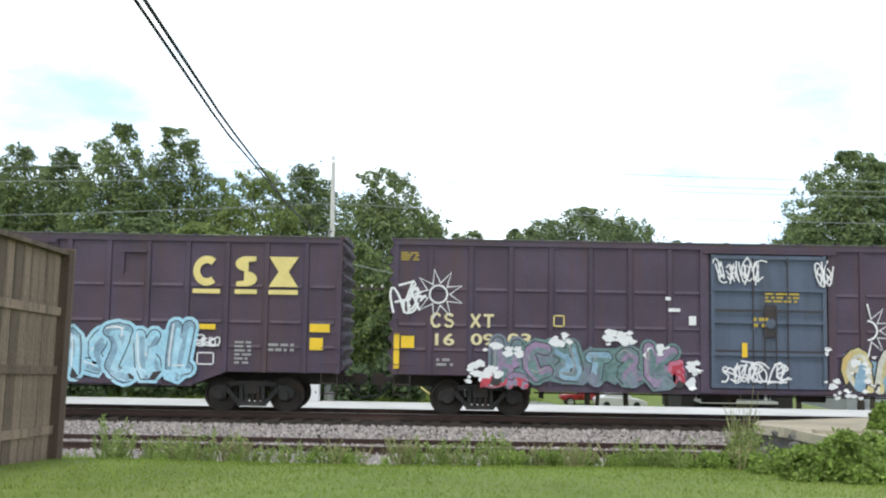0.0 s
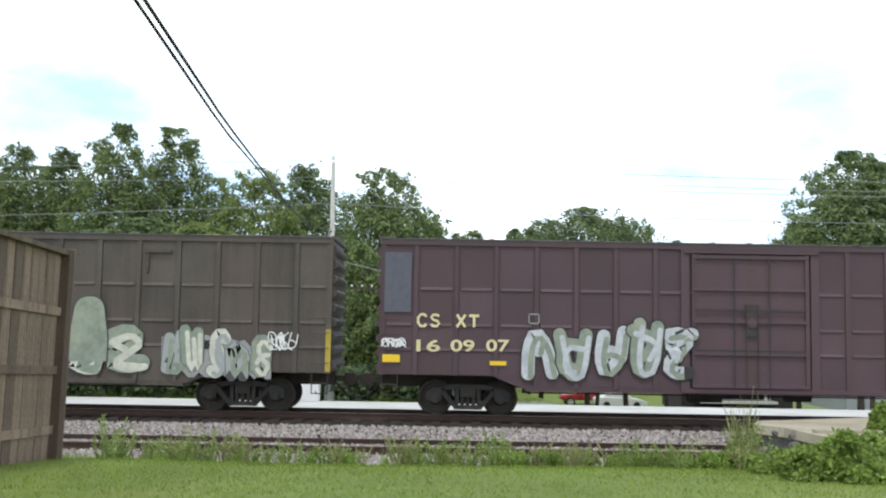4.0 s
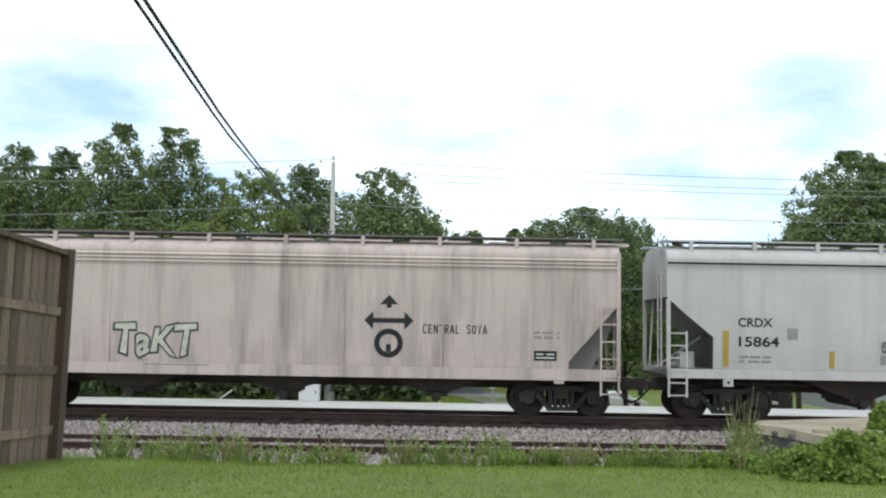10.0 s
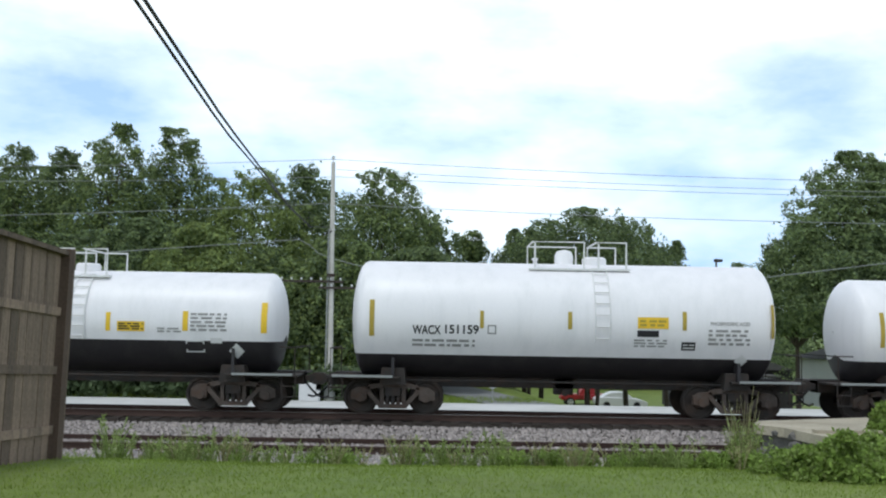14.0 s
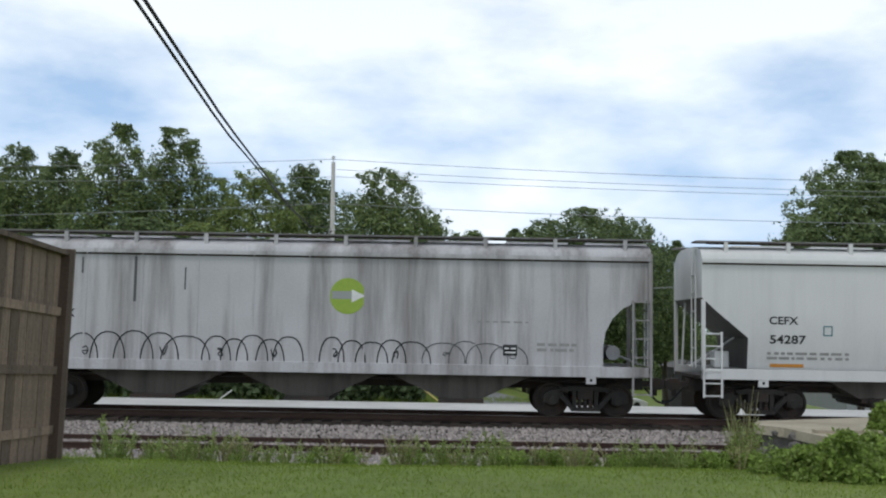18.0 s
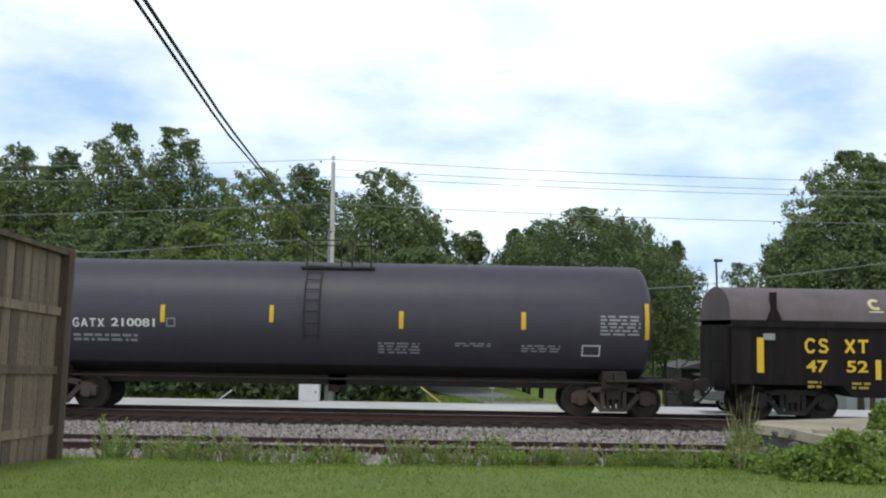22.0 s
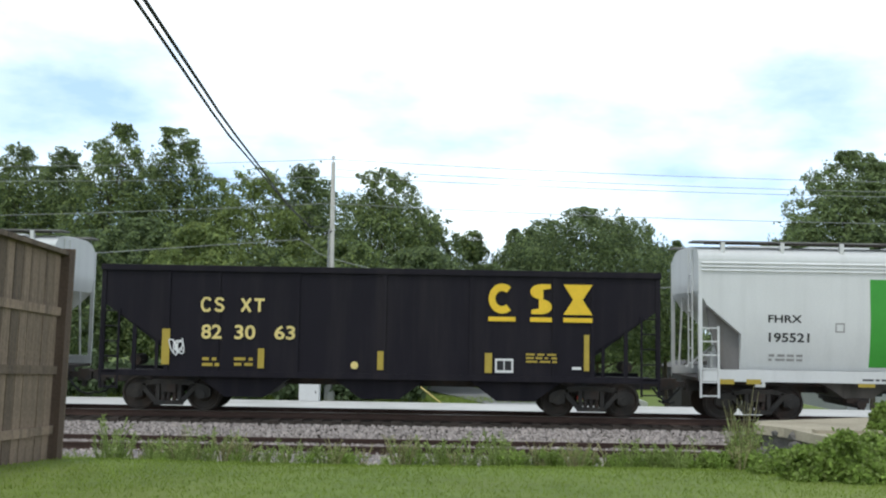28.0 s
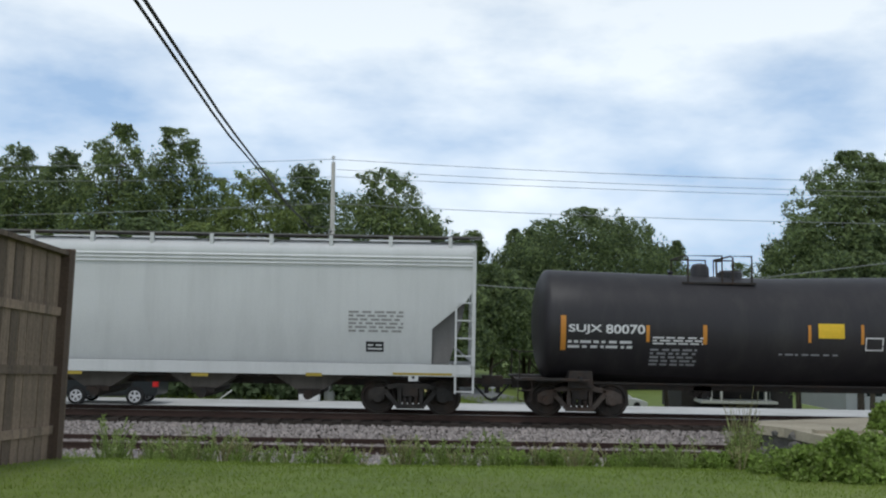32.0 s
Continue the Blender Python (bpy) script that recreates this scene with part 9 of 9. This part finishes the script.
for i in range(26):
    x, y = rnd.uniform(-9, 9), rnd.uniform(20.4, 22.2)
    k = rnd.choice((0, 2, 2, 3))
    weed(k, x, y, -0.75, rnd.uniform(0.8, 1.5), ("leafy green weed beside the siding", "", "dry yellowish weed beside the siding", "upright green weed beside the siding")[k])


def tall_grass_meshes(seed, h, n, mat, spread):
    """A tuft of long arching blades with seed heads."""
    rng = random.Random(seed)
    v, stalks = [], Build()
    for k in range(n):
        a, hh, w = rng.uniform(0, 6.28), h * rng.uniform(0.45, 1.0), rng.uniform(0.008, 0.018)
        c, sn, lean = math.cos(a), math.sin(a), rng.uniform(0.01, 0.10) * h
        r0, z0 = spread * rng.random(), -0.05
        for t in range(5):
            f0, f1 = t / 5, (t + 1) / 5
            q = [(r0 * c + c * lean * f * f * 1.6, r0 * sn + sn * lean * f * f * 1.6, z0 + hh * (f - 0.18 * f ** 3), w * (1 - 0.85 * f)) for f in (f0, f1)]
            v += [(q[0][0] - sn * q[0][3], q[0][1] + c * q[0][3], q[0][2]), (q[0][0] + sn * q[0][3], q[0][1] - c * q[0][3], q[0][2]),
                  (q[1][0] + sn * q[1][3], q[1][1] - c * q[1][3], q[1][2]), (q[1][0] - sn * q[1][3], q[1][1] + c * q[1][3], q[1][2])]
        if k % 3 == 0:
            stalks.pipe([(r0 * c, r0 * sn, z0), (r0 * c * 1.3, r0 * sn * 1.3, hh * 0.6), (r0 * c * 1.6 + c * 0.05, r0 * sn * 1.6 + sn * 0.05, hh * 1.08)], 0.0022, 4)
    return stalks.mesh("stalks", M["dry_weed"], False), leaf_mesh("leaves", np.array(v), M[mat])


KINDS.append(weed_meshes(9, 1.25, 150, "weed", 0.07, 0.10))
KINDS.append(weed_meshes(10, 1.2, 150, "dry_weed", 0.12, 0.06))
KINDS += [tall_grass_meshes(11, 0.85, 120, "tall_grass", 0.1), tall_grass_meshes(12, 0.95, 22, "tall_grass", 0.06)]
for k, x, y, sc in ((7, 3.50, 11.45, 1.1), (7, 3.53, 11.4, 0.95), (8, 3.52, 11.4, 1.25), (8, 3.40, 11.5, 1.1), (7, 3.45, 11.3, 0.8), (7, 3.56, 11.3, 0.65), (7, 3.5, 11.1, 0.6), (7, 3.35, 11.0, 0.45), (5, 3.38, 11.35, 0.62), (5, 3.5, 11.2, 0.55),
                    (5, 3.3, 11.1, 0.4), (5, 3.62, 11.0, 0.42), (7, -2.93, 11.3, 0.6), (8, -2.91, 11.3, 0.65), (8, -2.45, 11.6, 0.5), (5, -2.55, 10.4, 0.36), (5, -2.15, 10.3, 0.28), (5, 0.62, 10.4, 0.3), (5, 2.1, 10.4, 0.3), (5, 2.75, 10.5, 0.34),
                    (6, -2.72, 10.6, 0.3), (6, 0.65, 11.0, 0.3), (7, 2.4, 11.0, 0.4), (7, 2.75, 11.0, 0.45), (7, -1.2, 11.0, 0.4), (7, -0.6, 10.9, 0.35), (7, 1.1, 10.8, 0.4), (7, 3.8, 10.9, 0.4), (7, 4.1, 10.6, 0.45), (7, 3.25, 8.6, 0.3), (7, 3.6, 8.9, 0.34)):
    weed(k, x, y, ground_height(x, y), sc, "tall green weed standing above the bank" if k in (5, 7) else "tall dry seeding weed above the bank")


def bush(label, x, y, z, r, h, n, seed, size=0.07):
    rng = random.Random(seed)
    t = thing("bush", label, "bush", "bushes by the slab", (x, y, z))
    lobes, twigs = [], Build()
    for k in range(22):
        a, d = rng.uniform(0, 6.28), r * rng.uniform(0.1, 1.0)
        zz = h * rng.uniform(0.12, 1.0) * (1 - 0.5 * d / r)
        lobes.append((math.cos(a) * d, math.sin(a) * d * 0.6, zz, r * rng.uniform(0.16, 0.32), r * 0.26, h * rng.uniform(0.1, 0.2)))
        twigs.rod((0, 0, -0.1), lobes[-1][:3], 0.012, 4, 0.005)
    tagged(part("twigs", twigs, M["bark"], t), kind="stuff")
    part("leaves", leaf_mesh("leaves", leaf_cloud(lobes, n, size, seed), M["bush"]), None, t)
    part("young_leaves", leaf_mesh("young_leaves", leaf_cloud(lobes[3:], n // 3, size * 0.9, seed + 50), M["weed"]), None, t)
    return t


for x, y, z, r, h, n, seed, size in ((2.72, 7.4, 1.16, 0.26, 0.34, 5000, 1, 0.021), (3.0, 7.3, 1.17, 0.3, 0.46, 6000, 2, 0.024), (3.3, 7.5, 1.15, 0.34, 0.42, 6000, 9, 0.021),
                                     (2.95, 8.2, 1.08, 0.34, 0.36, 5000, 10, 0.024), (3.5, 8.3, 1.08, 0.4, 0.44, 6000, 11, 0.026)):
    bush("bright green leafy bush at the lawn edge", x, y, z, r, h, n, seed, size)
for x, y, z, r, h, n, seed, size in ((3.95, 9.7, 0.85, 0.55, 0.42, 6000, 6, 0.03), (4.6, 9.9, 0.8, 0.55, 0.42, 6000, 7, 0.03), (3.65, 10.5, 0.7, 0.42, 0.40, 4000, 8, 0.028), (3.2, 10.0, 0.75, 0.45, 0.36, 5000, 5, 0.028),
                                     (2.75, 9.6, 0.9, 0.4, 0.30, 4000, 12, 0.026), (2.3, 10.0, 0.82, 0.36, 0.26, 3000, 13, 0.026)):
    bush("low green bush on the bank", x, y, z, r, h, n, seed, size)
bush("low green bush at the slab's stone edge", 4.3, 11.6, 0.4, 0.6, 0.6, 5000, 3, 0.04)
bush("green bush growing beside the slab", 8.25, 17.2, 0.2, 0.5, 1.1, 3000, 4)
bush("green bush growing on the far part of the slab", 9.3, 20.6, 0.28, 0.42, 0.75, 2500, 14)


# ---- what moves ----
def gone(t):
    return float(np.interp(t, [g[0] for g in GONE], [g[1] for g in GONE]))


def motions():
    for car, x in CARS:
        walk(car, [(t, pose(x - g, TRACK, 0)) for t, g in GONE])
    for wheel, car, at, local in WHEELS:
        x = dict((c.name, s) for c, s in CARS)[car.name] + at
        rest = math.degrees(x / 0.457) % 360
        times = [0] + [k / 30 for k in range(1, 960) if abs(x - gone(k / 30)) < 20] + [32]
        g0, rows = gone(times[1]) if len(times) > 2 else 0, []
        last = gone(times[-2]) if len(times) > 2 else 0
        for t in times:
            g = min(max(gone(t), g0), last) - g0
            rows.append((t, pose(local, 0, 0.457, 0, -math.degrees(g / 0.457), 0)))
        walk(wheel, rows)
    vehicles_drive()


motions()
